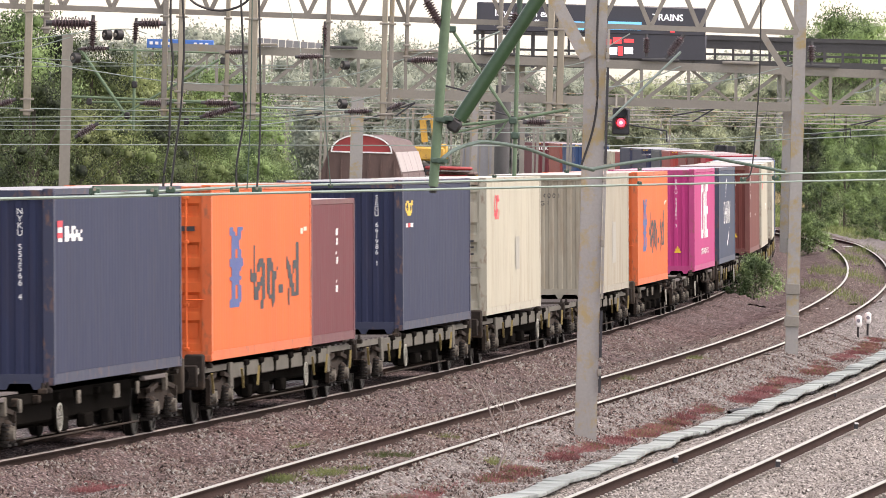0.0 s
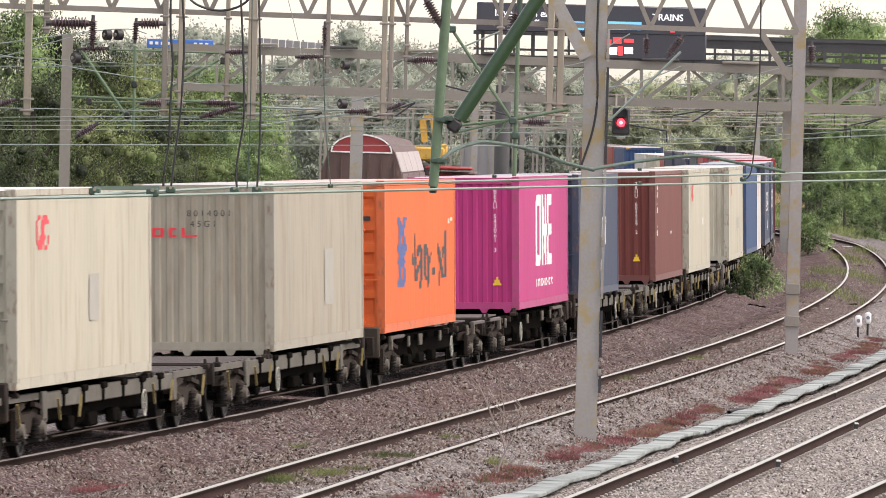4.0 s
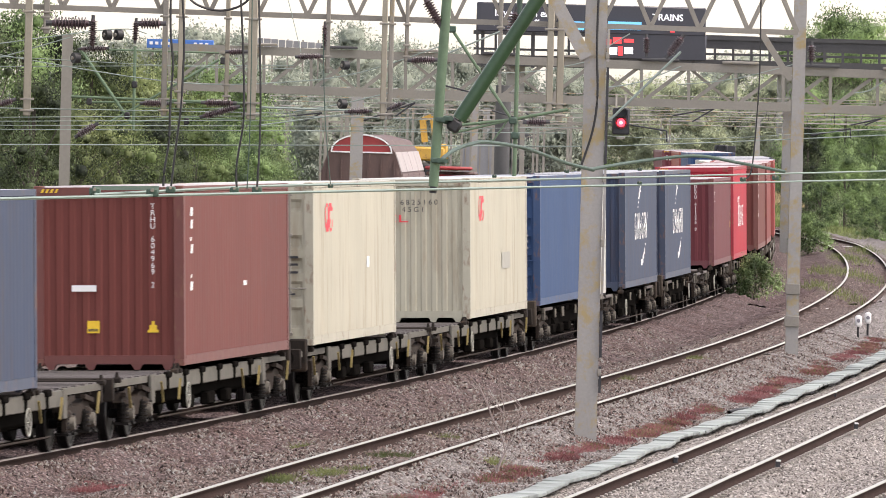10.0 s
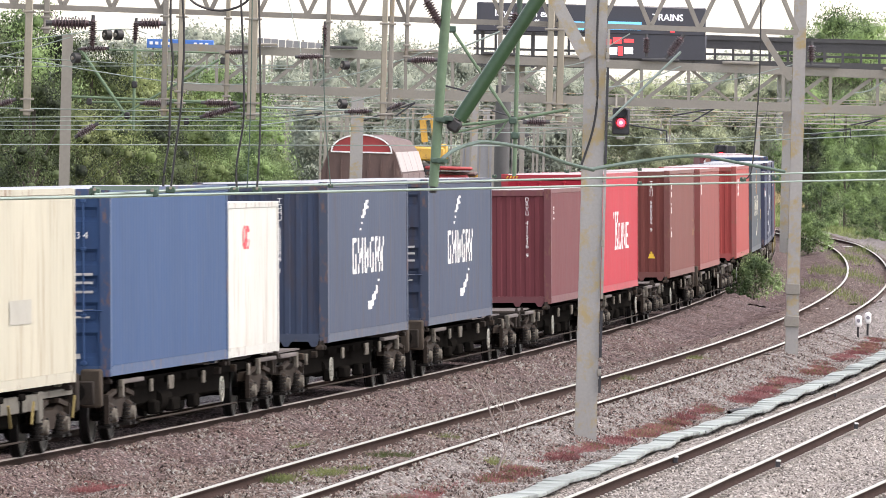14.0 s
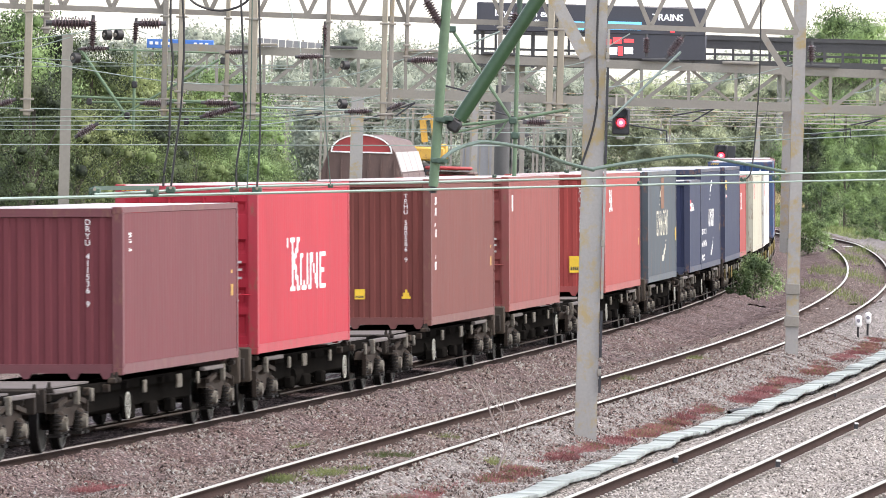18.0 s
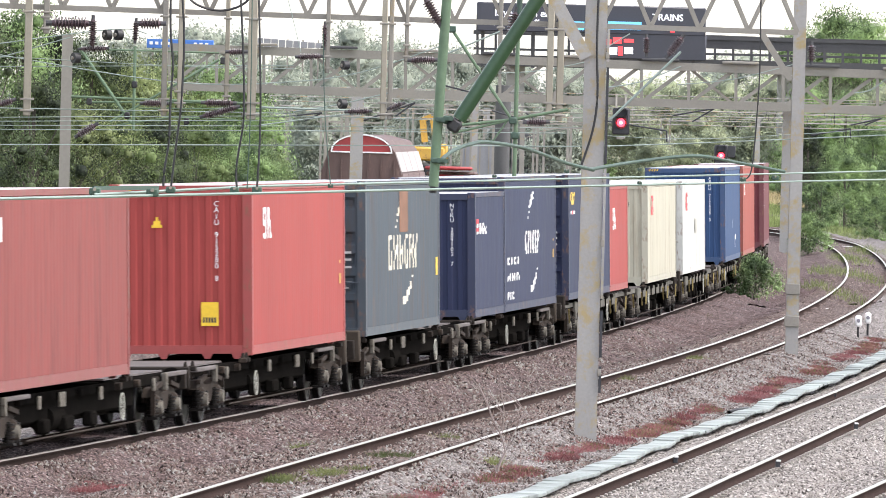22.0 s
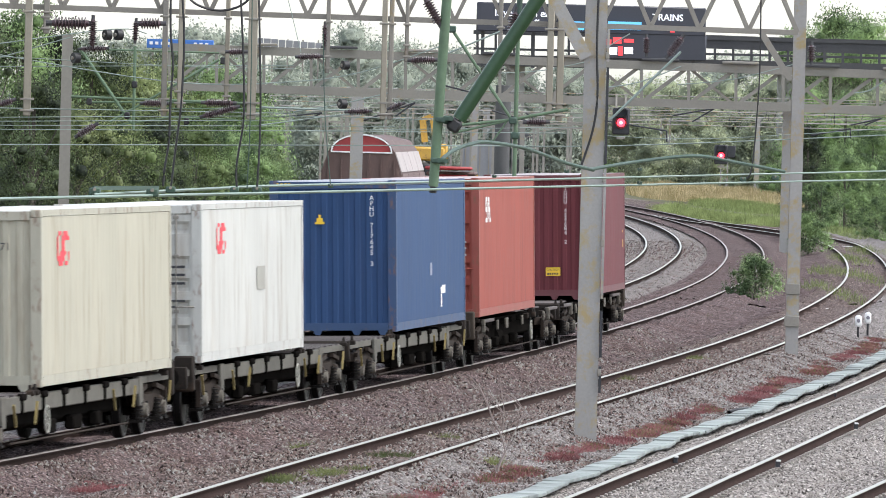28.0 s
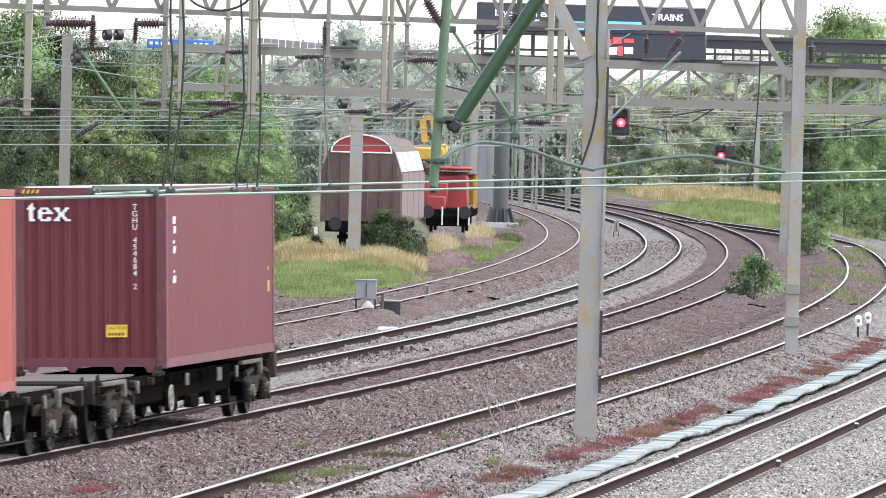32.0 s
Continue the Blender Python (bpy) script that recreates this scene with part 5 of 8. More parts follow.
def h_column(bm, a, b, w, d, fl=0.03):
    """An upright H-section column from a to b."""
    a, b = Vector(a), Vector(b)
    x, y, k = w / 2, d / 2, fl / 2
    prof = [(-x, -y), (x, -y), (x, -y + fl), (k, -y + fl), (k, y - fl), (x, y - fl), (x, y), (-x, y), (-x, y - fl), (-k, y - fl), (-k, -y + fl), (-x, -y + fl)]
    lo = [bm.verts.new((a.x + u, a.y + v, a.z)) for u, v in prof]
    hi = [bm.verts.new((b.x + u, b.y + v, b.z)) for u, v in prof]
    for i in range(12):
        j = (i + 1) % 12
        bm.faces.new((lo[i], lo[j], hi[j], hi[i]))
    bm.faces.new(hi)


# ---------------------------------------------------------------- masts and gantries
def near_mast():
    b = Vector((2.514, 154.77, -0.330))
    top = Vector((b.x + 0.0, b.y, 8.9))
    t = thing("overhead_line_mast", b, "grey steel overhead line mast with yellow lichen stains", "mast", "overhead line masts")
    bm = bmesh.new()
    h_column(bm, b + Vector((0, 0.17, 0)), (b.x, b.y + 0.17, 8.9), 0.37, 0.34)
    part("column", bm, GALV, t, world_space=True)
    bm = bmesh.new()
    soft_box(bm, (b.x, b.y + 0.17, b.z - 0.16), (0.8, 0.8, 0.3), 0.04)
    part("foundation", bm, CONCRETE, t, world_space=True)
    for z0, z1, mat in ((0.55, 1.0, BLACK_PAINT), (1.15, 1.95, BLACK_PAINT), (2.15, 4.4, GALV), (4.45, 6.1, BLACK_PAINT), (6.2, 6.75, GALV)):
        bm = bmesh.new()
        box(bm, (b.x + 0.215, b.y - 0.01, (z0 + z1) / 2), (0.045, 0.05, z1 - z0))
        part("cable_guard", bm, mat, t, world_space=True)
    for z in (0.9, 3.1, 4.2, 6.3):
        bm = bmesh.new()
        soft_box(bm, (b.x + 0.2, b.y - 0.02, z), (0.06, 0.05, 0.12), 0.008)
        part("clip", bm, GALV_DARK, t, world_space=True)
    bm = bmesh.new()
    bar(bm, (b.x - 0.16, b.y - 0.05, 6.25), (b.x - 0.78, b.y - 0.05, 7.35), 0.1, 0.22)
    part("knee_brace", bm, GALV, t, world_space=True)
    bm = bmesh.new()
    bar(bm, (b.x + 0.3, b.y, 7.7), (b.x - 9.0, b.y + 0.8, 7.9), 0.2, 0.3)
    part("cross_beam", bm, GALV, t, world_space=True)
    bm = bmesh.new()
    tube(bm, curve_pts([(b.x + 0.03, b.y - 0.06, 7.6), (b.x + 0.02, b.y - 0.06, 6.5), (b.x + 0.05, b.y - 0.06, 5.6), (b.x - 0.02, b.y - 0.06, 5.0), (b.x - 0.22, b.y - 0.1, 4.35)], 5), 0.022)
    part("bonding_cable", bm, BLACK, t, world_space=True)
    return t


def second_gantry():
    """Truss gantry standing on a mast beside the sidings, with drop posts for the wires."""
    b = Vector((8.185, 211.65, -0.330))
    t = thing("overhead_gantry", b, "grey-tan lattice truss gantry over the tracks with hanging drop posts", "gantry")
    A, B = Vector((-12.174, 207.00, 7.518)), Vector((7.961, 207.00, 7.354))
    bm = bmesh.new()
    h = 8.7 - b.z
    h_column(bm, b, (b.x, b.y, b.z + h), 0.29, 0.28, 0.025)
    part("mast", bm, GALV, t, "grey H-section mast", True)
    bm = bmesh.new()
    box(bm, (A.x, A.y, 4.3), (0.29, 0.28, 9.2))
    part("mast", bm, GALV, t, "", True)
    for z0, z1 in ((1.3, 1.55), (0.55, 0.8)):
        bm = bmesh.new()
        soft_box(bm, (b.x - 0.02, b.y - 0.16, (z0 + z1) / 2), (0.34, 0.06, z1 - z0), 0.01)
        part("band", bm, GALV_DARK, t, "", True)
    up = Vector((0, 0, 1.25))
    for nm, p, q in (("bottom_chord", A, B), ("top_chord", A + up, B + up)):
        for dy in (0.0, 0.6):
            bm = bmesh.new()
            bar(bm, p + Vector((0, dy, 0)), q + Vector((0, dy, 0)), 0.11, 0.115)
            part(nm, bm, GANTRY, t, "", True)
    n = 18
    for k in range(n):
        p = A.lerp(B, k / n)
        q = A.lerp(B, (k + 0.5) / n)
        r_ = A.lerp(B, (k + 1) / n)
        for dy in (0.0, 0.6):
            for u, v in ((p, q + up), (q + up, r_)):
                bm = bmesh.new()
                bar(bm, u + Vector((0, dy, 0)), v + Vector((0, dy, 0)), 0.07, 0.085)
                part("diagonal", bm, GANTRY, t, "", True)
    bm = bmesh.new()
    bar(bm, (7.090, 206.40, 7.352), (7.799, 206.40, 6.265), 0.08, 0.14)
    part("knee_brace", bm, GANTRY, t, "", True)
    for (xa, ya, za), w, mat in (((-9.553, 206.60, 5.008), 0.17, TAN_POST), ((-9.164, 206.90, 6.886), 0.14, GANTRY), ((-6.451, 206.90, 5.088), 0.13, GALV_DARK), ((-6.073, 206.60, 5.265), 0.14, TAN_POST), ((-5.030, 206.90, 5.447), 0.1, TAN_POST), ((-4.445, 206.50, 5.050), 0.21, TAN_POST),
                              ((-2.742, 206.90, 6.150), 0.1, GANTRY), ((-1.452, 206.60, 5.127), 0.13, TAN_POST), ((-1.299, 206.90, 5.131), 0.11, GALV_DARK), ((-0.947, 206.90, 6.454), 0.09, GANTRY), ((1.184, 206.80, 6.251), 0.1, GANTRY), ((2.328, 206.60, 5.224), 0.15, TAN_POST), ((2.563, 206.80, 5.205), 0.16, TAN_POST)):
        z1 = A.lerp(B, (xa - A.x) / (B.x - A.x)).z + 0.9
        bm = bmesh.new()
        soft_box(bm, (xa, ya, (za + z1) / 2), (w, w, z1 - za), 0.02)
        post = part("drop_post", bm, mat, t, "", True)
        for z in (za + 0.12, za + 0.38, A.lerp(B, (xa - A.x) / (B.x - A.x)).z - 0.12):
            bm = bmesh.new()
            soft_box(bm, (xa, ya - w * 0.5, z), (w * 1.9, 0.05, 0.05), 0.01)
            part("clamp", bm, GALV_DARK, t, "", True)
    return t


def third_gantry():
    """Deep lattice girder across all the tracks that carries a signal."""
    D = 394
    b = Vector((14.861, 396.0, -0.330))
    t = thing("signal_gantry", b, "weathered brown-grey lattice girder gantry spanning the tracks", "gantry")
    A0, B0 = Vector((-12.049, 394.00, 6.418)), Vector((22.796, 394.00, 6.090))
    A1, B1 = Vector((-12.091, 394.00, 8.085)), Vector((22.755, 394.00, 7.659))
    for nm, p, q in (("bottom_chord", A0, B0), ("top_chord", A1, B1)):
        for dy in (0.0, 1.2):
            bm = bmesh.new()
            bar(bm, p + Vector((0, dy, 0)), q + Vector((0, dy, 0)), 0.2, 0.36)
            part(nm, bm, GANTRY, t, "", True)
    n = 17
    for k in range(n + 1):
        bm = bmesh.new()
        bar(bm, A0.lerp(B0, k / n), A1.lerp(B1, k / n), 0.15, 0.13)
        part("upright", bm, GANTRY, t, "", True)
        if k < n:
            bm = bmesh.new()
            bar(bm, A0.lerp(B0, k / n) + Vector((0, 0.1, 0)), A1.lerp(B1, (k + 1) / n) + Vector((0, 0.1, 0)), 0.09, 0.16)
            part("diagonal", bm, GANTRY, t, "", True)
            if k % 2:
                bm = bmesh.new()
                bar(bm, A1.lerp(B1, k / n) + Vector((0, 1.2, 0)), A0.lerp(B0, (k + 1) / n) + Vector((0, 1.2, 0)), 0.07, 0.12)
                part("diagonal", bm, GALV_DARK, t, "", True)
    bm = bmesh.new()
    z = -0.33
    q = Vector((14.861, 396.00, 4.704))
    box(bm, (q.x, q.y, (B0.z + z) / 2), (0.38, 0.3, B0.z - z))
    part("column", bm, GALV, t, "", True)
    # maintenance walkway rail and cable runs on the girder
    for k in range(9):
        p = A1.lerp(B1, 0.1 + k * 0.1)
        bm = bmesh.new()
        soft_box(bm, p + Vector((0.4, -0.2, 0.26)), (1.6, 0.25, 0.12), 0.03)
        part("cable_tray", bm, BRIDGE_DARK if k % 2 else GALV_DARK, t, "", True)
    return t


def signal(base, head, w, h, hood_label, post=True):
    """Colour-light signal: black back board, hooded red aspect."""
    hd = Vector(head)
    t = thing("railway_signal", base, hood_label, "signal", "railway signals")
    bm = bmesh.new()
    soft_box(bm, hd, (w, 0.18, h), w * 0.08)
    part("backboard", bm, BLACK_PAINT, t, "", True)
    for k, zz in enumerate((-h * 0.05, h * 0.33)):
        bm = bmesh.new()
        rod(bm, hd + Vector((0, -0.09, zz)), hd + Vector((0, -0.32, zz)), w * 0.3, 14, w * 0.34, caps=False)
        part("hood", bm, BLACK, t, "", True)
    bm = bmesh.new()
    rod(bm, hd + Vector((0, -0.13, -h * 0.05)), hd + Vector((0, -0.15, -h * 0.05)), w * 0.25, 16)
    part("red_aspect", bm, RED_SIGNAL, t, "lit red lamp", True)
    bm = bmesh.new()
    rod(bm, hd + Vector((0, -0.15, -h * 0.05)), hd + Vector((0, -0.17, -h * 0.05)), w * 0.1, 16)
    part("lens", bm, RED_CORE, t, "", True)
    bm = bmesh.new()
    soft_box(bm, hd + Vector((0, -0.1, -h * 0.62)), (w * 0.5, 0.2, h * 0.12), 0.02)
    part("bracket", bm, GALV_DARK, t, "", True)
    if post:
        bm = bmesh.new()
        soft_box(bm, hd + Vector((w * 0.78, 0.06, h * 0.16)), (w * 0.6, 0.2, h * 0.62), w * 0.05)
        part("side_unit", bm, BLACK_PAINT, t, "", True)
    if not post:
        for dx in (-0.2, 0.2):
            bm = bmesh.new()
            bar(bm, (hd.x + dx, hd.y + 0.1, hd.z + h * 0.3), (hd.x + dx, hd.y + 1.6, base[2] + 0.3), 0.08)
            part("hanger", bm, GALV_DARK, t, "", True)
    if post:
        bx = Vector(base)
        for dx in (-0.28, 0.28):
            bm = bmesh.new()
            bar(bm, (bx.x + dx, bx.y, bx.z), (bx.x + dx, bx.y, hd.z), 0.1)
            part("post", bm, GALV, t, "", True)
        n = 7
        for k in range(n):
            z0, z1 = bx.z + (hd.z - bx.z) * k / n, bx.z + (hd.z - bx.z) * (k + 1) / n
            bm = bmesh.new()
            bar(bm, (bx.x - 0.28, bx.y, z0), (bx.x + 0.28, bx.y, z1), 0.06)
            part("lacing", bm, GALV, t, "", True)
    return t


def plain_post(base, top_z, w, mat, label, lattice=False, cap=None):
    b = Vector(base)
    t = thing("line_post", b, label, "post", "posts along the line")
    if lattice:
        for dx in (-w / 2, w / 2):
            bm = bmesh.new()
            bar(bm, (b.x + dx, b.y, b.z), (b.x + dx, b.y, top_z), 0.13)
            part("leg", bm, mat, t, "", True)
        n = int((top_z - b.z) / (w * 1.2))
        for k in range(n):
            z0, z1 = b.z + (top_z - b.z) * k / n, b.z + (top_z - b.z) * (k + 1) / n
            s = 1 if k % 2 else -1
            bm = bmesh.new()
            bar(bm, (b.x - s * w / 2, b.y, z0), (b.x + s * w / 2, b.y, z1), 0.08)
            part("lacing", bm, mat, t, "", True)
    else:
        bm = bmesh.new()
        h_column(bm, b, (b.x, b.y, top_z), w, w * 0.8, 0.04)
        part("shaft", bm, mat, t, "", True)
        bm = bmesh.new()
        soft_box(bm, (b.x, b.y, b.z + 0.1), (w * 1.8, w * 1.8, 0.3), 0.03)
        part("foot", bm, CONCRETE, t, "", True)
    return t


def thick_column():
    b = Vector((3.002, 482.40, -0.330))
    t = thing("gantry_column", b, "thick dark grey gantry column on a flared base", "column")
    bm = bmesh.new()
    rod(bm, b + Vector((0, 0, 0.9)), (b.x, b.y, 7.2), 0.42, 14)
    part("shaft", bm, surf("column_grey", (0.085, 0.083, 0.082), 0.7, 0.1, 0.2, 0.5, 9), t, "", True)
    bm = bmesh.new()
    rod(bm, b + Vector((0, 0, 0.1)), b + Vector((0, 0, 0.95)), 0.62, 8, 0.44)
    part("flare", bm, BRIDGE_DARK, t, "", True)
    bm = bmesh.new()
    soft_box(bm, b, (2.0, 1.6, 0.5), 0.05)
    part("base", bm, CONCRETE, t, "", True)
    for k in range(4):
        bm = bmesh.new()
        bar(bm, b + Vector((0.45 * (k - 1.5), -0.7, 0.2)), b + Vector((0.3 * (k - 1.5), -0.4, 1.0)), 0.05, 0.3)
        part("gusset", bm, BRIDGE_DARK, t, "", True)
    return t


# ---------------------------------------------------------------- near cantilever and contact wires
def near_cantilever():
    t = thing("cantilever_arm", (0.051, 50.000, 5.058), "green copper-stained tubular cantilever with black end cap", "cantilever")
    for nm, a, b, r, mat in (("drop_tube", (-0.010, 50.000, 5.840), (-0.062, 50.000, 4.718), 0.027, GREEN_PALE), ("stay_tube", (0.547, 50.000, 5.861), (0.069, 50.000, 5.089), 0.039, GREEN_DARK)):
        bm = bmesh.new()
        rod(bm, a, b, r, 20)
        part(nm, bm, mat, t, "", True)
    bm = bmesh.new()
    soft_box(bm, (0.045, 50.000, 5.057), (0.075, 0.09, 0.075), 0.015, Matrix.Rotation(0.55, 4, "Y"))
    part("end_cap", bm, BLACK, t, "", True)
    bm = bmesh.new()
    rod(bm, (-0.059, 50.000, 4.743), (-0.064, 50.000, 4.681), 0.02, 8)
    soft_box(bm, (-0.061, 50.000, 4.706), (0.035, 0.05, 0.04), 0.008)
    part("wire_clamp", bm, BLACK, t, "", True)
    for p in ((-0.037, 50.000, 5.086), (0.006, 50.000, 5.094), (-0.056, 50.000, 4.862), (-0.016, 50.000, 4.860)):
        bm = bmesh.new()
        soft_box(bm, p, (0.05, 0.1, 0.03), 0.008)
        rod(bm, Vector(p) + Vector((0.02, -0.06, 0)), Vector(p) + Vector((0.02, 0.06, 0)), 0.014, 8)
        part("joint", bm, GREEN, t, "", True)
    bm = bmesh.new()
    rod(bm, (-0.046, 50.000, 5.086), (0.051, 50.000, 5.058), 0.01, 8)
    part("link", bm, GREEN, t, "", True)
    for pts in ([(-0.037, 50.000, 4.850), (0.037, 51.000, 4.911), (0.133, 52.000, 4.949), (0.241, 53.000, 4.963), (0.484, 55.000, 4.928), (0.752, 57.000, 4.840), (0.947, 58.000, 4.794)], [(0.961, 60.000, 4.788), (1.320, 62.000, 4.842), (1.732, 63.000, 4.887), (2.039, 64.000, 4.848), (2.429, 65.000, 4.785)]):
        bm = bmesh.new()
        tube(bm, curve_pts(pts, 6), 0.0115, 8)
        part("bowed_arm", bm, GREEN, t, "verdigris bowed registration arm", True)
    return t


def near_portal():
    """Mast and boom that carry the near cantilevers, beside and above the view."""
    b = Vector((4.6, 50.0, -0.4))
    t = thing("overhead_line_mast", b, "grey steel mast with a boom holding the green cantilevers", "mast", "overhead line masts")
    bm = bmesh.new()
    h_column(bm, b, (b.x, b.y, 7.2), 0.3, 0.3)
    part("column", bm, GALV, t, "", True)
    bm = bmesh.new()
    bar(bm, (b.x, b.y, 6.6), (-3.4, b.y, 6.6), 0.14, 0.14)
    part("boom", bm, GALV, t, "", True)
    bm = bmesh.new()
    bar(bm, (b.x, b.y, 6.6), (b.x - 0.6, 76.0, 6.6), 0.14, 0.14)
    bar(bm, (b.x - 0.6, 76.0, 6.6), (0.2, 76.0, 6.6), 0.12, 0.12)
    part("outreach", bm, GALV, t, "", True)
    for a, c in (((-0.010, 50.000, 5.840), 6.6), ((0.547, 50.000, 5.861), 6.6)):
        bm = bmesh.new()
        rod(bm, a, (a[0], a[1], c), 0.036, 10)
        part("hanger", bm, GREEN_DARK, t, "", True)
    a = (0.582, 76.000, 5.858)
    bm = bmesh.new()
    rod(bm, a, (a[0] + 0.02, a[1], 6.6), 0.024, 8)
    part("hanger", bm, GREEN, t, "", True)
    return t


def rear_cantilever():
    t = thing("cantilever_arm", (0.589, 76.000, 4.652), "thin verdigris tubular cantilever with struts", "cantilever")
    for a, b, r in (((0.582, 76.000, 5.858), (0.580, 76.000, 4.642), 0.018), ((0.014, 76.000, 5.876), (0.559, 76.000, 5.096), 0.013), ((0.106, 76.000, 5.056), (0.544, 76.000, 5.114), 0.012), ((0.544, 76.000, 5.114), (1.015, 76.000, 5.212), 0.013), ((0.051, 76.000, 4.988), (0.511, 76.000, 5.104), 0.01), ((0.511, 76.000, 5.104), (0.393, 76.000, 4.930), 0.008)):
        bm = bmesh.new()
        rod(bm, a, b, r, 10)
        part("tube", bm, GREEN_PALE, t, "", True)
    for p in ((0.559, 76.000, 5.105), (0.581, 76.000, 4.983), (0.028, 76.000, 5.858)):
        bm = bmesh.new()
        soft_box(bm, p, (0.07, 0.09, 0.06), 0.012)
        part("joint", bm, GREEN, t, "", True)
    return t


def left_mast():
    b = Vector((-10.9, 260, -0.4))
    t = thing("overhead_line_mast", b, "grey steel mast with green tubular cantilevers among the bushes", "mast", "overhead line masts")
    bm = bmesh.new()
    top = (-10.867, 260.00, 7.338)
    h_column(bm, b, (b.x, b.y, top[2]), 0.3, 0.3)
    part("column", bm, GANTRY, t, "", True)
    for a, c, r in (((-10.758, 260.00, 5.577), (-5.430, 260.00, 5.504), 0.035), ((-10.386, 260.50, 5.426), (-6.852, 260.50, 5.501), 0.028), ((-9.757, 260.00, 6.946), (-6.551, 260.00, 6.932), 0.025), ((-8.966, 260.00, 7.064), (-8.954, 260.00, 4.668), 0.045), ((-10.567, 260.00, 6.990), (-9.024, 260.00, 4.861), 0.045), ((-6.546, 260.00, 6.738), (-9.623, 260.00, 4.878), 0.035),
                    ((-8.824, 260.00, 5.287), (-5.184, 260.00, 5.365), 0.02), ((-9.459, 260.00, 4.785), (-7.928, 260.00, 5.051), 0.02), ((-7.928, 260.00, 5.051), (-5.985, 260.00, 5.036), 0.02)):
        bm = bmesh.new()
        rod(bm, a, c, r, 8)
        part("tube", bm, GREEN_PALE, t, "green tube", True)
    for p in ((-10.237, 260.00, 5.445), (-8.955, 260.00, 5.963), (-9.143, 260.00, 5.068), (-6.432, 260.00, 6.708), (-7.440, 260.00, 4.950)):
        bm = bmesh.new()
        soft_box(bm, p, (0.16, 0.14, 0.2), 0.03)
        part("joint", bm, BLACK, t, "", True)
    return t


# ---------------------------------------------------------------- wagons in the siding and yard machines
PANEL_PALE = surf("pale_roof_panel", (0.40, 0.35, 0.335), 0.7, 0, 0.15, 1.2, 9, second=(0.40, 0.16, 0.15), amount=0.4, scale2=2.5)


def covered_wagon():
    b = Vector((-3.05, 330.0, 0.40))
    t = thing("covered_wagon", b, "brown weathered covered goods wagon with arched red end roof", "railway wagon")
    rot = Matrix.Rotation(-0.041, 4, "Z")

    def P(bm, *a):
        bmesh.ops.transform(bm, matrix=rot, verts=bm.verts)
        return part(*a[:1], bm, *a[1:])
    W, L, z0, z1 = 2.9, 19.0, 1.0, 2.85
    prof = [(-1.45, z0), (1.45, z0), (1.45, z1), (1.2, 3.6), (0.9, 4.0), (0, 4.2), (-0.9, 4.0), (-1.2, 3.6), (-1.45, z1)]
    bm = bmesh.new()
    f = [bm.verts.new((x, 0, z)) for x, z in prof]
    k = [bm.verts.new((x, L, z)) for x, z in prof]
    n = len(prof)
    for i in range(n):
        j = (i + 1) % n
        bm.faces.new((f[i], f[j], k[j], k[i]))
    bm.faces.new(f[::-1]), bm.faces.new(k)
    P(bm, "body", BROWN_WAGON, t)
    bm = bmesh.new()
    vs = [bm.verts.new((1.05 * math.cos(a), -0.03, 3.58 + 0.58 * math.sin(a))) for a in np.linspace(0, math.pi, 14)]
    bm.faces.new(vs)
    P(bm, "end_arch", RED_LOCO, t, "red arched end panel")
    bm = bmesh.new()
    for i in range(13):
        a0, a1 = math.pi * i / 13, math.pi * (i + 1) / 13
        bar(bm, (1.1 * math.cos(a0), -0.05, 3.58 + 0.62 * math.sin(a0)), (1.1 * math.cos(a1), -0.05, 3.58 + 0.62 * math.sin(a1)), 0.06, 0.05)
    bar(bm, (-1.12, -0.05, 3.56), (1.12, -0.05, 3.56), 0.05, 0.05)
    P(bm, "edge_strip", WHITE, t, "white roof edge")
    for i in range(6):
        bm = bmesh.new()
        box(bm, (-W / 2 + 0.25 + i * 0.48, -0.04, 2.2), (0.04, 0.06, 2.2))
        P(bm, "end_rib", BROWN_WAGON, t)
    for i in range(4):
        bm = bmesh.new()
        box(bm, (W / 2 + 0.03, 2.4 + i * 4.7, (z0 + z1) / 2 + 0.02), (0.06, 4.5, z1 - z0 - 0.15))
        P(bm, "side_door", PALE_WAGON, t, "faded sliding door")
        bm = bmesh.new()
        box(bm, (1.345, 2.4 + i * 4.7, 3.23), (0.03, 4.55, 0.76), Matrix.Rotation(-0.32, 4, "Y"))
        P(bm, "roof_panel", PANEL_PALE, t, "pale graffitied roof panel")
    bm = bmesh.new()
    box(bm, (0, L / 2, 0.85), (2.3, L, 0.3))
    box(bm, (0, -0.1, 0.85), (2.5, 0.2, 0.4))
    P(bm, "underframe", WAGON_DARK, t)
    for x in (-0.87, 0.87):
        bm = bmesh.new()
        rod(bm, (x, -0.2, 0.95), (x, -0.6, 0.95), 0.1, 10)
        rod(bm, (x, -0.6, 0.95), (x, -0.66, 0.95), 0.24, 14)
        P(bm, "buffer", BLACK, t)
    for y in (1.8, 3.6, 15.4, 17.2):
        bm = bmesh.new()
        for x in (-0.75, 0.75):
            rod(bm, (x - 0.07, y, 0.45), (x + 0.07, y, 0.45), 0.46, 16)
        rod(bm, (-0.9, y, 0.45), (0.9, y, 0.45), 0.07, 8)
        P(bm, "wheelset", WHEEL, t)
    return t


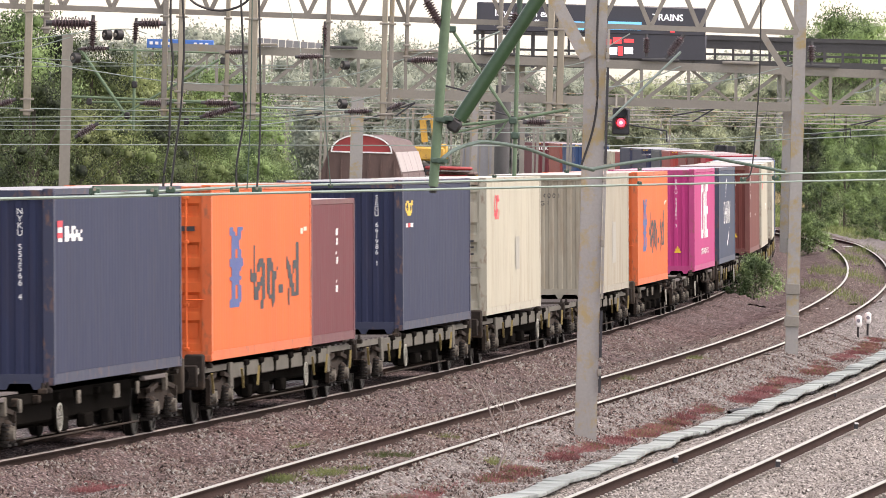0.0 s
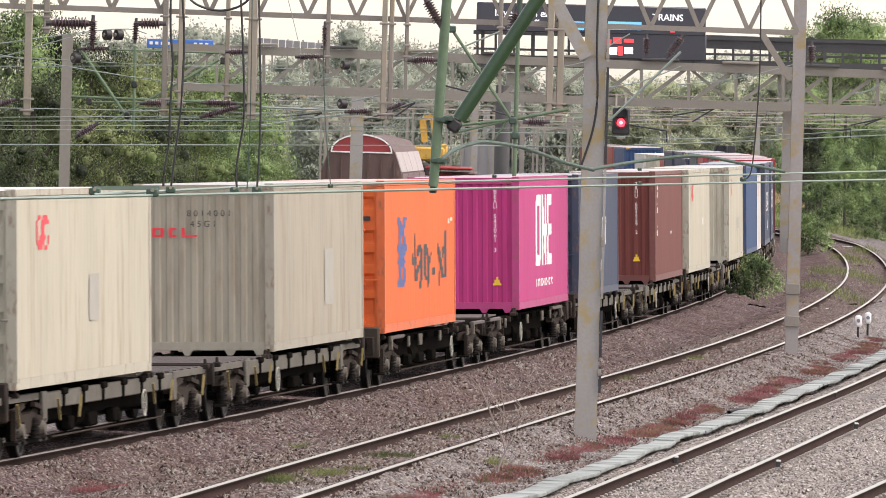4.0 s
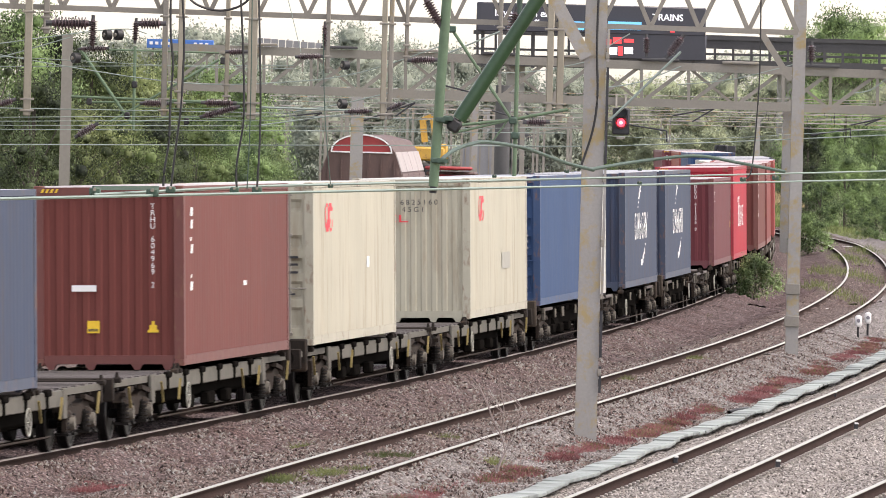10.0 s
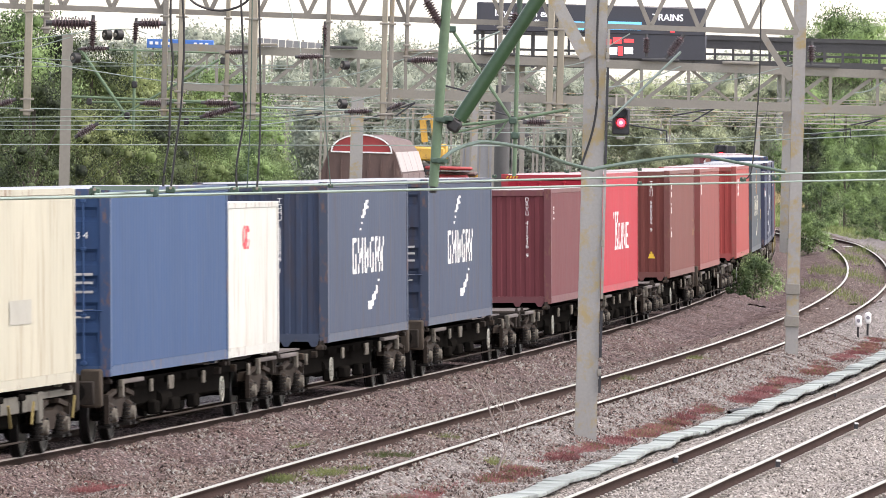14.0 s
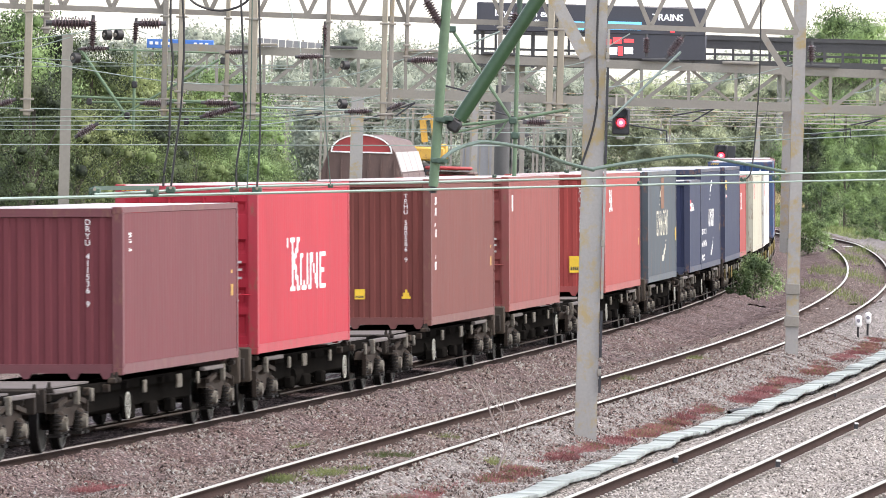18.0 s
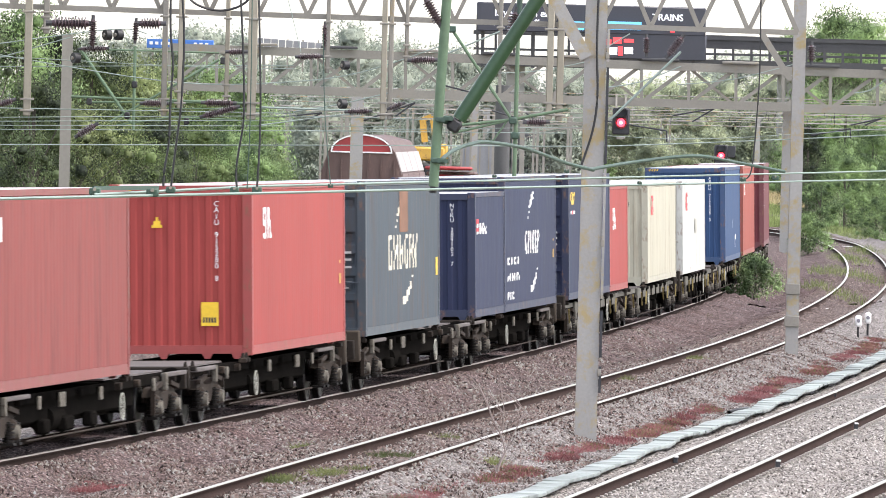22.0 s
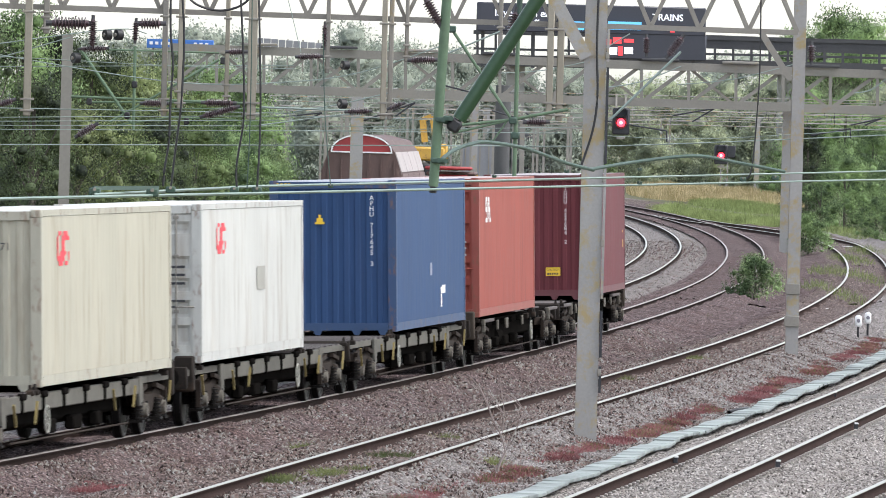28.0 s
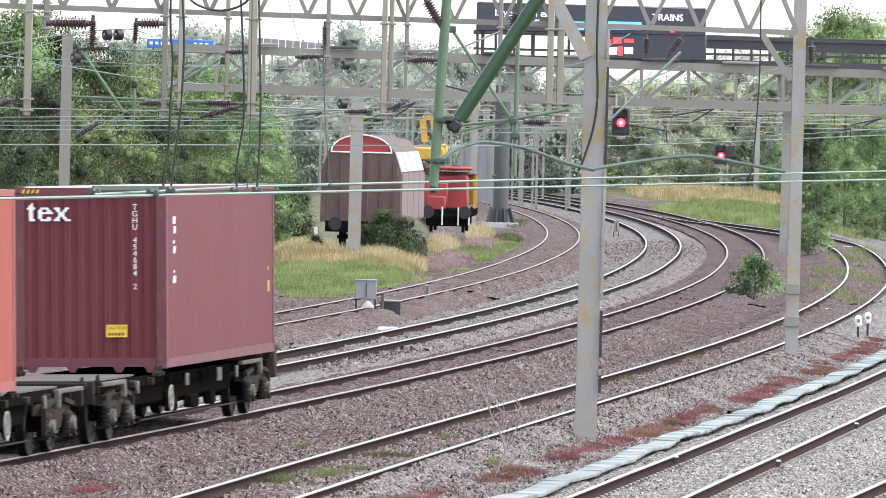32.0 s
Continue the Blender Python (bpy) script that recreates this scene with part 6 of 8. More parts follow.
def red_machine():
    b = Vector((0.147, 424.60, -0.330))
    b.z = 0.0
    t = thing("rail_vehicle", b, "red and orange maintenance rail vehicle standing in the siding", "rail vehicle")
    rot = Matrix.Rotation(-0.03, 4, "Z")

    def P(bm, name, mat, lab=""):
        bmesh.ops.transform(bm, matrix=rot, verts=bm.verts)
        return part(name, bm, mat, t, lab)
    for nm, c, s, mat in (("underframe", (0, 4.0, 0.95), (2.4, 9.5, 0.4), WAGON_DARK), ("bonnet", (-0.55, 0.3, 1.75), (1.15, 1.8, 1.2), RED_LOCO), ("cab", (0.25, 1.2, 1.9), (1.35, 2.2, 1.6), RED_LOCO),
                          ("platform", (0.1, 3.0, 2.75), (2.3, 5.0, 0.18), BROWN_WAGON), ("engine_cover", (0.55, 5.5, 2.0), (1.2, 4.0, 1.4), OCHRE), ("running_gear", (0, 3.5, 0.6), (1.9, 8.6, 0.55), WAGON_DARK), ("plough", (0.0, -0.7, 0.55), (1.9, 0.2, 0.5), WAGON_DARK), ("roof", (0.0, 1.0, 3.0), (2.2, 2.6, 0.16), RED_LOCO), ("chest", (-0.5, -0.6, 1.35), (0.9, 0.3, 0.7), RED_LOCO)):
        bm = bmesh.new()
        soft_box(bm, c, s, 0.07)
        P(bm, nm, mat)
    for x in (-0.87, 0.87):
        bm = bmesh.new()
        rod(bm, (x, -0.75, 0.95), (x, -1.1, 0.95), 0.1, 8)
        rod(bm, (x, -1.1, 0.95), (x, -1.16, 0.95), 0.3, 14)
        P(bm, "buffer", BLACK)
    for x in (-0.2, 0.55, 1.05):
        bm = bmesh.new()
        bar(bm, (x, -0.8, 0.35), (x, -0.8, 1.2), 0.07)
        P(bm, "handrail", WHITE, "white handrail")
    for y in (0.8, 6.8):
        bm = bmesh.new()
        for x in (-0.75, 0.75):
            rod(bm, (x - 0.07, y, 0.45), (x + 0.07, y, 0.45), 0.45, 16)
        P(bm, "wheelset", WHEEL)
    for k in range(4):
        bm = bmesh.new()
        bar(bm, (1.15, 3.4 + k * 1.3, 1.0), (1.15, 3.4 + k * 1.3, 2.7), 0.09)
        P(bm, "stanchion", OCHRE)
    return t


def excavator():
    b = Vector((-1.540, 565.20, -0.330))
    t = thing("yard_excavator", b, "yellow excavator working behind the sidings", "excavator")
    c = Vector((-1.616, 560.00, 3.205))
    for nm, o, s, mat in (("body", (0.0, 0, 0), (3.2, 2.2, 0.85), OCHRE), ("cab", (1.25, -0.4, 0.1), (1.0, 1.2, 1.05), OCHRE), ("counterweight", (-1.2, 0, -0.15), (0.7, 2.0, 0.7), OCHRE), ("tracks", (0.1, 0, -1.0), (2.6, 2.4, 0.8), BLACK)):
        bm = bmesh.new()
        soft_box(bm, c + Vector(o), s, 0.12)
        part(nm, bm, mat, t, "", True)
    bm = bmesh.new()
    box(bm, (c.x + 0.1, c.y, (c.z - 1.3 + b.z) / 2), (3.4, 3.0, max(0.2, c.z - 1.3 - b.z)))
    part("spoil_heap", bm, BALLAST_GREY, t, "grey stone heap under the machine", True)
    for a, q, w in (((-1.285, 560.00, 3.911), (-1.460, 560.00, 5.301), 0.4), ((-1.460, 560.00, 5.301), (-0.908, 560.00, 5.524), 0.3), ((-0.908, 560.00, 5.524), (-0.738, 560.00, 4.343), 0.25)):
        bm = bmesh.new()
        bar(bm, a, q, w, w)
        part("boom", bm, OCHRE, t, "", True)
    return t


# ---------------------------------------------------------------- lineside cabinets
def cabinet(base, w, d, h, leg, mat, label, name="lineside_cabinet"):
    b = Vector(base)
    t = thing(name, b, label, "cabinet", "lineside equipment")
    bm = bmesh.new()
    soft_box(bm, (0, 0, leg + h / 2), (w, d, h), 0.02)
    part("case", bm, mat, t)
    bm = bmesh.new()
    soft_box(bm, (0, 0, leg + h + 0.02), (w * 1.08, d * 1.1, 0.05), 0.015)
    part("lid", bm, mat, t)
    bm = bmesh.new()
    box(bm, (w * 0.02, -d / 2 - 0.012, leg + h * 0.5), (0.025, 0.02, h * 0.8))
    part("door_seam", bm, BLACK_PAINT, t)
    for x in (-w * 0.45, w * 0.45):
        bm = bmesh.new()
        bar(bm, (x, 0, -0.1), (x, 0, leg), 0.05)
        part("leg", bm, BLACK_PAINT, t)
    return t


def marker_light(base):
    b = Vector(base)
    t = thing("marker_light", b, "small white ground light on a black stake", "light", "lineside equipment")
    bm = bmesh.new()
    rod(bm, (0, 0, 0), (0, 0, 0.4), 0.03, 8)
    part("stake", bm, BLACK, t)
    bm = bmesh.new()
    soft_box(bm, (0, 0, 0.55), (0.17, 0.17, 0.3), 0.04)
    part("lamp_head", bm, WHITE, t)
    bm = bmesh.new()
    rod(bm, (0, -0.1, 0.56), (0, -0.08, 0.56), 0.05, 10)
    part("lens", bm, GREY_GLAZE, t)
    return t


def trough_run():
    """Concrete cable trough lids beside the near track, slightly out of line."""
    t = thing("cable_trough", (*map(float, on_line(-40, 9.0)), -0.2), "pale concrete cable trough with uneven lids", "cable trough", kind="structure")
    o = Vector(t.location)
    rnd = random.Random(3)
    bm = bmesh.new()
    soft_box(bm, (0, 0, 0), (0.36, 0.965, 0.06), 0.012)
    me = mesh_of(bm, "lid", TROUGH)
    bm = bmesh.new()
    for x in (-0.2, 0.2):
        box(bm, (x, 0, -0.14), (0.07, 0.99, 0.24))
    wall = mesh_of(bm, "trough_wall", GALV_DARK)
    k = 0
    for s in np.arange(-60, 120, 1.0):
        k += 1
        wob = 0.10 * math.sin(s * 0.21) + 0.06 * math.sin(s * 0.63 + 1)
        x, y = on_line(s, float(np.interp(s, [-60, -28, -24, -16, -5, 6, 20, 41, 48, 120], [9.1, 8.71, 8.62, 8.55, 8.36, 8.33, 8.28, 8.18, 8.22, 8.2])) + wob * 0.4)
        rz = -float(np.interp(s, SS, TH))
        for nm, data in (("lid", me), ("trough_wall", wall)):
            ob = new(nm, data)
            ob.parent = t
            lift = 0.0 if nm == "trough_wall" else 0.1 + 0.02 * math.sin(s * 0.9) + rnd.uniform(0, 0.012)
            ob.location = (float(x) - o.x, float(y) - o.y, lift - 0.02)
            ob.rotation_euler = (rnd.uniform(-0.012, 0.012), rnd.uniform(-0.03, 0.03) if nm == "lid" else 0, rz + rnd.uniform(-0.006, 0.006))
    return t


def stone_heap(base, w, h):
    """A long conical heap of crushed stone."""
    rnd = np.random.default_rng(44)
    r, a = np.linspace(0, 1, 14), np.linspace(0, 2 * np.pi, 37)[:-1]
    R, A = np.meshgrid(r, a, indexing="ij")
    z = h * (1 - R) ** 0.9 * (1 + 0.06 * np.sin(3 * A)) + rnd.normal(size=R.shape) * 0.05
    v = np.stack([R * np.cos(A) * w * 0.5, R * np.sin(A) * w * 0.4, z], -1).reshape(-1, 3)
    f = [(i * 36 + j, (i + 1) * 36 + j, (i + 1) * 36 + (j + 1) % 36, i * 36 + (j + 1) % 36) for i in range(13) for j in range(36)]
    ob = new("stone_heap", raw_mesh("stone_heap", v, f, BALLAST_GREY))
    ob.location = base
    return tagged(ob, "grey heap of crushed stone in the yard", "heap")


# ---------------------------------------------------------------- bridge, board and far things
def road_bridge():
    D = 800
    a = Vector((2.196, 800.00, 13.183))
    b = Vector((48.114, 800.00, 13.371))
    t = thing("road_bridge", (a.x, a.y, -0.6), "dark steel road bridge with railings beyond the yard", "bridge")
    # deck girder, parapet, posts
    for nm, p, q, w, h in (("deck_girder", (2.258, 800.00, 10.794), (48.180, 800.00, 10.883), 6.0, 0.95), ("parapet_rail", (2.195, 800.00, 13.233), (48.117, 800.00, 13.271), 0.4, 0.35), ("parapet_mesh", (22.674, 800.00, 12.914), (48.133, 800.00, 12.674), 0.15, 1.2), ("mid_rail", (2.232, 800.00, 11.789), (48.154, 800.00, 11.878), 0.2, 0.2)):
        bm = bmesh.new()
        bar(bm, p, q, w, h)
        part(nm, bm, BRIDGE_DARK, t, "", True)
    p0, p1 = Vector((2.545, 800.00, 13.192)), Vector((2.604, 800.00, 10.903))
    q0, q1 = Vector((47.618, 800.00, 13.308)), Vector((47.680, 800.00, 10.969))
    for k in range(29):
        bm = bmesh.new()
        bar(bm, p0.lerp(q0, k / 28), p1.lerp(q1, k / 28), 0.22, 0.22)
        part("parapet_post", bm, BRIDGE_DARK, t, "", True)
    for x in (6.0, 30.0, 52.0):
        bm = bmesh.new()
        box(bm, (x, 802, 5.2), (1.6, 4.0, 11.4))
        part("pier", bm, CONCRETE, t, "", True)
    return t


def billboard():
    p = Vector((12.438, 790.00, 13.494))
    t = thing("advertising_screen", (p.x, p.y, p.z), "large dark electronic advertising screen with white lit words", "billboard")
    a, b, c, d = (Vector(q) for q in ((2.395, 790.00, 15.742), (22.363, 790.00, 15.765), (22.429, 790.00, 11.342), (2.414, 790.00, 13.088)))
    bm = bmesh.new()
    soft_box(bm, (a + b) / 2 + Vector((0, 0.4, -1.25)), ((b - a).length, 0.8, 2.5), 0.1)
    part("screen_cabinet", bm, SCREEN, t, "", True)
    bm = bmesh.new()
    l = Vector((13.111, 790.00, 12.183))
    r_ = Vector((22.453, 790.00, 12.326))
    soft_box(bm, (l + r_) / 2 + Vector((0, 0.42, 0)), ((r_ - l).length, 0.7, 2.3), 0.1)
    part("lower_screen", bm, SCREEN, t, "", True)
    for text, q, size in (("Is your roll effi", (6.444, 789.20, 14.854), 0.84), ("and cost effecti", (6.466, 789.20, 14.019), 0.84), ("TRAINS", (19.024, 789.20, 14.785), 0.8)):
        m = Matrix.Translation(Vector(q) - p) @ Matrix.Rotation(math.pi / 2, 4, "X")
        lettering("lettering", text, LETTER_LIT, t, m, size)
    for q0, q1, mat in (((10.684, 789.10, 14.274), (11.784, 789.10, 13.517), SCREEN_BLUE), ((13.826, 789.10, 14.355), (16.743, 789.10, 13.644), SCREEN_BLUE), *[((13.768, 789.10, 12.782), (14.174, 789.10, 12.301), SCREEN_RED), ((14.303, 789.10, 12.992), (15.055, 789.10, 12.422), SCREEN_RED), ((15.240, 789.10, 12.869), (16.133, 789.10, 12.548), SCREEN_RED), ((13.983, 789.10, 12.100), (14.687, 789.10, 11.479), LETTER_LIT), ((14.766, 789.10, 12.218), (15.180, 789.10, 11.394), SCREEN_RED), ((15.308, 789.10, 12.134), (16.060, 789.10, 11.564), LETTER_LIT)], ((19.239, 789.10, 14.003), (19.645, 789.10, 13.523), SCREEN_RED)):
        q0, q1 = Vector(q0), Vector(q1)
        bm = bmesh.new()
        vs = [bm.verts.new((x, q0.y, z)) for x, z in ((q0.x, q1.z), (q1.x, q1.z), (q1.x, q0.z), (q0.x, q0.z))]
        bm.faces.new(vs)
        part("lit_picture", bm, mat, t, "", True)
    for f in (0.03, 0.25, 0.5, 0.72, 0.95):
        q = a.lerp(b, f)
        bm = bmesh.new()
        bar(bm, (q.x, q.y + 0.8, q.z - 0.3), (q.x, q.y + 0.8, q.z - 5.6), 0.3)
        part("support", bm, BRIDGE_DARK, t, "", True)
    return t


def far_boards():
    a, b = Vector((-33.194, 1000.00, 13.352)), Vector((-25.834, 1000.00, 12.857))
    t = thing("blue_sign_board", ((a.x + b.x) / 2, 1000, b.z), "long blue sign board with white marks above the trees", "sign")
    bm = bmesh.new()
    soft_box(bm, (0, 0, 0.25), (b.x - a.x, 0.3, 1.0), 0.05)
    part("board", bm, BLUE_BOARD, t)
    for k in range(7):
        bm = bmesh.new()
        box(bm, (-3.2 + k * 0.62 + (2.4 if k > 3 else 0), -0.18, 0.3), (0.36, 0.04, 0.32))
        part("bar", bm, WHITE, t)
    for x in (-3.0, 0, 3.0):
        bm = bmesh.new()
        bar(bm, (x, 0.2, 0.2), (x, 0.2, -14.5), 0.25)
        part("post", bm, GALV_DARK, t)
    a, b = Vector((-21.276, 1010.00, 13.940)), Vector((-14.024, 1010.00, 13.121))
    t = thing("road_barrier", ((a.x + b.x) / 2, 1010, b.z), "grey panelled roadside barrier far behind the trees", "barrier")
    for k in range(9):
        bm = bmesh.new()
        h = 1.0 - 0.05 * k
        soft_box(bm, (-3.3 + k * 0.82, 0, h / 2), (0.76, 0.2, h), 0.03)
        part("panel", bm, FENCE_GREY, t)
    for k in range(5):
        bm = bmesh.new()
        bar(bm, (-3.6 + k * 1.7, 0.2, 0.9), (-3.6 + k * 1.7, 0.2, -14), 0.18)
        part("post", bm, GALV_DARK, t)


# ---------------------------------------------------------------- plants
def leaf_cloud(rnd, lobes, n, size, flat=1.0):
    """Verts, quads and clump normals of n small leaves scattered over and in the lobes."""
    w = np.array([l[3] * l[4] * l[5] for l in lobes]) ** (2 / 3)
    pick = rnd.choice(len(lobes), n, p=w / w.sum())
    c = np.array([l[:3] for l in lobes])[pick]
    r = np.array([l[3:6] for l in lobes])[pick]
    d = rnd.normal(size=(n, 3))
    d /= np.linalg.norm(d, axis=1)[:, None]
    p = c + d * r * (rnd.uniform(0.1, 1.0, n) ** 0.5)[:, None] * rnd.uniform(0.8, 1.35, n)[:, None]
    u = rnd.normal(size=(n, 3)) + np.array([0, 0, 0.9])
    u /= np.linalg.norm(u, axis=1)[:, None]
    v = np.cross(u, rnd.normal(size=(n, 3)))
    v /= np.linalg.norm(v, axis=1)[:, None]
    v *= np.where(np.einsum("ij,ij->i", np.cross(u, v), d) < 0, -1.0, 1.0)[:, None]
    s = size * rnd.uniform(0.5, 1.5, n)[:, None]
    q = np.stack([p - u * s, p - v * s * 0.42 + u * s * 0.1, p + u * s, p + v * s * 0.42 - u * s * 0.1], 1).reshape(-1, 3)
    f = np.arange(4 * n).reshape(-1, 4)
    g = np.cross(q[f[:, 1]] - q[f[:, 0]], q[f[:, 2]] - q[f[:, 0]])
    turn = np.einsum("ij,ij->i", g, d) < 0
    f[turn] = f[turn][:, ::-1]
    g[turn] *= -1
    g /= np.linalg.norm(g, axis=1)[:, None] + 1e-9
    nrm = d * 0.75 + g * 0.35 + np.array([0, 0, 0.15])
    nrm /= np.linalg.norm(nrm, axis=1)[:, None]
    return q, f, np.repeat(nrm, 4, axis=0)


def lobe_cores(rnd, lobes, k=0.8):
    """Lumpy leafy masses that fill the inside of the lobes: verts and quads."""
    g = np.linspace(-1, 1, 4)
    a, b = np.meshgrid(g, g, indexing="ij")
    one = np.ones_like(a)
    sides = [np.stack(s, -1).reshape(-1, 3) for s in ((one, a, b), (-one, b, a), (b, one, a), (a, -one, b), (a, b, one), (b, a, -one))]
    ball = np.concatenate(sides)
    ball /= np.linalg.norm(ball, axis=1)[:, None]
    i = (np.arange(3)[:, None] * 4 + np.arange(3)[None]).ravel()
    quad = np.stack([i, i + 4, i + 5, i + 1], -1)
    quads = np.concatenate([quad + 16 * j for j in range(6)])
    vs, fs = [], []
    for n, l in enumerate(lobes):
        p = rnd.uniform(0, 6.28, 3)
        bump = 1 + 0.16 * np.sin(ball[:, 0] * 5 + p[0]) * np.sin(ball[:, 1] * 5 + p[1]) + 0.12 * np.sin(ball[:, 2] * 7 + p[2])
        vs.append(np.array(l[:3]) + ball * bump[:, None] * np.array(l[3:6]) * k)
        fs.append(quads + 96 * n)
    return np.concatenate(vs), np.concatenate(fs)


def crown_lobes(rnd, h, w, n=9, low=0.12, small=1.0):
    out = []
    for k in range(n):
        z = h * (low + (0.92 - low) * (k + 0.5) / n)
        spread = w * 0.5 * math.sin(math.pi * min(0.95, 0.25 + 0.75 * (k + 0.5) / n)) ** 0.7
        a = rnd.uniform(0, 6.28)
        rr = spread * rnd.uniform(0.2, 0.75) * (1.2 if small < 1 else 1)
        s = w * rnd.uniform(0.2, 0.34) * small
        out.append((rr * math.cos(a), rr * math.sin(a), z, s, s, s * rnd.uniform(0.7, 1.1)))
    out.append((0, 0, h * 0.9, w * 0.16, w * 0.16, h * 0.12))
    return out


TREE_KINDS = {}


def tree_model(key, h, w, leaf, n, size, seed, name, label, category, low=0.12):
    rnd = np.random.default_rng(seed)
    t = thing(name, (0, 0, -900), label, category, "trees by the line")
    lobes = crown_lobes(rnd, h, w, 64, low, 0.5)
    bm = bmesh.new()
    rod(bm, (0, 0, -0.3), (0.1, 0, h * 0.45), 0.018 * h + 0.03, 8, 0.011 * h, )
    rod(bm, (0.1, 0, h * 0.45), (0.0, 0.1, h * 0.85), 0.011 * h, 7, 0.004 * h)
    for l in lobes[::4]:
        rod(bm, (0.05, 0, max(0.3, l[2] * 0.6)), (l[0], l[1], l[2]), 0.006 * h, 5, 0.002 * h)
    part("trunk", bm, BARK, t)
    q, f, nrm = leaf_cloud(rnd, lobes, n, size)
    q2, f2 = lobe_cores(rnd, lobes, 0.27)
    c2 = np.repeat(np.array([l[:3] for l in lobes]), 96, axis=0)
    n2 = (q2 - c2) / (np.linalg.norm(q2 - c2, axis=1)[:, None] + 1e-9)
    q, f, nrm = np.concatenate([q, q2]), np.concatenate([f, f2 + len(q)]), np.concatenate([nrm, n2])
    q[:, 2] = np.maximum(q[:, 2] * h / np.quantile(q[:, 2], 0.998), 0.02)
    ob = new("crown", raw_mesh("crown", q, f, leaf))
    ob.data.normals_split_custom_set_from_vertices(nrm)
    ob.parent = t
    TREE_KINDS[key] = t
    return t


def plant_tree(key, base, scale=1.0, rz=0.0, label=""):
    m = Matrix.Translation(base) @ Matrix.Rotation(rz, 4, "Z")
    src = TREE_KINDS[key]
    keep = tuple(src.scale)
    src.scale = (scale, scale, scale)
    ob = copy_thing(src, m)
    src.scale = keep
    if label:
        tagged(ob, label)
    return ob


def blades(name, cells, n, h, w, mat, label, category, lean=0.35, seed=1):
    """Grass or weeds: thin leaning blades over patches (x, y, radius along the view, radius across)."""
    rnd = np.random.default_rng(seed)
    cells = np.array(cells, float)
    wt = cells[:, 2] * cells[:, 3]
    k = rnd.choice(len(cells), n, p=wt / wt.sum())
    a, r = rnd.uniform(0, 2 * np.pi, n), np.sqrt(rnd.uniform(0, 1, n))
    x = cells[k, 0] + np.cos(a) * r * cells[k, 3]
    y = cells[k, 1] + np.sin(a) * r * cells[k, 2]
    z = cells[k, 4] if cells.shape[1] > 4 else np.full(n, -0.35)
    b = rnd.uniform(0, 2 * np.pi, n)
    ww = w * rnd.uniform(0.6, 1.4, n)
    hh = h * rnd.uniform(0.45, 1.15, n) * (1.1 - 0.5 * r)
    dx, dy = np.cos(b) * ww, np.sin(b) * ww
    tx, ty = rnd.normal(size=n) * lean * hh, rnd.normal(size=n) * lean * hh
    v = np.stack([np.stack([x - dx, y - dy, z], -1), np.stack([x + dx, y + dy, z], -1), np.stack([x + tx + dx * 0.3, y + ty + dy * 0.3, z + hh], -1), np.stack([x + tx - dx * 0.3, y + ty - dy * 0.3, z + hh], -1)], 1).reshape(-1, 3)
    ob = new(name, raw_mesh(name, v, np.arange(4 * n).reshape(-1, 4), mat))
    return tagged(ob, label, category, kind="stuff")


def far_woods(name, items, n, size, mat, label, seed):
    """Distant belt of trees: (x, y, height, width) each a few overlapping crowns."""
    rnd = np.random.default_rng(seed)
    vs, fs, ns, off = [], [], [], 0
    for x, y, h, w in items:
        lobes = [(l[0] + x, l[1] + y, l[2], *l[3:]) for l in crown_lobes(rnd, h, w, 15, 0.05, 0.8)]
        q, f, nrm = leaf_cloud(rnd, lobes, n, size)
        q2, f2 = lobe_cores(rnd, lobes, 0.5)
        mid = np.array([x, y, h * 0.5])
        n2 = (q2 - mid) / np.linalg.norm(q2 - mid, axis=1)[:, None]
        q, f, nrm = np.concatenate([q, q2]), np.concatenate([f, f2 + len(q)]), np.concatenate([nrm, n2])
        q[:, 2] = np.maximum(q[:, 2] * h / np.quantile(q[:, 2], 0.998), 0) - 0.5
        vs.append(q), fs.append(f + off), ns.append(nrm)
        off += len(q)
    ob = new(name, raw_mesh(name, np.concatenate(vs), np.concatenate(fs), mat))
    ob.data.normals_split_custom_set_from_vertices(np.concatenate(ns))
    return tagged(ob, label, "woods", kind="stuff")


# ================================================================ build: setting
ground_sheet()
bed(-14.5, -6.0, BALLAST_BROWN, "weedy rust-brown ballast of the siding")
bed(-6.0, -1.6, BALLAST_GREY, "grey crushed-stone ballast of the main line")
bed(-1.6, 3.3, BALLAST_DARK, "dark rust-brown ballast under the freight line", 0.06)
bed(3.3, 5.75, BALLAST_BROWN, "rust-stained brown ballast between the tracks", 0.05)
bed(5.75, 8.2, BALLAST_GREY, "grey-brown ballast beside the loop line", 0.05)
bed(8.2, 20.4, BALLAST_PALE, "pale grey ballast of the near tracks", 0.0, 150)
track(0.0, -620, 700, False, SLEEPER, "track_freight", "freight line with polished rail heads", (-46, 150, 0.7))
track(-3.5, -120, 700, True, SLEEPER, "track_main", "main line with shiny rails on grey ballast", (20, 200, 0.7))
track(-8.05, -60, 440, False, TIMBER, "track_siding", "rusty siding rails among weeds", (60, 190, 0.75))
track(4.8, -120, 380, True, TIMBER, "track_loop", "loop line with brown rusty rails", (-52, 130, 0.7))
track(10.1, -140, 160, True, SLEEPER, "track_near", "near track with white rail clips", (-45, 60, 0.65), True)
track(14.1, -140, 120, True, SLEEPER, "track_nearest", "near track with bright rail edge", (-45, 20, 0.65), True)
track(17.7, -160, 100, True, SLEEPER, "track_outer", "outer track beside the viewpoint", None)
trough_run()
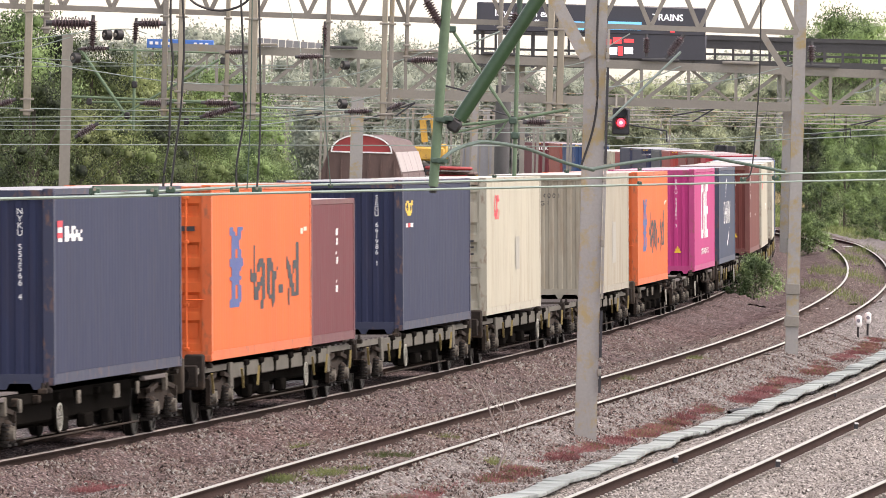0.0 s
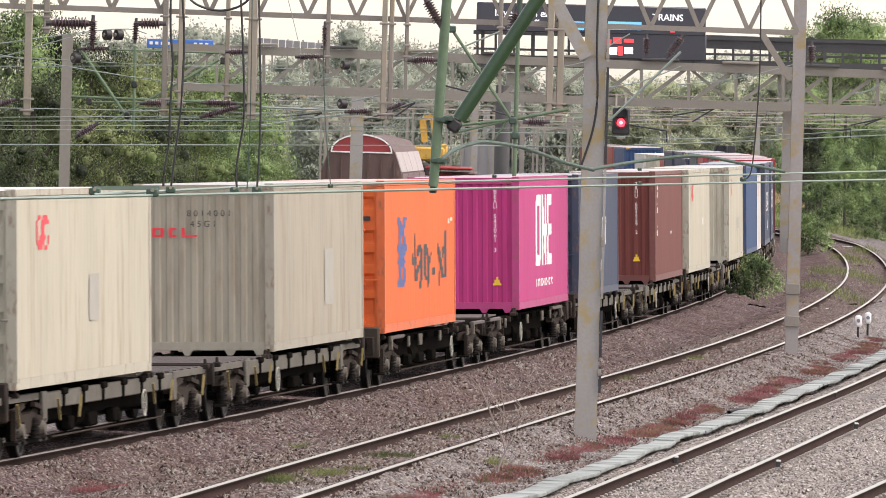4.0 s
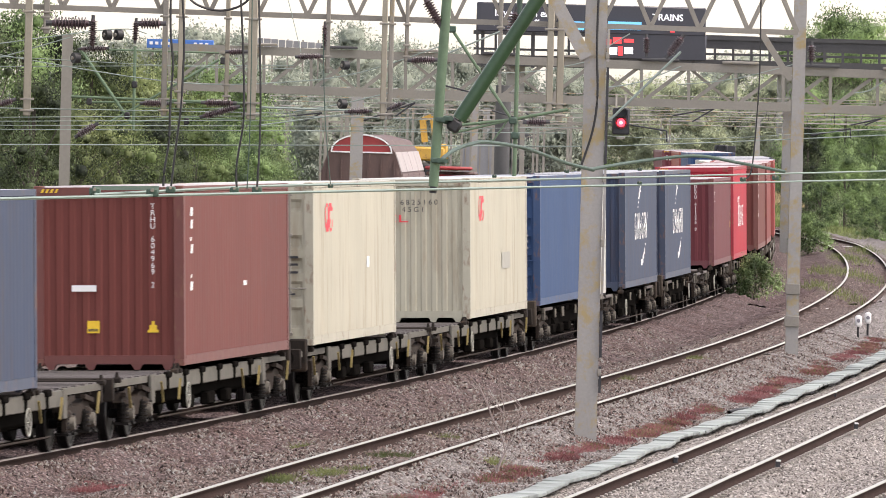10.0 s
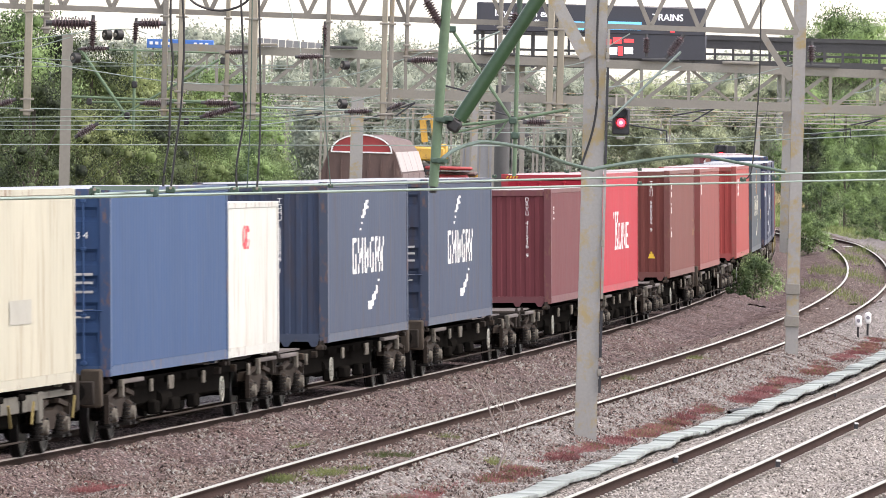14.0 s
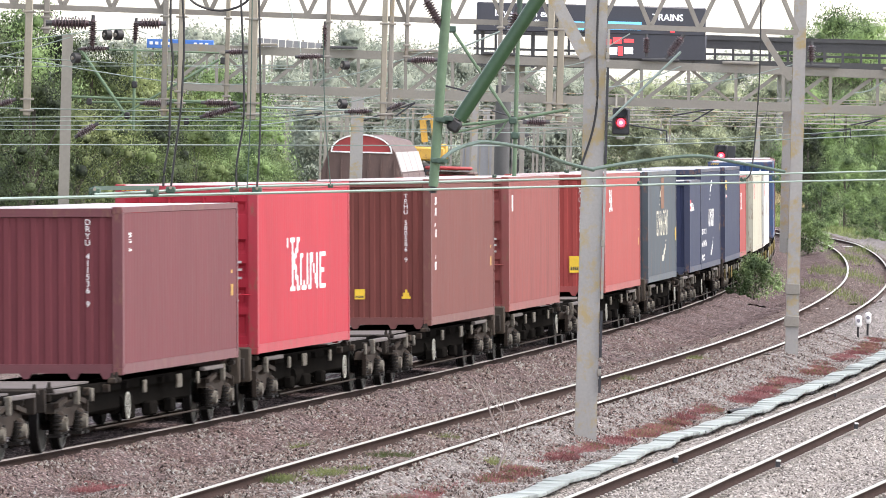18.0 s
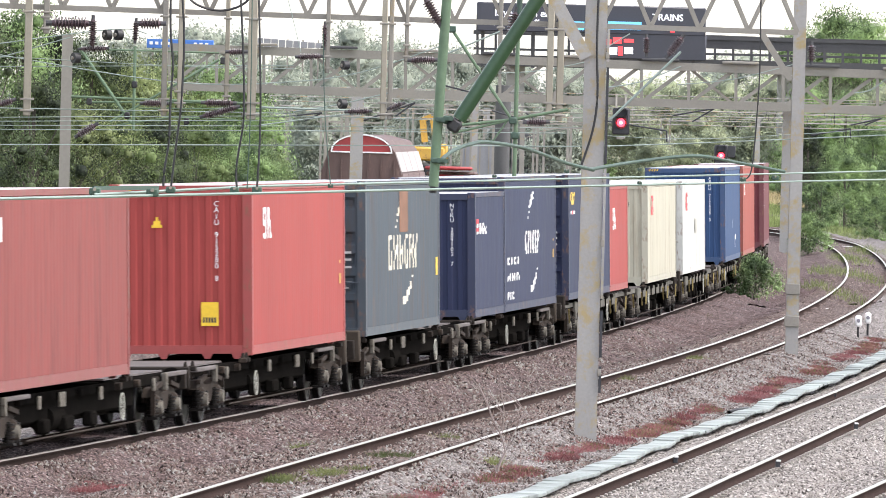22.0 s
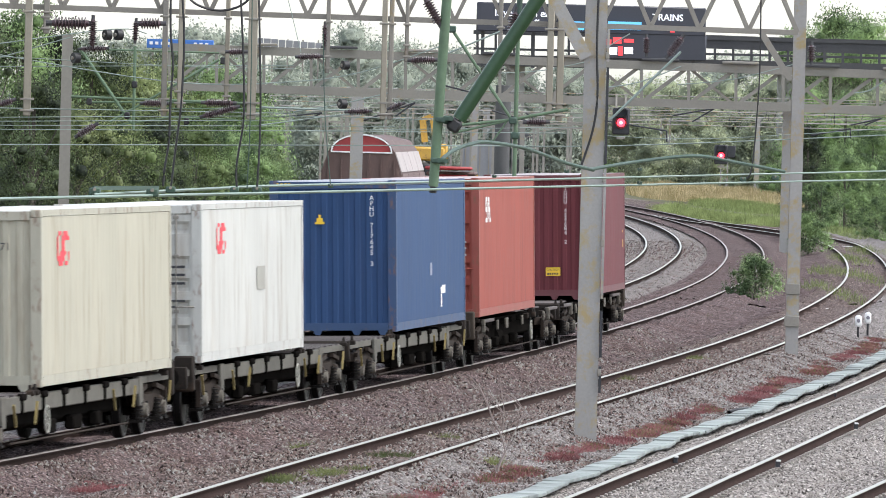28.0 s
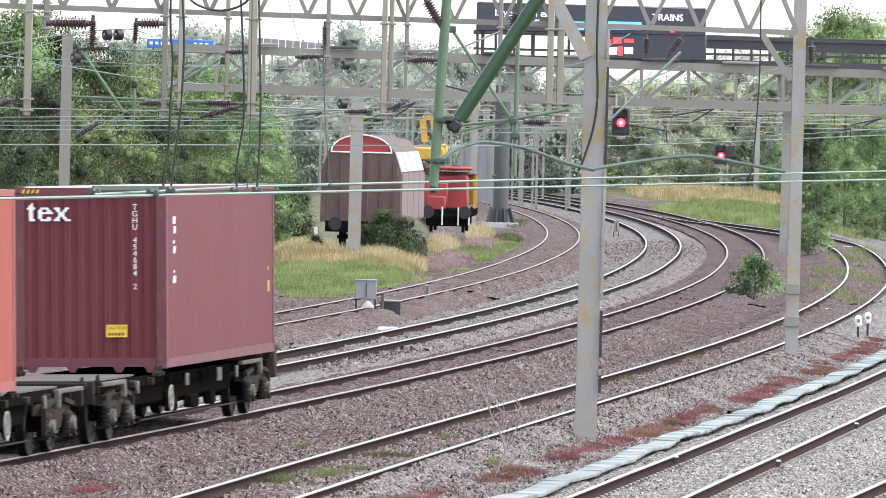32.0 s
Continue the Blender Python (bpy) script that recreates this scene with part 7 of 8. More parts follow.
loose_stones(-46, 75, 1.0, 5.75, 44000, 0.029, STONE_BROWN, "loose brown stones lying on the ballast", 51, 0.055)
loose_stones(-46, 75, 5.75, 8.0, 22000, 0.027, STONE_BROWN, "loose brown-grey stones beside the loop line", 55, 0.055)
loose_stones(-46, 20, 9.0, 14.0, 26000, 0.027, STONE_GREY, "loose pale grey stones lying on the ballast", 52)
loose_stones(30, 130, -6.0, -1.6, 22000, 0.036, STONE_BROWN, "loose brownish stones lying on the main line", 53)
loose_stones(125, 270, -7.0, 4.0, 26000, 0.045, STONE_BROWN, "loose stones on the far curve", 54)

# ================================================================ the train
TRAIN_BOXES = []
for s0, kind, colour, door, words, marks, label in LOADS:
    TRAIN_BOXES.append((container(kind, colour, door, words, marks, label), s0))
TRAIN_WAGONS = []
_pale, _dark = wagon(True), wagon(False)
_used = set()
for k, (s0, turned) in enumerate(wagon_places()):
    src = _dark if k in (0, 5, 6, *range(11, 21), 25, 26) else _pale
    w = copy_thing(src, Matrix.Identity(4)) if src in _used else src
    _used.add(src)
    TRAIN_WAGONS.append((w, s0, turned))

# ================================================================ overhead line
near_mast()
GANTRY_B = second_gantry()
third_gantry()
thick_column()
near_portal()
CANT_A = near_cantilever()
CANT_B = rear_cantilever()
MAST_L = left_mast()
signal((7.529, 392.50, 6.232), (7.551, 392.50, 5.377), 0.74, 1.15, "red railway signal hung under the gantry", False)
signal((23.259, 757.20, -0.330), (22.610, 745.00, 3.136), 1.1, 1.6, "red railway signal on a lattice post in long grass")
for base, top, w, mat, label, lat in (((1.448, 453.93, -0.330), 6.9, 0.3, GALV, "pale grey steel post by the siding", False), ((9.717, 984.09, -0.330), 5.9, 0.45, GALV, "pale grey steel post far down the line", False), ((13.366, 1000.50, -0.330), 6.2, 0.4, GALV, "pale grey steel post far down the line", False),
                                      ((18.597, 897.35, -0.330), 6.4, 0.5, GALV, "pale grey steel post far down the line", False), ((19.913, 824.11, -0.330), 6.0, 0.8, GALV, "slender lattice post far down the line", True), ((26.570, 774.08, -0.330), 6.3, 0.42, GALV, "pale steel post standing in long grass", False),
                                      ((-10.722, 746.29, -0.330), 6.2, 0.5, GALV, "pale grey steel post in the yard", False), ((-8.824, 720.70, -0.330), 6.2, 0.4, GALV, "pale grey steel post in the yard", False), ((26.668, 886.95, -0.330), 6.3, 0.9, GALV, "slender lattice post far down the line", True),
                                      ((33.467, 717.11, -0.330), 6.2, 0.5, GALV, "pale grey steel post among trees", False), ((3.541, 799.95, -0.330), 6.6, 0.6, CONCRETE, "pale concrete post in the yard", False), ((-2.747, 776.30, -0.330), 6.2, 0.35, GALV, "grey steel post in the yard", False), ((-14.016, 733.91, -0.330), 6.2, 0.4, GALV, "grey steel post in the yard", False)):
    plain_post(base, top, w, mat, label, lat)
plain_post((-3.14, 320.0, -0.2), 5.95, 0.44, GALV, "pale concrete post standing before the covered wagon")
plain_post((-4.95, 352.0, -0.4), 0.95, 0.14, WHITE, "short white post in the long grass")
_stack = thing("sleeper_stack", (-0.87, 366.0, -0.36), "small stack of dark timber blocks in the grass", "timber stack")
for k_ in range(3):
    bm = bmesh.new()
    soft_box(bm, (0.02 * (k_ % 2), 0, 0.12 + 0.23 * k_), (0.5 - 0.04 * k_, 0.6, 0.21), 0.02)
    part("block", bm, TIMBER, _stack)

# the far yard: a thicket of thin posts and cross arms
_y = random.Random(12)
_post = plain_post((0, 0, -0.5), 6.2, 0.16, GALV_DARK, "thin grey post in the far yard")
for k in range(34):
    d = _y.uniform(560, 760)
    m = Matrix.Translation((d * _y.uniform(-0.0195, 0.0165), d, -0.5 - _y.uniform(0, 0.9)))
    copy_thing(_post, m)
for o_ in (*_post.children_recursive, _post):
    bpy.data.objects.remove(o_)
for k in range(12):
    d = _y.uniform(560, 740)
    x = d * _y.uniform(-0.018, 0.016)
    t = thing("cross_arm", (x, d, 5.4), "slender steel yard post with a cross arm", "post", "posts along the line")
    z = _y.uniform(-0.9, 0.9)
    bm = bmesh.new()
    bar(bm, (-2.4, 0, z), (2.4, 0, z), 0.1, 0.14)
    part("beam", bm, GALV_DARK, t)
    bm = bmesh.new()
    bar(bm, (-2.1, 0, -6.0), (-2.1, 0, z + 0.3), 0.16)
    part("post", bm, GALV_DARK, t)
    bm = bmesh.new()
    bar(bm, (-1.8, 0, z - 0.7), (1.2, 0, z), 0.06, 0.06)
    part("strut", bm, GALV_DARK, t)

# insulators
for a, b, r in (((-8.958, 205.00, 7.115), (-8.116, 205.00, 7.124), 0.15), ((-8.029, 205.00, 7.228), (-8.039, 205.00, 6.615), 0.1), ((-6.981, 205.00, 7.153), (-6.496, 205.00, 7.166), 0.13), ((-7.058, 205.00, 7.202), (-7.073, 205.00, 6.768), 0.08), ((-8.293, 205.00, 6.545), (-7.719, 205.00, 6.573), 0.075),
                ((-8.649, 259.00, 5.435), (-8.037, 259.00, 5.451), 0.12), ((-5.456, 205.00, 5.406), (-4.830, 205.00, 5.409), 0.1), ((-5.486, 205.00, 5.099), (-4.751, 205.00, 5.322), 0.1), ((-4.949, 205.00, 6.568), (-4.605, 205.00, 6.576), 0.09), ((-3.377, 205.00, 6.493), (-2.867, 205.00, 6.519), 0.085),
                ((-2.796, 205.00, 7.236), (-2.796, 205.00, 6.725), 0.07), ((-2.223, 205.00, 5.285), (-1.751, 205.00, 5.310), 0.09), ((-0.824, 205.00, 6.482), (-0.289, 205.00, 6.509), 0.1), ((-1.281, 205.00, 5.386), (-1.003, 205.00, 5.495), 0.08), ((1.814, 205.00, 5.147), (2.248, 205.00, 5.171), 0.1),
                ((4.976, 205.00, 6.747), (5.272, 205.00, 7.163), 0.1), ((4.468, 205.00, 7.142), (4.478, 205.00, 6.772), 0.08), ((8.197, 205.00, 7.060), (8.207, 205.00, 6.703), 0.1), ((-8.307, 205.00, 4.592), (-7.930, 205.00, 4.832), 0.1), ((-10.085, 205.00, 5.248), (-9.807, 205.00, 5.345), 0.1)):
    insulator(a, b, r, MAST_L if a[1] > 220 else GANTRY_B)
for a, b, r in (((-0.129, 50.000, 5.744), (-0.051, 50.000, 5.615), 0.032), ((0.559, 76.000, 6.014), (0.526, 76.000, 5.833), 0.05)):
    insulator(a, b, r, CANT_A if a[1] < 60 else CANT_B, label="dark brown ribbed insulator")
# strain pulleys beside the masts
for c, r in (((-7.701, 205.00, 6.879), 0.12), ((-8.402, 205.00, 6.338), 0.12), ((-2.314, 205.00, 6.329), 0.1), ((-2.355, 205.00, 5.460), 0.11), ((-7.446, 205.00, 6.886), 0.12)):
    c = Vector(c)
    bm = bmesh.new()
    rod(bm, c + Vector((-0.06, -0.04, 0)), c + Vector((0.06, 0.04, 0)), r, 16)
    t = part("strain_pulley", bm, BLACK, GANTRY_B, "dark round tensioning pulley", True)
    bm = bmesh.new()
    rod(bm, c + Vector((-0.09, -0.05, 0)), c + Vector((0.09, 0.05, 0)), r * 0.35, 10)
    part("hub", bm, GALV_DARK, t, "", True)

# contact wires over the near track, with their clamps and feeder cables
wire([(-2.774, 30.000, 4.716), (-1.860, 38.000, 4.702), (3.596, 74.000, 4.704), (6.232, 90.000, 4.713)], 0.0072, WIRE, "pale green contact wire", "contact_wire")
wire([(-1.555, 40.200, 4.710), (-0.971, 47.000, 4.716), (4.468, 92.000, 4.702), (7.614, 110.00, 4.731)], 0.0075, WIRE, "pale green contact wire", "contact_wire")
for p, w in (((-1.559, 40.500, 4.722), 0.05), ((-1.334, 41.500, 4.715), 0.055), ((-1.282, 42.500, 4.722), 0.045), ((-1.041, 45.000, 4.708), 0.045), ((-0.950, 46.000, 4.703), 0.05), ((-0.622, 49.500, 4.710), 0.03), ((0.327, 60.000, 4.727), 0.03), ((0.831, 62.000, 4.763), 0.035), ((1.414, 66.000, 4.770), 0.03), ((1.245, 58.000, 4.719), 0.03), ((2.168, 66.000, 4.716), 0.045), ((2.475, 68.000, 4.724), 0.05)):
    p = Vector(p)
    t = thing("wire_clamp", p, "small verdigris clamp on the contact wire", "clamp", "line fittings")
    bm = bmesh.new()
    soft_box(bm, (0, 0, 0), (w, w * 1.6, w * 0.7), w * 0.12)
    part("jaw", bm, GREEN, t)
    bm = bmesh.new()
    rod(bm, (0, -w, w * 0.2), (0, w, w * 0.2), w * 0.16, 8)
    part("bolt", bm, GALV_DARK, t)
bm = bmesh.new()
bar(bm, Vector((-1.571, 40.600, 4.736)), Vector((-1.325, 42.000, 4.733)), 0.01, 0.019)
solid("wire_splice", bm, GREEN, "green splice bar joining two contact wires", "fitting", "line fittings", origin=(-1.571, 40.600, 4.736))
for pts in ([(-1.289, 42.000, 5.683), (-1.286, 42.000, 5.474), (-1.271, 42.000, 5.317), (-1.274, 42.000, 5.213), (-1.279, 42.000, 5.082), (-1.280, 42.000, 4.951), (-1.298, 42.000, 4.820), (-1.301, 42.000, 4.741)], [(-1.259, 42.600, 5.693), (-1.240, 42.600, 5.455), (-1.242, 42.600, 5.216), (-1.249, 42.600, 5.083), (-1.264, 42.600, 4.937), (-1.275, 42.600, 4.831), (-1.283, 42.600, 4.738)], [(-1.039, 45.000, 5.736), (-1.021, 45.000, 5.484), (-1.007, 45.000, 5.233), (-1.005, 45.000, 5.051), (-1.024, 45.000, 4.910), (-1.035, 45.000, 4.812), (-1.030, 45.000, 4.722)],
            [(-0.968, 46.000, 5.753), (-0.946, 46.000, 5.239), (-0.942, 46.000, 4.981), (-0.950, 46.000, 4.709)], [(2.262, 66.000, 6.148), (2.269, 66.000, 5.573), (2.258, 66.000, 5.203), (2.228, 66.000, 4.791), (2.172, 66.000, 4.716)]):
    wire(curve_pts(pts, 6), 0.0055, BLACK, "dark hanging feeder cable", "feeder_cable")
for pts in ([(-0.992, 45.600, 4.710), (-0.985, 45.600, 5.094), (-0.991, 45.600, 5.747)], [(-0.622, 49.500, 4.710), (-0.663, 49.500, 5.107), (-0.683, 49.500, 5.538)]):
    wire(curve_pts(pts, 6), 0.003, GREEN, "thin green dropper wire", "dropper_wire")
wire(curve_pts([(-1.784, 60.000, 5.931), (-1.681, 60.000, 5.818), (-1.519, 60.000, 5.774), (-1.363, 60.000, 5.819), (-1.262, 60.000, 5.945)], 6), 0.008, BLACK, "dark looping cable under the gantry", "feeder_cable")
for pts, r in (([(-12.079, 240.00, 4.212), (-0.130, 240.00, 4.490), (4.649, 240.00, 4.613), (12.108, 240.00, 5.105)], 0.016), ([(-11.639, 230.00, 6.766), (-8.501, 230.00, 7.248), (-7.639, 230.00, 7.155)], 0.014), ([(-11.629, 230.00, 6.365), (-9.569, 230.00, 7.020)], 0.014), ([(-12.646, 250.00, 6.696), (-7.648, 250.00, 6.031), (-4.536, 250.00, 6.096), (-2.366, 250.00, 6.432), (-0.129, 250.00, 7.237)], 0.016),
               ([(-12.608, 250.00, 5.188), (-4.203, 250.00, 5.249)], 0.014), ([(-12.601, 250.00, 4.923), (-4.201, 250.00, 5.171), (0.158, 250.00, 5.159)], 0.012), ([(-12.850, 255.00, 4.809), (-4.282, 255.00, 5.062)], 0.012), ([(-12.848, 255.00, 4.698), (-1.422, 255.00, 4.961)], 0.012), ([(-12.845, 255.00, 4.587), (-4.275, 255.00, 4.760), (3.344, 255.00, 4.893)], 0.012),
               ([(-4.204, 250.00, 5.295), (-2.965, 250.00, 5.530), (-1.573, 250.00, 5.892)], 0.018), ([(-5.141, 250.00, 5.396), (-2.650, 250.00, 5.367)], 0.03), ([(-5.128, 250.00, 4.898), (-2.802, 250.00, 5.254), (-2.335, 250.00, 5.235)], 0.02), ([(-0.022, 120.00, 5.988), (0.680, 120.00, 6.305)], 0.012), ([(4.257, 250.00, 6.167), (5.264, 250.00, 6.349), (6.419, 250.00, 6.814)], 0.016),
               ([(3.840, 240.00, 6.983), (4.796, 240.00, 7.576)], 0.018), ([(2.166, 120.00, 5.178), (3.076, 120.00, 6.098)], 0.018), ([(1.369, 250.00, 6.497), (2.611, 250.00, 6.607), (4.158, 250.00, 6.958)], 0.014), ([(7.625, 300.00, 6.565), (9.487, 300.00, 6.800), (11.712, 300.00, 7.417)], 0.016), ([(-5.029, 300.00, 4.707), (4.862, 300.00, 5.093)], 0.012),
               ([(5.056, 300.00, 4.818), (8.606, 300.00, 4.797), (14.533, 300.00, 5.286)], 0.012), ([(-11.832, 240.00, 6.280), (-4.068, 240.00, 6.510)], 0.01), ([(-11.839, 240.00, 6.549), (-6.904, 240.00, 6.407), (-4.065, 240.00, 6.421)], 0.01), ([(-3.620, 200.00, 7.956), (-3.414, 200.00, 7.215), (-3.235, 200.00, 6.535)], 0.008), ([(13.457, 300.00, 6.435), (13.977, 300.00, 6.542), (14.490, 300.00, 6.929)], 0.02)):
    wire(curve_pts(pts, 4), r)
# bundle of far wires under the gantry
for k, (yl, yr) in enumerate(((178, 196), (184, 202), (189, 208), (196, 214), (203, 222), (212, 226), (222, 236))):
    a, b = Vector((-20.0, 520, 0)), Vector((32.0, 520, 0))
    z = 7.0 - 0.27 * k
    wire([(a.x, 520 + 6 * k, z), (b.x, 520 + 6 * k, z)], 0.028, GALV)
# catenary of the far lines: pale wires with short droppers
_c = random.Random(9)
for k in range(9):
    y0 = 172 + 4.5 * k
    d = 560 + 7 * k
    za, zb = 5.063 + (222 - y0) * d / 16063, 5.063 + (222 - y0 + 6) * d / 16063
    t = thing("overhead_line", (0, d, za), "pale far overhead line with short droppers", "wire", "overhead wires")
    bm = bmesh.new()
    tube(bm, [(d * 0.0165, 0, 0), (d * 0.05, 0, zb - za)], 0.022, 5)
    part("wire", bm, GALV, t)
    for j in range(7):
        x = d * _c.uniform(0.0165, 0.049)
        bm = bmesh.new()
        tube(bm, [(x, 0, 0), (x + _c.uniform(-0.2, 0.2), 0, -_c.uniform(0.2, 0.9))], 0.018, 5)
        part("dropper", bm, GALV if j % 2 else BLACK_PAINT, t)
# cantilever brackets on the far posts
for a, b, c in (((7.322, 420.00, 5.406), (10.209, 420.00, 5.010), (10.222, 420.00, 4.487)), ((10.452, 420.00, 5.722), (12.403, 420.00, 6.112), (11.374, 420.00, 5.458)), ((16.879, 420.00, 4.973), (18.700, 420.00, 5.333), (18.712, 420.00, 4.889)), ((18.696, 420.00, 5.490), (20.125, 420.00, 5.841), (19.349, 420.00, 5.507)), ((-8.362, 420.00, 5.106), (-5.755, 420.00, 5.435), (-6.530, 420.00, 5.049)), ((-3.916, 420.00, 5.090), (-1.455, 420.00, 6.016), (-2.354, 420.00, 5.366)), ((2.082, 420.00, 5.742), (4.452, 420.00, 5.123), (3.653, 420.00, 5.677)), ((-0.272, 380.00, 6.710), (1.394, 380.00, 6.327), (0.692, 380.00, 6.025))):
    t = thing("wire_bracket", a, "dark bracket arm holding overhead wires", "bracket", "line fittings")
    for p, q in ((a, b), (b, c)):
        bm = bmesh.new()
        rod(bm, p, q, 0.035, 8)
        part("arm", bm, BLACK_PAINT, t, "", True)

# ================================================================ siding, yard, lineside
def earth_bank():
    """Low bank that carries the wagon's siding."""
    ys, xs = np.linspace(296, 362, 34), np.linspace(-7.4, -0.5, 21)
    Y, X = np.meshgrid(ys, xs, indexing="ij")
    k = np.clip((Y - 298) / 26, 0, 1) * np.clip((360 - Y) / 8, 0, 1) * np.clip((X + 7.4) / 1.0, 0, 1) * np.clip((-0.5 - X) / 1.2, 0, 1)
    Z = -0.64 + 0.9 * k * k * (3 - 2 * k) + 0.04 * np.sin(X * 3.1 + Y) * k
    n, m = X.shape
    i = (np.arange(n - 1)[:, None] * m + np.arange(m - 1)[None]).ravel()
    ob = new("earth_bank", raw_mesh("earth_bank", np.stack([X, Y, Z], -1).reshape(-1, 3), np.stack([i, i + 1, i + m + 1, i + m], -1), EARTH))
    return tagged(ob, "low weedy earth bank under the old wagon", "bank", kind="structure")


earth_bank()
covered_wagon()
red_machine()
excavator()
cabinet((-2.075, 247.73, -0.330), 0.58, 0.4, 0.5, 0.56, FENCE_GREY, "grey lineside cabinet on black legs beside the track")
_low = cabinet((-1.40, 248.50, -0.330), 0.56, 0.45, 0.44, 0.06, BLACK_PAINT, "low black lineside box with a pale lid")
for o_ in _low.children:
    if o_.name.startswith("lid"):
        o_.data.materials[0] = CLIP
bm = bmesh.new()
soft_box(bm, (0, 0, 0.36), (0.1, 0.1, 0.72), 0.015)
solid("marker_stake", bm, BARK, "short dark stake beside the black box", "stake").location = (-1.62, 247.9, -0.33)
bm = bmesh.new()
lathe(bm, (0, 0, -0.05), (0, 0, 0.5), [(0.0, 0.27), (0.3, 0.25), (0.7, 0.18), (0.92, 0.08), (1.0, 0.02)], 14)
solid("cable_dome", bm, CONCRETE, "grey concrete dome under the lineside cabinet", "cable dome").location = (-2.02, 248.6, -0.33)
cabinet((-0.444, 269.94, -0.330), 0.18, 0.15, 0.3, 0.25, GALV_DARK, "small grey box on a post by the siding")
cabinet((8.521, 448.18, -0.330), 0.25, 0.2, 0.5, 0.3, GALV_DARK, "small grey box on a post by the main line")
for p in ((10.840, 235.88, -0.330), (11.285, 240.09, -0.330)):
    marker_light(p)
for p, s in (((-1.354, 231.19, -0.330), 0.5), ((11.326, 270.78, -0.330), 0.45), ((18.801, 423.06, -0.330), 0.6), ((5.823, 433.99, -0.330), 0.4), ((4.481, 589.34, -0.330), 0.7), ((11.889, 692.88, -0.330), 0.9)):
    bm = bmesh.new()
    soft_box(bm, (0, 0, 0.14), (s, s * 0.8, 0.1), 0.02)
    box(bm, (0, 0, 0.0), (s * 0.8, s * 0.6, 0.2))
    ob = solid("track_magnet", bm, WHITE, "flat white box fixed between the rails", "track box", "lineside equipment")
    ob.location = p
# rail bonds and loose bits on the near track
for p, pale in (((3.66, 140.79, -0.05), 0), ((5.755, 160.57, -0.05), 0), ((7.735, 178.34, -0.05), 0), ((5.23, 140.24, -0.05), 0), ((7.30, 159.37, -0.05), 0), ((4.326, 149.23, -0.330), 1), ((3.349, 139.15, -0.330), 1)):
    t = thing("rail_bond", (p[0], p[1], -0.27 if pale else -0.12), "small dark rail bond with pale cap" if not pale else "pale lump of stone beside the rail", "rail bond", "lineside equipment")
    bm = bmesh.new()
    soft_box(bm, (0.03, 0, 0.06), (0.07, 0.1, 0.09), 0.006)
    part("body", bm, WHITE if pale else BLACK_PAINT, t)
    bm = bmesh.new()
    soft_box(bm, (0.04, -0.02, 0.115), (0.07, 0.1, 0.025), 0.005)
    part("cap", bm, WHITE, t)
bm = bmesh.new()
tube(bm, curve_pts([(0, 0, 0.05), (0.25, 0.5, 0.09), (0.42, 1.6, 0.07), (0.5, 2.4, 0.0)], 5), 0.045, 8)
solid("loose_pipe", bm, BLACK, "black pipe lying across the cable trough", "pipe").location = (5.516, 172.51, -0.330)
# yard huts and stacked units behind the siding
for a, b, mat, label in (((1.984, 600.00, 3.915), (3.150, 600.00, 2.152), FENCE_GREY, "pale grey yard unit behind the column"), ((1.110, 610.00, 3.720), (2.060, 610.00, 2.226), FENCE_GREY, "grey painted yard unit"), ((5.184, 720.00, 4.475), (9.919, 720.00, 3.431), BRIDGE_DARK, "row of dark hopper wagons in the yard")):
    a, b = Vector(a), Vector(b)
    t = thing("yard_unit", ((a.x + b.x) / 2, a.y, -0.6), label, "yard unit", "yard units")
    bm = bmesh.new()
    h = a.z + 0.6
    soft_box(bm, (0, 0, h / 2), (b.x - a.x, 3.0, h), 0.1)
    part("body", bm, mat, t)
    n = max(2, int((b.x - a.x) / 0.8))
    for k in range(n):
        bm = bmesh.new()
        box(bm, (-(b.x - a.x) / 2 + (k + 0.5) * (b.x - a.x) / n, -1.52, h * 0.55), (0.08, 0.06, h * 0.8))
        part("rib", bm, GALV_DARK, t)
stone_heap(((-3.134, 600.00, 3.858)[0], 600, -0.6), 5.2, (-3.132, 600.00, 3.783)[2] + 0.6)
road_bridge()
billboard()
far_boards()

# ================================================================ plants
tree_model("bush_a", 8.0, 7.0, LEAF_A, 24000, 0.055, 11, "tree", "dense green broadleaf tree on the bank", "tree", 0.05)
tree_model("bush_b", 7.5, 7.5, LEAF_B, 24000, 0.055, 12, "tree", "olive green leafy tree by the line", "tree", 0.04)
tree_model("bush_c", 9.0, 6.5, LEAF_C, 24000, 0.057, 13, "tree", "dark green tree on the bank", "tree", 0.06)
tree_model("bush_d", 8.0, 7.0, LEAF_D, 22000, 0.062, 17, "tree", "light green bushy tree by the loop line", "tree", 0.04)
tree_model("tall", 12.0, 7.5, LEAF_D, 18000, 0.085, 14, "tree", "tall airy green tree behind the gantry", "tree", 0.1)
tree_model("shrub", 1.6, 1.9, LEAF_D, 7000, 0.03, 15, "shrub", "small leafy shrub growing in the ballast", "shrub", 0.15)
tree_model("dark_shrub", 1.6, 1.9, LEAF_C, 8000, 0.03, 16, "shrub", "dark green shrub by the siding", "shrub", 0.1)
HEIGHT = {"bush_a": 8.0, "bush_b": 7.5, "bush_d": 8.0, "bush_c": 9.0, "tall": 12.0, "shrub": 1.6}
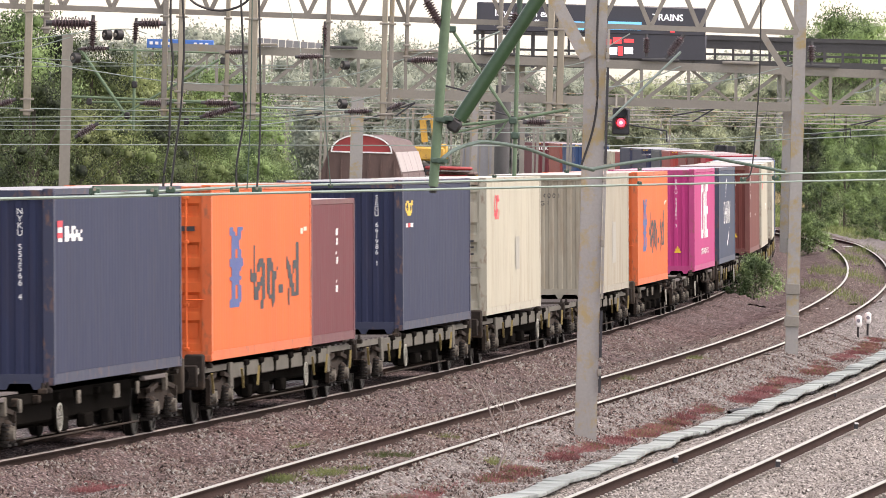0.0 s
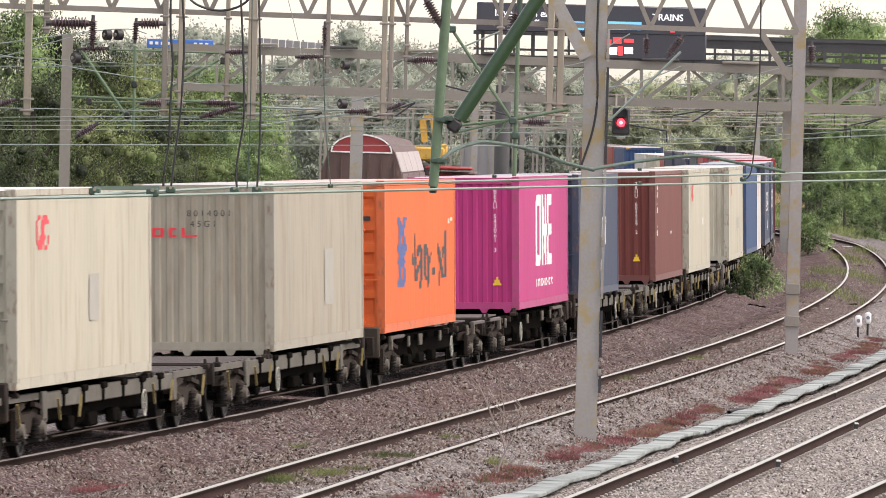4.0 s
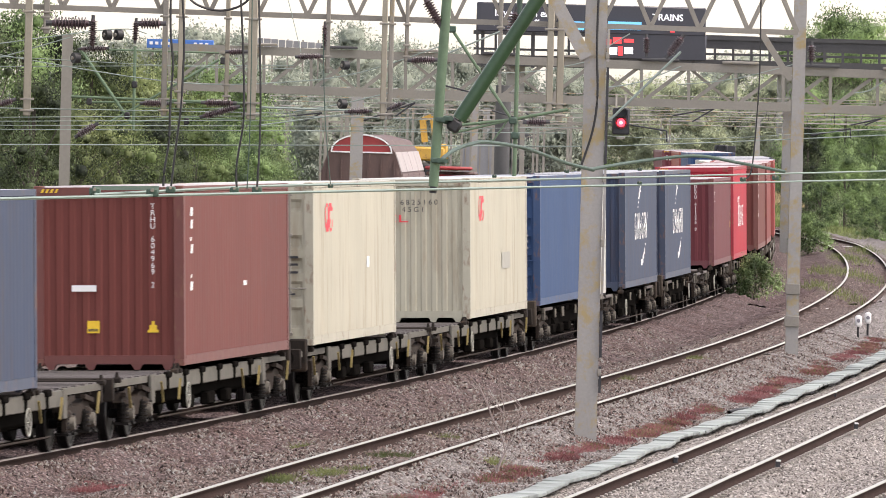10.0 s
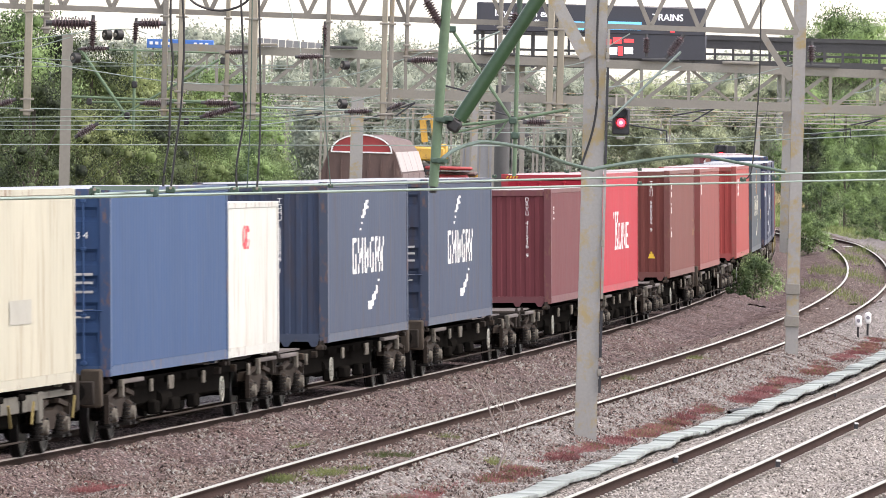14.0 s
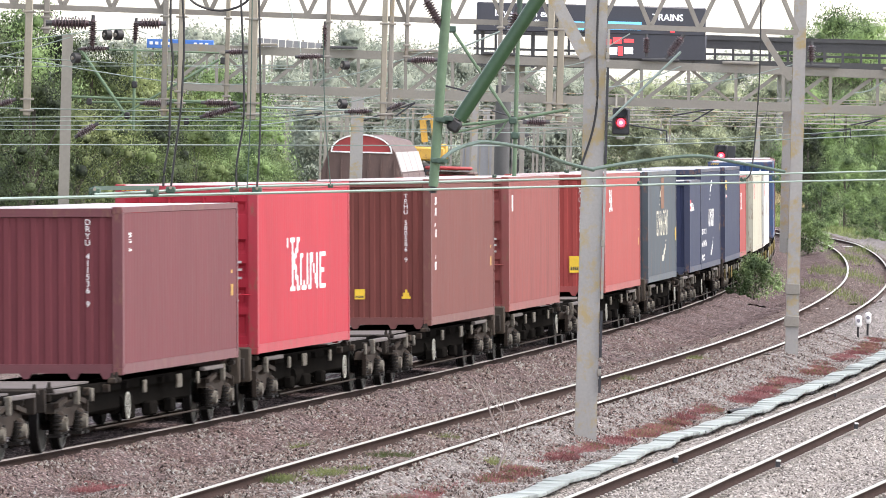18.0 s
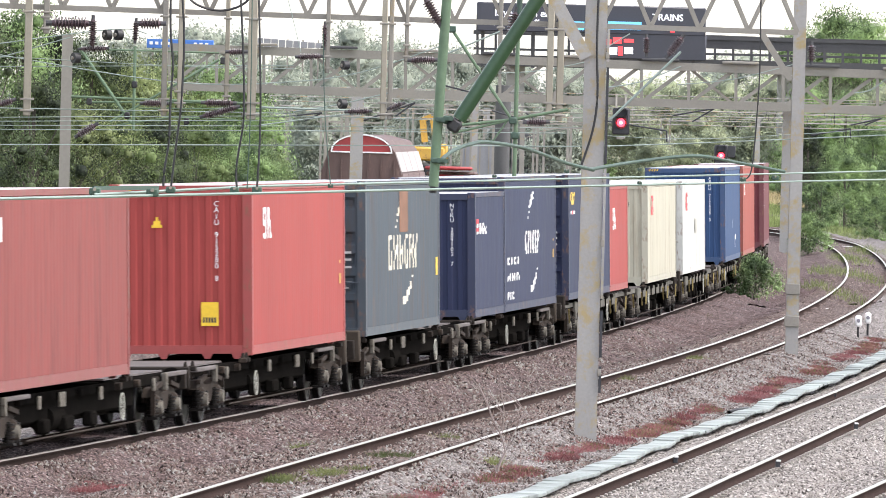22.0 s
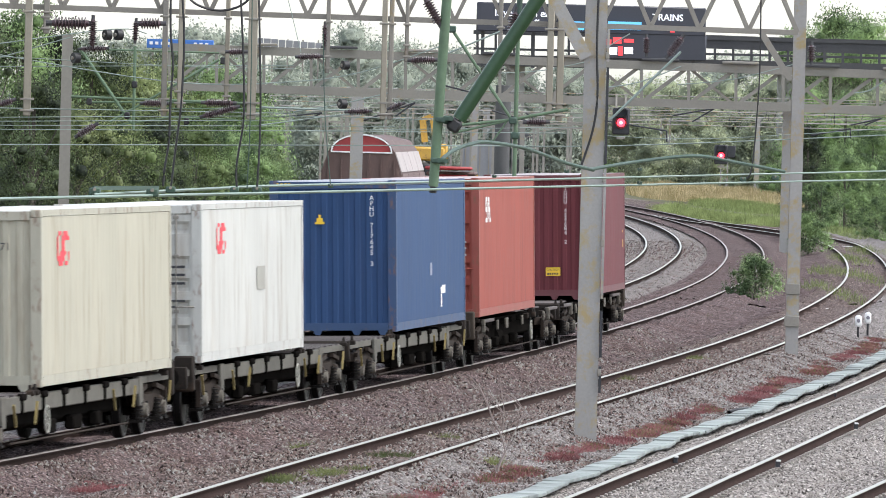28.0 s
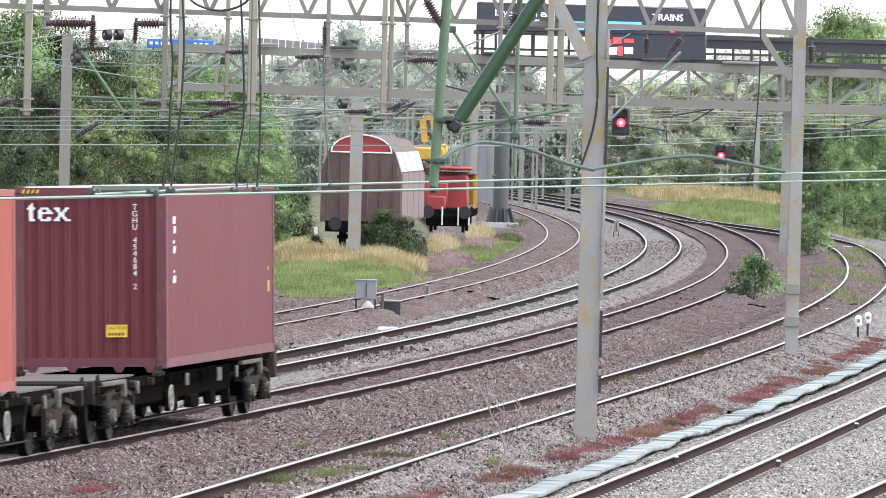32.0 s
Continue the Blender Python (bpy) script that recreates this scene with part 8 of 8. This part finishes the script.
for key, (x, y, h, *_w), rz in (("bush_c", (-16.725, 330.00, 9.033), 0.3), ("tall", (-16.337, 350.00, 9.824), 1.0), ("bush_c", (-16.298, 380.00, 9.398), 2.0), ("bush_a", (-14.462, 370.00, 8.297), 0.7), ("bush_b", (-13.541, 390.00, 8.319), 1.7), ("bush_a", (-12.144, 400.00, 8.360), 2.6), ("bush_d", (-10.648, 405.00, 8.059), 3.1),
                           ("bush_d", (-9.010, 400.00, 7.569), 4.0), ("bush_d", (-7.9, 385.00, 6.0), 4.6), ("bush_a", (-7.55, 380.00, 4.6), 5.2), ("bush_c", (-13.665, 300.00, 6.890), 5.0), ("bush_b", (-12.353, 305.00, 6.097), 1.2), ("bush_a", (-11.101, 310.00, 5.854), 2.2), ("bush_c", (-10.060, 320.00, 5.700), 3.2), ("bush_a", (-9.135, 330.00, 5.428), 0.2), ("bush_d", (-8.149, 345.00, 5.243), 0.9), ("bush_d", (-7.55, 360.00, 4.7), 1.9), ("bush_c", (-6.25, 380.00, 3.1), 2.9),
                           ("tall", (38.072, 900.00, 18.193, 14.554), 0.5), ("tall", (41.085, 880.00, 17.025, 13.620), 1.5), ("tall", (35.538, 920.00, 16.325, 13.060), 2.5), ("tall", (45.121, 890.00, 18.356, 14.684), 3.5), ("tall", (41.382, 930.00, 18.087, 14.470), 4.5), ("bush_d", (28.246, 700.00, 9.338, 7.470), 0.8), ("bush_d", (30.430, 690.00, 8.921, 7.137), 1.8), ("bush_d", (32.756, 680.00, 8.309, 6.647), 2.8), ("bush_d", (34.144, 670.00, 8.525, 6.820), 3.8), ("bush_c", (27.272, 690.00, 6.477, 5.181), 4.8),
                           ("bush_d", (22.370, 470.00, 3.269), 0.4), ("bush_d", (23.348, 462.00, 4.148), 1.1), ("bush_d", (22.301, 505.00, 4.500), 2.1), ("bush_d", (21.596, 520.00, 3.526), 3.3), ("bush_d", (26.324, 560.00, 6.064), 4.3), ("bush_c", (22.730, 570.00, 5.436), 5.3)):
    plant_tree(key, (x, y, -0.5), h / HEIGHT[key], rz)
plant_tree("shrub", (9.763, 284.92, -0.330), 1.0, 0.6, "small leafy shrub growing in the ballast between tracks")
for (x, y, z), s, rz in (((-2.1, 328.0, 0.1), 1.2, 1.0), ((-1.45, 328.5, 0.1), 1.0, 2.0), ((-2.75, 328.6, 0.1), 0.8, 3.0), ((-4.6, 328.5, 0.1), 0.55, 0.4)):
    plant_tree("dark_shrub", (x, y, z), s, rz, "dark green shrub growing against the covered wagon")
for (x, y, z), s, rz in (((15.948, 396.44, -0.330), 1.2, 1.3), ((13.727, 838.27, -0.330), 2.2, 0.4), ((13.417, 1150.67, -0.330), 3.4, 0.9), ((26.617, 739.06, -0.330), 1.8, 1.9)):
    plant_tree("shrub", (x, y, z), s, rz, "leafy green shrub beside the tracks")
# distant tree belts, paled by the haze in their leaf colours
far_woods("distant_trees", [(-36.753, 1300.00, 19.336, 15.469), (-33.343, 1310.00, 18.559, 14.847), (-30.538, 1330.00, 18.677, 14.942), (-15.661, 1300.00, 17.453, 13.962), (-13.520, 1290.00, 19.983, 15.986), (-10.814, 1300.00, 17.820, 14.256), (-8.051, 1310.00, 18.233, 14.586), (-4.793, 1320.00, 17.100, 13.680), (-1.101, 1330.00, 17.118, 13.695), (2.213, 1330.00, 17.038, 13.631), (-18.702, 1290.00, 15.353, 12.282), (-23.327, 1280.00, 14.835, 11.868), (-39.329, 1280.00, 17.291, 13.833), (-42.019, 1290.00, 16.357, 13.086), (-53.660, 1280.00, 16.762, 13.409), (-50.476, 1290.00, 17.263, 13.811), (-46.814, 1300.00, 17.135, 13.708), (-44.380, 1300.00, 16.874, 13.499), (39.176, 1320.00, 17.084, 13.667), (42.946, 1310.00, 17.428, 13.942), (6.372, 1330.00, 16.318, 13.054), (11.341, 1330.00, 16.280, 13.024), (17.134, 1330.00, 16.429, 13.144)], 6000, 0.24, LEAF_FAR, "far tree line, haze put into the leaf colour", 21)
far_woods("mid_trees", [(-16.540, 800.00, 10.112, 8.090), (-13.882, 820.00, 9.897, 7.917), (-10.447, 830.00, 10.456, 8.365), (-7.430, 840.00, 10.334, 8.267), (-3.825, 850.00, 10.857, 8.685), (-0.116, 840.00, 10.680, 8.544), (3.590, 850.00, 10.625, 8.500), (7.287, 850.00, 10.932, 8.745), (10.868, 840.00, 10.649, 8.519), (-10.072, 700.00, 7.914, 6.331), (-1.350, 700.00, 7.703, 6.162), (4.907, 720.00, 7.030, 5.624), (8.385, 710.00, 6.659, 5.327)], 9000, 0.14, LEAF_FAR, "green trees beyond the yard, haze put into the leaf colour", 22)
far_woods("railside_trees", [(15.771, 850.00, 10.304, 8.243), (18.623, 860.00, 10.750, 8.600), (21.060, 850.00, 10.440, 8.352), (23.420, 840.00, 10.659, 8.527), (26.346, 850.00, 10.682, 8.546), (28.646, 840.00, 10.794, 8.635), (30.627, 830.00, 10.895, 8.716), (31.757, 800.00, 10.859, 8.688), (35.248, 800.00, 10.700, 8.560), (37.760, 790.00, 10.565, 8.452), (18.411, 820.00, 5.012, 5.000), (21.990, 830.00, 5.195, 5.000), (24.521, 820.00, 5.680, 5.000), (26.918, 800.00, 5.455, 5.000), (29.290, 790.00, 5.330, 5.000), (12.710, 850.00, 5.885, 5.000)], 11000, 0.12, LEAF_MID, "green trees along the far curve, haze put into the leaf colour", 23)

blades("long_grass", [(*(-4.703, 338.46, -0.330)[:2], 34, 1.3, -0.4), (*(-4.006, 350.84, -0.330)[:2], 22, 1.0, -0.4), (*(-3.200, 358.13, -0.330)[:2], 34, 1.1, -0.4), (*(-4.024, 326.52, -0.330)[:2], 12, 0.9, -0.4), (*(-2.349, 364.20, -0.330)[:2], 28, 1.4, -0.4), (*(-5.658, 358.38, -0.330)[:2], 30, 1.5, -0.4), (*(-0.099, 393.27, -0.330)[:2], 14, 0.8, -0.4), (*(1.778, 436.46, -0.330)[:2], 16, 0.7, -0.4)], 42000, 0.78, 0.007, STRAW, "dry straw-coloured long grass by the siding", "grass", 0.2, 31)
blades("long_grass", [(*(18.451, 753.39, -0.330)[:2], 60, 3.2, -0.4), (*(21.151, 733.03, -0.330)[:2], 60, 3.0, -0.4), (*(23.710, 713.74, -0.330)[:2], 55, 2.8, -0.4), (*(24.206, 665.96, -0.330)[:2], 40, 1.8, -0.4)], 30000, 1.1, 0.014, STRAW, "dry straw-coloured long grass on the far bend", "grass", 0.2, 32)
blades("green_grass", [(*(-4.021, 290.75, -0.330)[:2], 16, 1.2, -0.4), (*(-3.453, 304.05, -0.330)[:2], 22, 1.0, -0.4), (*(-2.440, 319.22, -0.330)[:2], 24, 1.1, -0.4), (*(-1.706, 330.21, -0.330)[:2], 14, 0.8, -0.4), (*(-4.829, 313.20, -0.330)[:2], 26, 0.9, -0.4), (*(-1.128, 291.85, -0.330)[:2], 8, 0.9, -0.38), (*(0.331, 298.97, -0.330)[:2], 8, 0.7, -0.38), (*(1.326, 378.73, -0.330)[:2], 12, 0.9, -0.38), (*(-4.564, 302.40, -0.330)[:2], 14, 1.4, -0.4)], 40000, 0.42, 0.006, GRASS, "fresh green grass along the siding", "grass", 0.4, 33)
blades("green_grass", [(*(15.462, 599.66, -0.330)[:2], 40, 2.0, -0.4), (*(16.945, 550.39, -0.330)[:2], 40, 2.5, -0.4), (*(18.749, 523.97, -0.330)[:2], 30, 2.0, -0.4), (*(12.842, 287.13, -0.330)[:2], 14, 0.45, -0.3), (*(19.283, 472.70, -0.330)[:2], 20, 1.2, -0.4), (*(15.159, 325.75, -0.330)[:2], 20, 0.5, -0.3), (*(21.487, 489.49, -0.330)[:2], 25, 1.6, -0.4), (*(14.562, 340.41, -0.330)[:2], 12, 0.7, -0.32), (*(16.804, 374.07, -0.330)[:2], 14, 0.8, -0.32), (*(18.772, 401.41, -0.330)[:2], 14, 0.8, -0.32), (*(12.728, 306.11, -0.330)[:2], 9, 0.5, -0.3), (*(20.549, 642.24, -0.330)[:2], 50, 3.0, -0.3), (*(22.107, 629.59, -0.330)[:2], 45, 2.5, -0.3)], 36000, 0.5, 0.01, GRASS, "green grass on the far bend", "grass", 0.4, 34)
blades("green_grass", [(-4.8, 304.5, 4, 1.3, -0.52), (-3.2, 305, 4, 1.2, -0.5), (-1.9, 306, 4, 0.9, -0.5), (-4.8, 308.5, 3, 1.3, -0.36), (-3.2, 309, 3, 1.2, -0.34), (-1.9, 310, 3, 0.8, -0.36), (-4.6, 312.5, 3, 1.4, -0.16), (-3.0, 313, 3, 1.2, -0.14), (-1.7, 314, 3, 0.6, -0.3), (-1.2, 322, 4, 0.5, -0.35)], 40000, 0.46, 0.0065, GRASS, "fresh green grass on the front of the bank", "grass", 0.35, 44)
blades("long_grass", [(-4.6, 322, 6, 1.2, 0.1), (-3.4, 321, 6, 1.1, 0.1), (-2.3, 322, 6, 1.0, 0.1), (-5.4, 326, 6, 0.8, 0.1), (-1.2, 326, 5, 0.7, -0.2), (-4.4, 316.5, 3, 1.4, 0.0), (-2.7, 316.5, 3, 1.2, 0.0), (-1.5, 319, 3, 0.7, -0.25)], 36000, 0.62, 0.006, STRAW, "dry straw-coloured grass on the bank before the wagon", "grass", 0.25, 43)
blades("green_grass", [(15.84, 547.6, 16, 1.5, -0.35), (16.68, 531.0, 16, 1.4, -0.35), (17.68, 521.5, 14, 1.4, -0.35), (18.65, 512.3, 14, 1.4, -0.35), (14.95, 579.5, 20, 1.4, -0.35), (19.6, 505.0, 14, 1.2, -0.35)], 26000, 0.75, 0.012, GRASS, "tall green grass over the far junction", "grass", 0.35, 42)
blades("green_grass", [(*(4.118, 490.32, -0.330)[:2], 18, 1.0, -0.3), (*(7.007, 688.00, -0.330)[:2], 60, 3.0, -0.4), (*(3.082, 428.46, -0.330)[:2], 14, 0.7, -0.3), (*(4.123, 375.61, -0.330)[:2], 8, 0.4, -0.3)], 18000, 0.35, 0.01, WEED, "patchy weeds round the siding curve", "weeds", 0.4, 35)
_weeds = [(*on_line(s, 6.75 + 0.35 * math.sin(s * 1.7)), 1.9, 0.42, -0.33) for s in np.arange(-38, 80, 1.7) if math.sin(s * 0.55) + 0.6 * math.sin(s * 1.9) > -0.85]
blades("red_weeds", _weeds, 90000, 0.11, 0.005, RED_WEED, "low reddish weeds on the ballast shoulder", "weeds", 0.8, 36)
blades("green_weeds", _weeds[::2], 15000, 0.11, 0.005, WEED, "low green weeds among the reddish ones", "weeds", 0.8, 39)
blades("red_weeds", [(*(-3.784, 146.53, -0.330)[:2], 1.2, 0.3, -0.3), (*(-5.766, 129.88, -0.330)[:2], 2.5, 0.5, -0.33), (*(-5.025, 129.56, -0.330)[:2], 2.0, 0.35, -0.33), (*(-4.455, 136.63, -0.330)[:2], 1.0, 0.2, -0.33), (*(5.095, 203.84, -0.330)[:2], 4, 0.3, -0.33), (*(1.741, 171.14, -0.330)[:2], 2, 0.25, -0.3), (-5.79, 130.5, 2.2, 0.6, -0.33), (-5.13, 132.3, 1.8, 0.4, -0.33), (-4.42, 130.7, 1.2, 0.35, -0.33), (-6.3, 134.3, 1.5, 0.3, -0.33), (-3.6, 147.0, 1.4, 0.3, -0.33),
                     (1.64, 150.4, 2.4, 0.3, -0.3), (1.14, 146.3, 2.2, 0.3, -0.3), (0.76, 142.4, 1.8, 0.3, -0.3), (2.17, 154.8, 2.4, 0.28, -0.3), (-1.32, 137.6, 1.6, 0.3, -0.27), (-1.77, 133.7, 1.6, 0.3, -0.27), (-2.23, 131.3, 1.4, 0.3, -0.27), (-0.67, 145.0, 1.2, 0.25, -0.27)], 44000, 0.075, 0.005, RED_WEED, "reddish weeds in patches", "weeds", 0.8, 37)
blades("green_weeds", [(*(0.142, 150.63, -0.330)[:2], 0.5, 0.16, -0.25), (*(-2.172, 145.67, -0.330)[:2], 0.5, 0.12, -0.3), (*(3.148, 166.41, -0.330)[:2], 0.8, 0.16, -0.3), (*(0.849, 142.00, -0.330)[:2], 0.6, 0.14, -0.3), (*(-2.382, 130.63, -0.330)[:2], 1.2, 0.3, -0.25), (*(-1.609, 133.78, -0.330)[:2], 1.4, 0.3, -0.25), (*(3.898, 188.41, -0.330)[:2], 0.6, 0.14, -0.25), (*(-4.537, 143.03, -0.330)[:2], 0.5, 0.1, -0.3), (*(5.814, 206.91, -0.330)[:2], 1.5, 0.15, -0.25), (*(7.319, 255.98, -0.330)[:2], 2.0, 0.2, -0.3), (*(-0.827, 141.33, -0.330)[:2], 1.0, 0.2, -0.25), (-2.14, 146.4, 0.7, 0.15, -0.33), (0.14, 152.0, 0.8, 0.18, -0.3), (-1.13, 135.6, 1.2, 0.25, -0.27), (-2.24, 131.7, 1.2, 0.3, -0.27), (-0.48, 141.6, 1.0, 0.2, -0.27), (-4.55, 144.7, 0.6, 0.12, -0.33)], 15000, 0.2, 0.006, WEED, "small green weeds in the ballast", "weeds", 0.7, 38)

blades("pink_weeds", [(-0.91, 338.0, 10, 1.1, -0.36), (-0.07, 353.2, 12, 0.9, -0.36), (0.85, 377.9, 14, 0.9, -0.36), (1.96, 416.0, 18, 0.9, -0.36), (-1.64, 318.1, 8, 0.9, -0.36), (3.16, 439.3, 16, 0.9, -0.36), (4.61, 478.1, 18, 0.9, -0.36)], 30000, 0.22, 0.009, PINK_WEED, "faded pinkish weeds round the siding", "weeds", 0.7, 40)
blades("green_grass", [(-3.27, 288.8, 9, 0.7, -0.3), (-1.45, 284.6, 9, 0.55, -0.3), (-0.6, 297.6, 9, 0.6, -0.3), (0.74, 319.4, 10, 0.6, -0.3), (1.96, 364.0, 10, 0.7, -0.33), (2.88, 398.8, 12, 0.7, -0.33), (-4.03, 239.1, 2.4, 0.3, -0.35), (-3.7, 237.5, 2.0, 0.3, -0.35), (6.3, 490.0, 20, 0.7, -0.33)], 30000, 0.3, 0.007, GRASS, "bright green grass between the siding rails", "grass", 0.45, 41)


def sapling(base):
    t = thing("bare_sapling", base, "bare dead sapling with pale twigs in the ballast", "sapling")
    rnd = random.Random(8)
    stems = ([(0.0, 0, -0.1), (0.03, 0, 0.12), (0.13, 0.02, 0.36)], [(0.13, 0.02, 0.36), (0.07, 0, 0.6), (-0.08, 0.04, 0.88), (-0.17, 0, 1.12), (-0.31, 0, 1.38)],
             [(0.13, 0.02, 0.36), (0.24, 0, 0.62), (0.36, 0, 0.86), (0.42, 0, 1.0)], [(0.12, 0.02, 0.34), (-0.08, 0, 0.46), (-0.3, 0, 0.6)], [(0.07, 0, 0.62), (0.1, 0, 0.95), (0.05, 0, 1.3)])
    for k, pts in enumerate(stems):
        bm = bmesh.new()
        tube(bm, curve_pts(pts, 4), (0.022, 0.013, 0.009, 0.008, 0.007)[k], 7)
        part("stem", bm, TWIG, t)
    for k in range(22):
        pts = stems[rnd.choice((1, 1, 2, 3, 4))]
        p = Vector(rnd.choice(pts[1:]))
        a, l = rnd.uniform(0, 6.28), rnd.uniform(0.15, 0.42)
        bm = bmesh.new()
        tube(bm, [p, p + Vector((l * 0.5 * math.cos(a), l * 0.3 * math.sin(a), l * 0.4)), p + Vector((l * math.cos(a), l * 0.5 * math.sin(a), l * 0.7))], 0.0055, 5)
        part("twig", bm, TWIG, t)


sapling((0.908, 139.77, -0.330))
for k_ in TREE_KINDS.values():
    for o_ in (*k_.children_recursive, k_):
        bpy.data.objects.remove(o_)

motions()
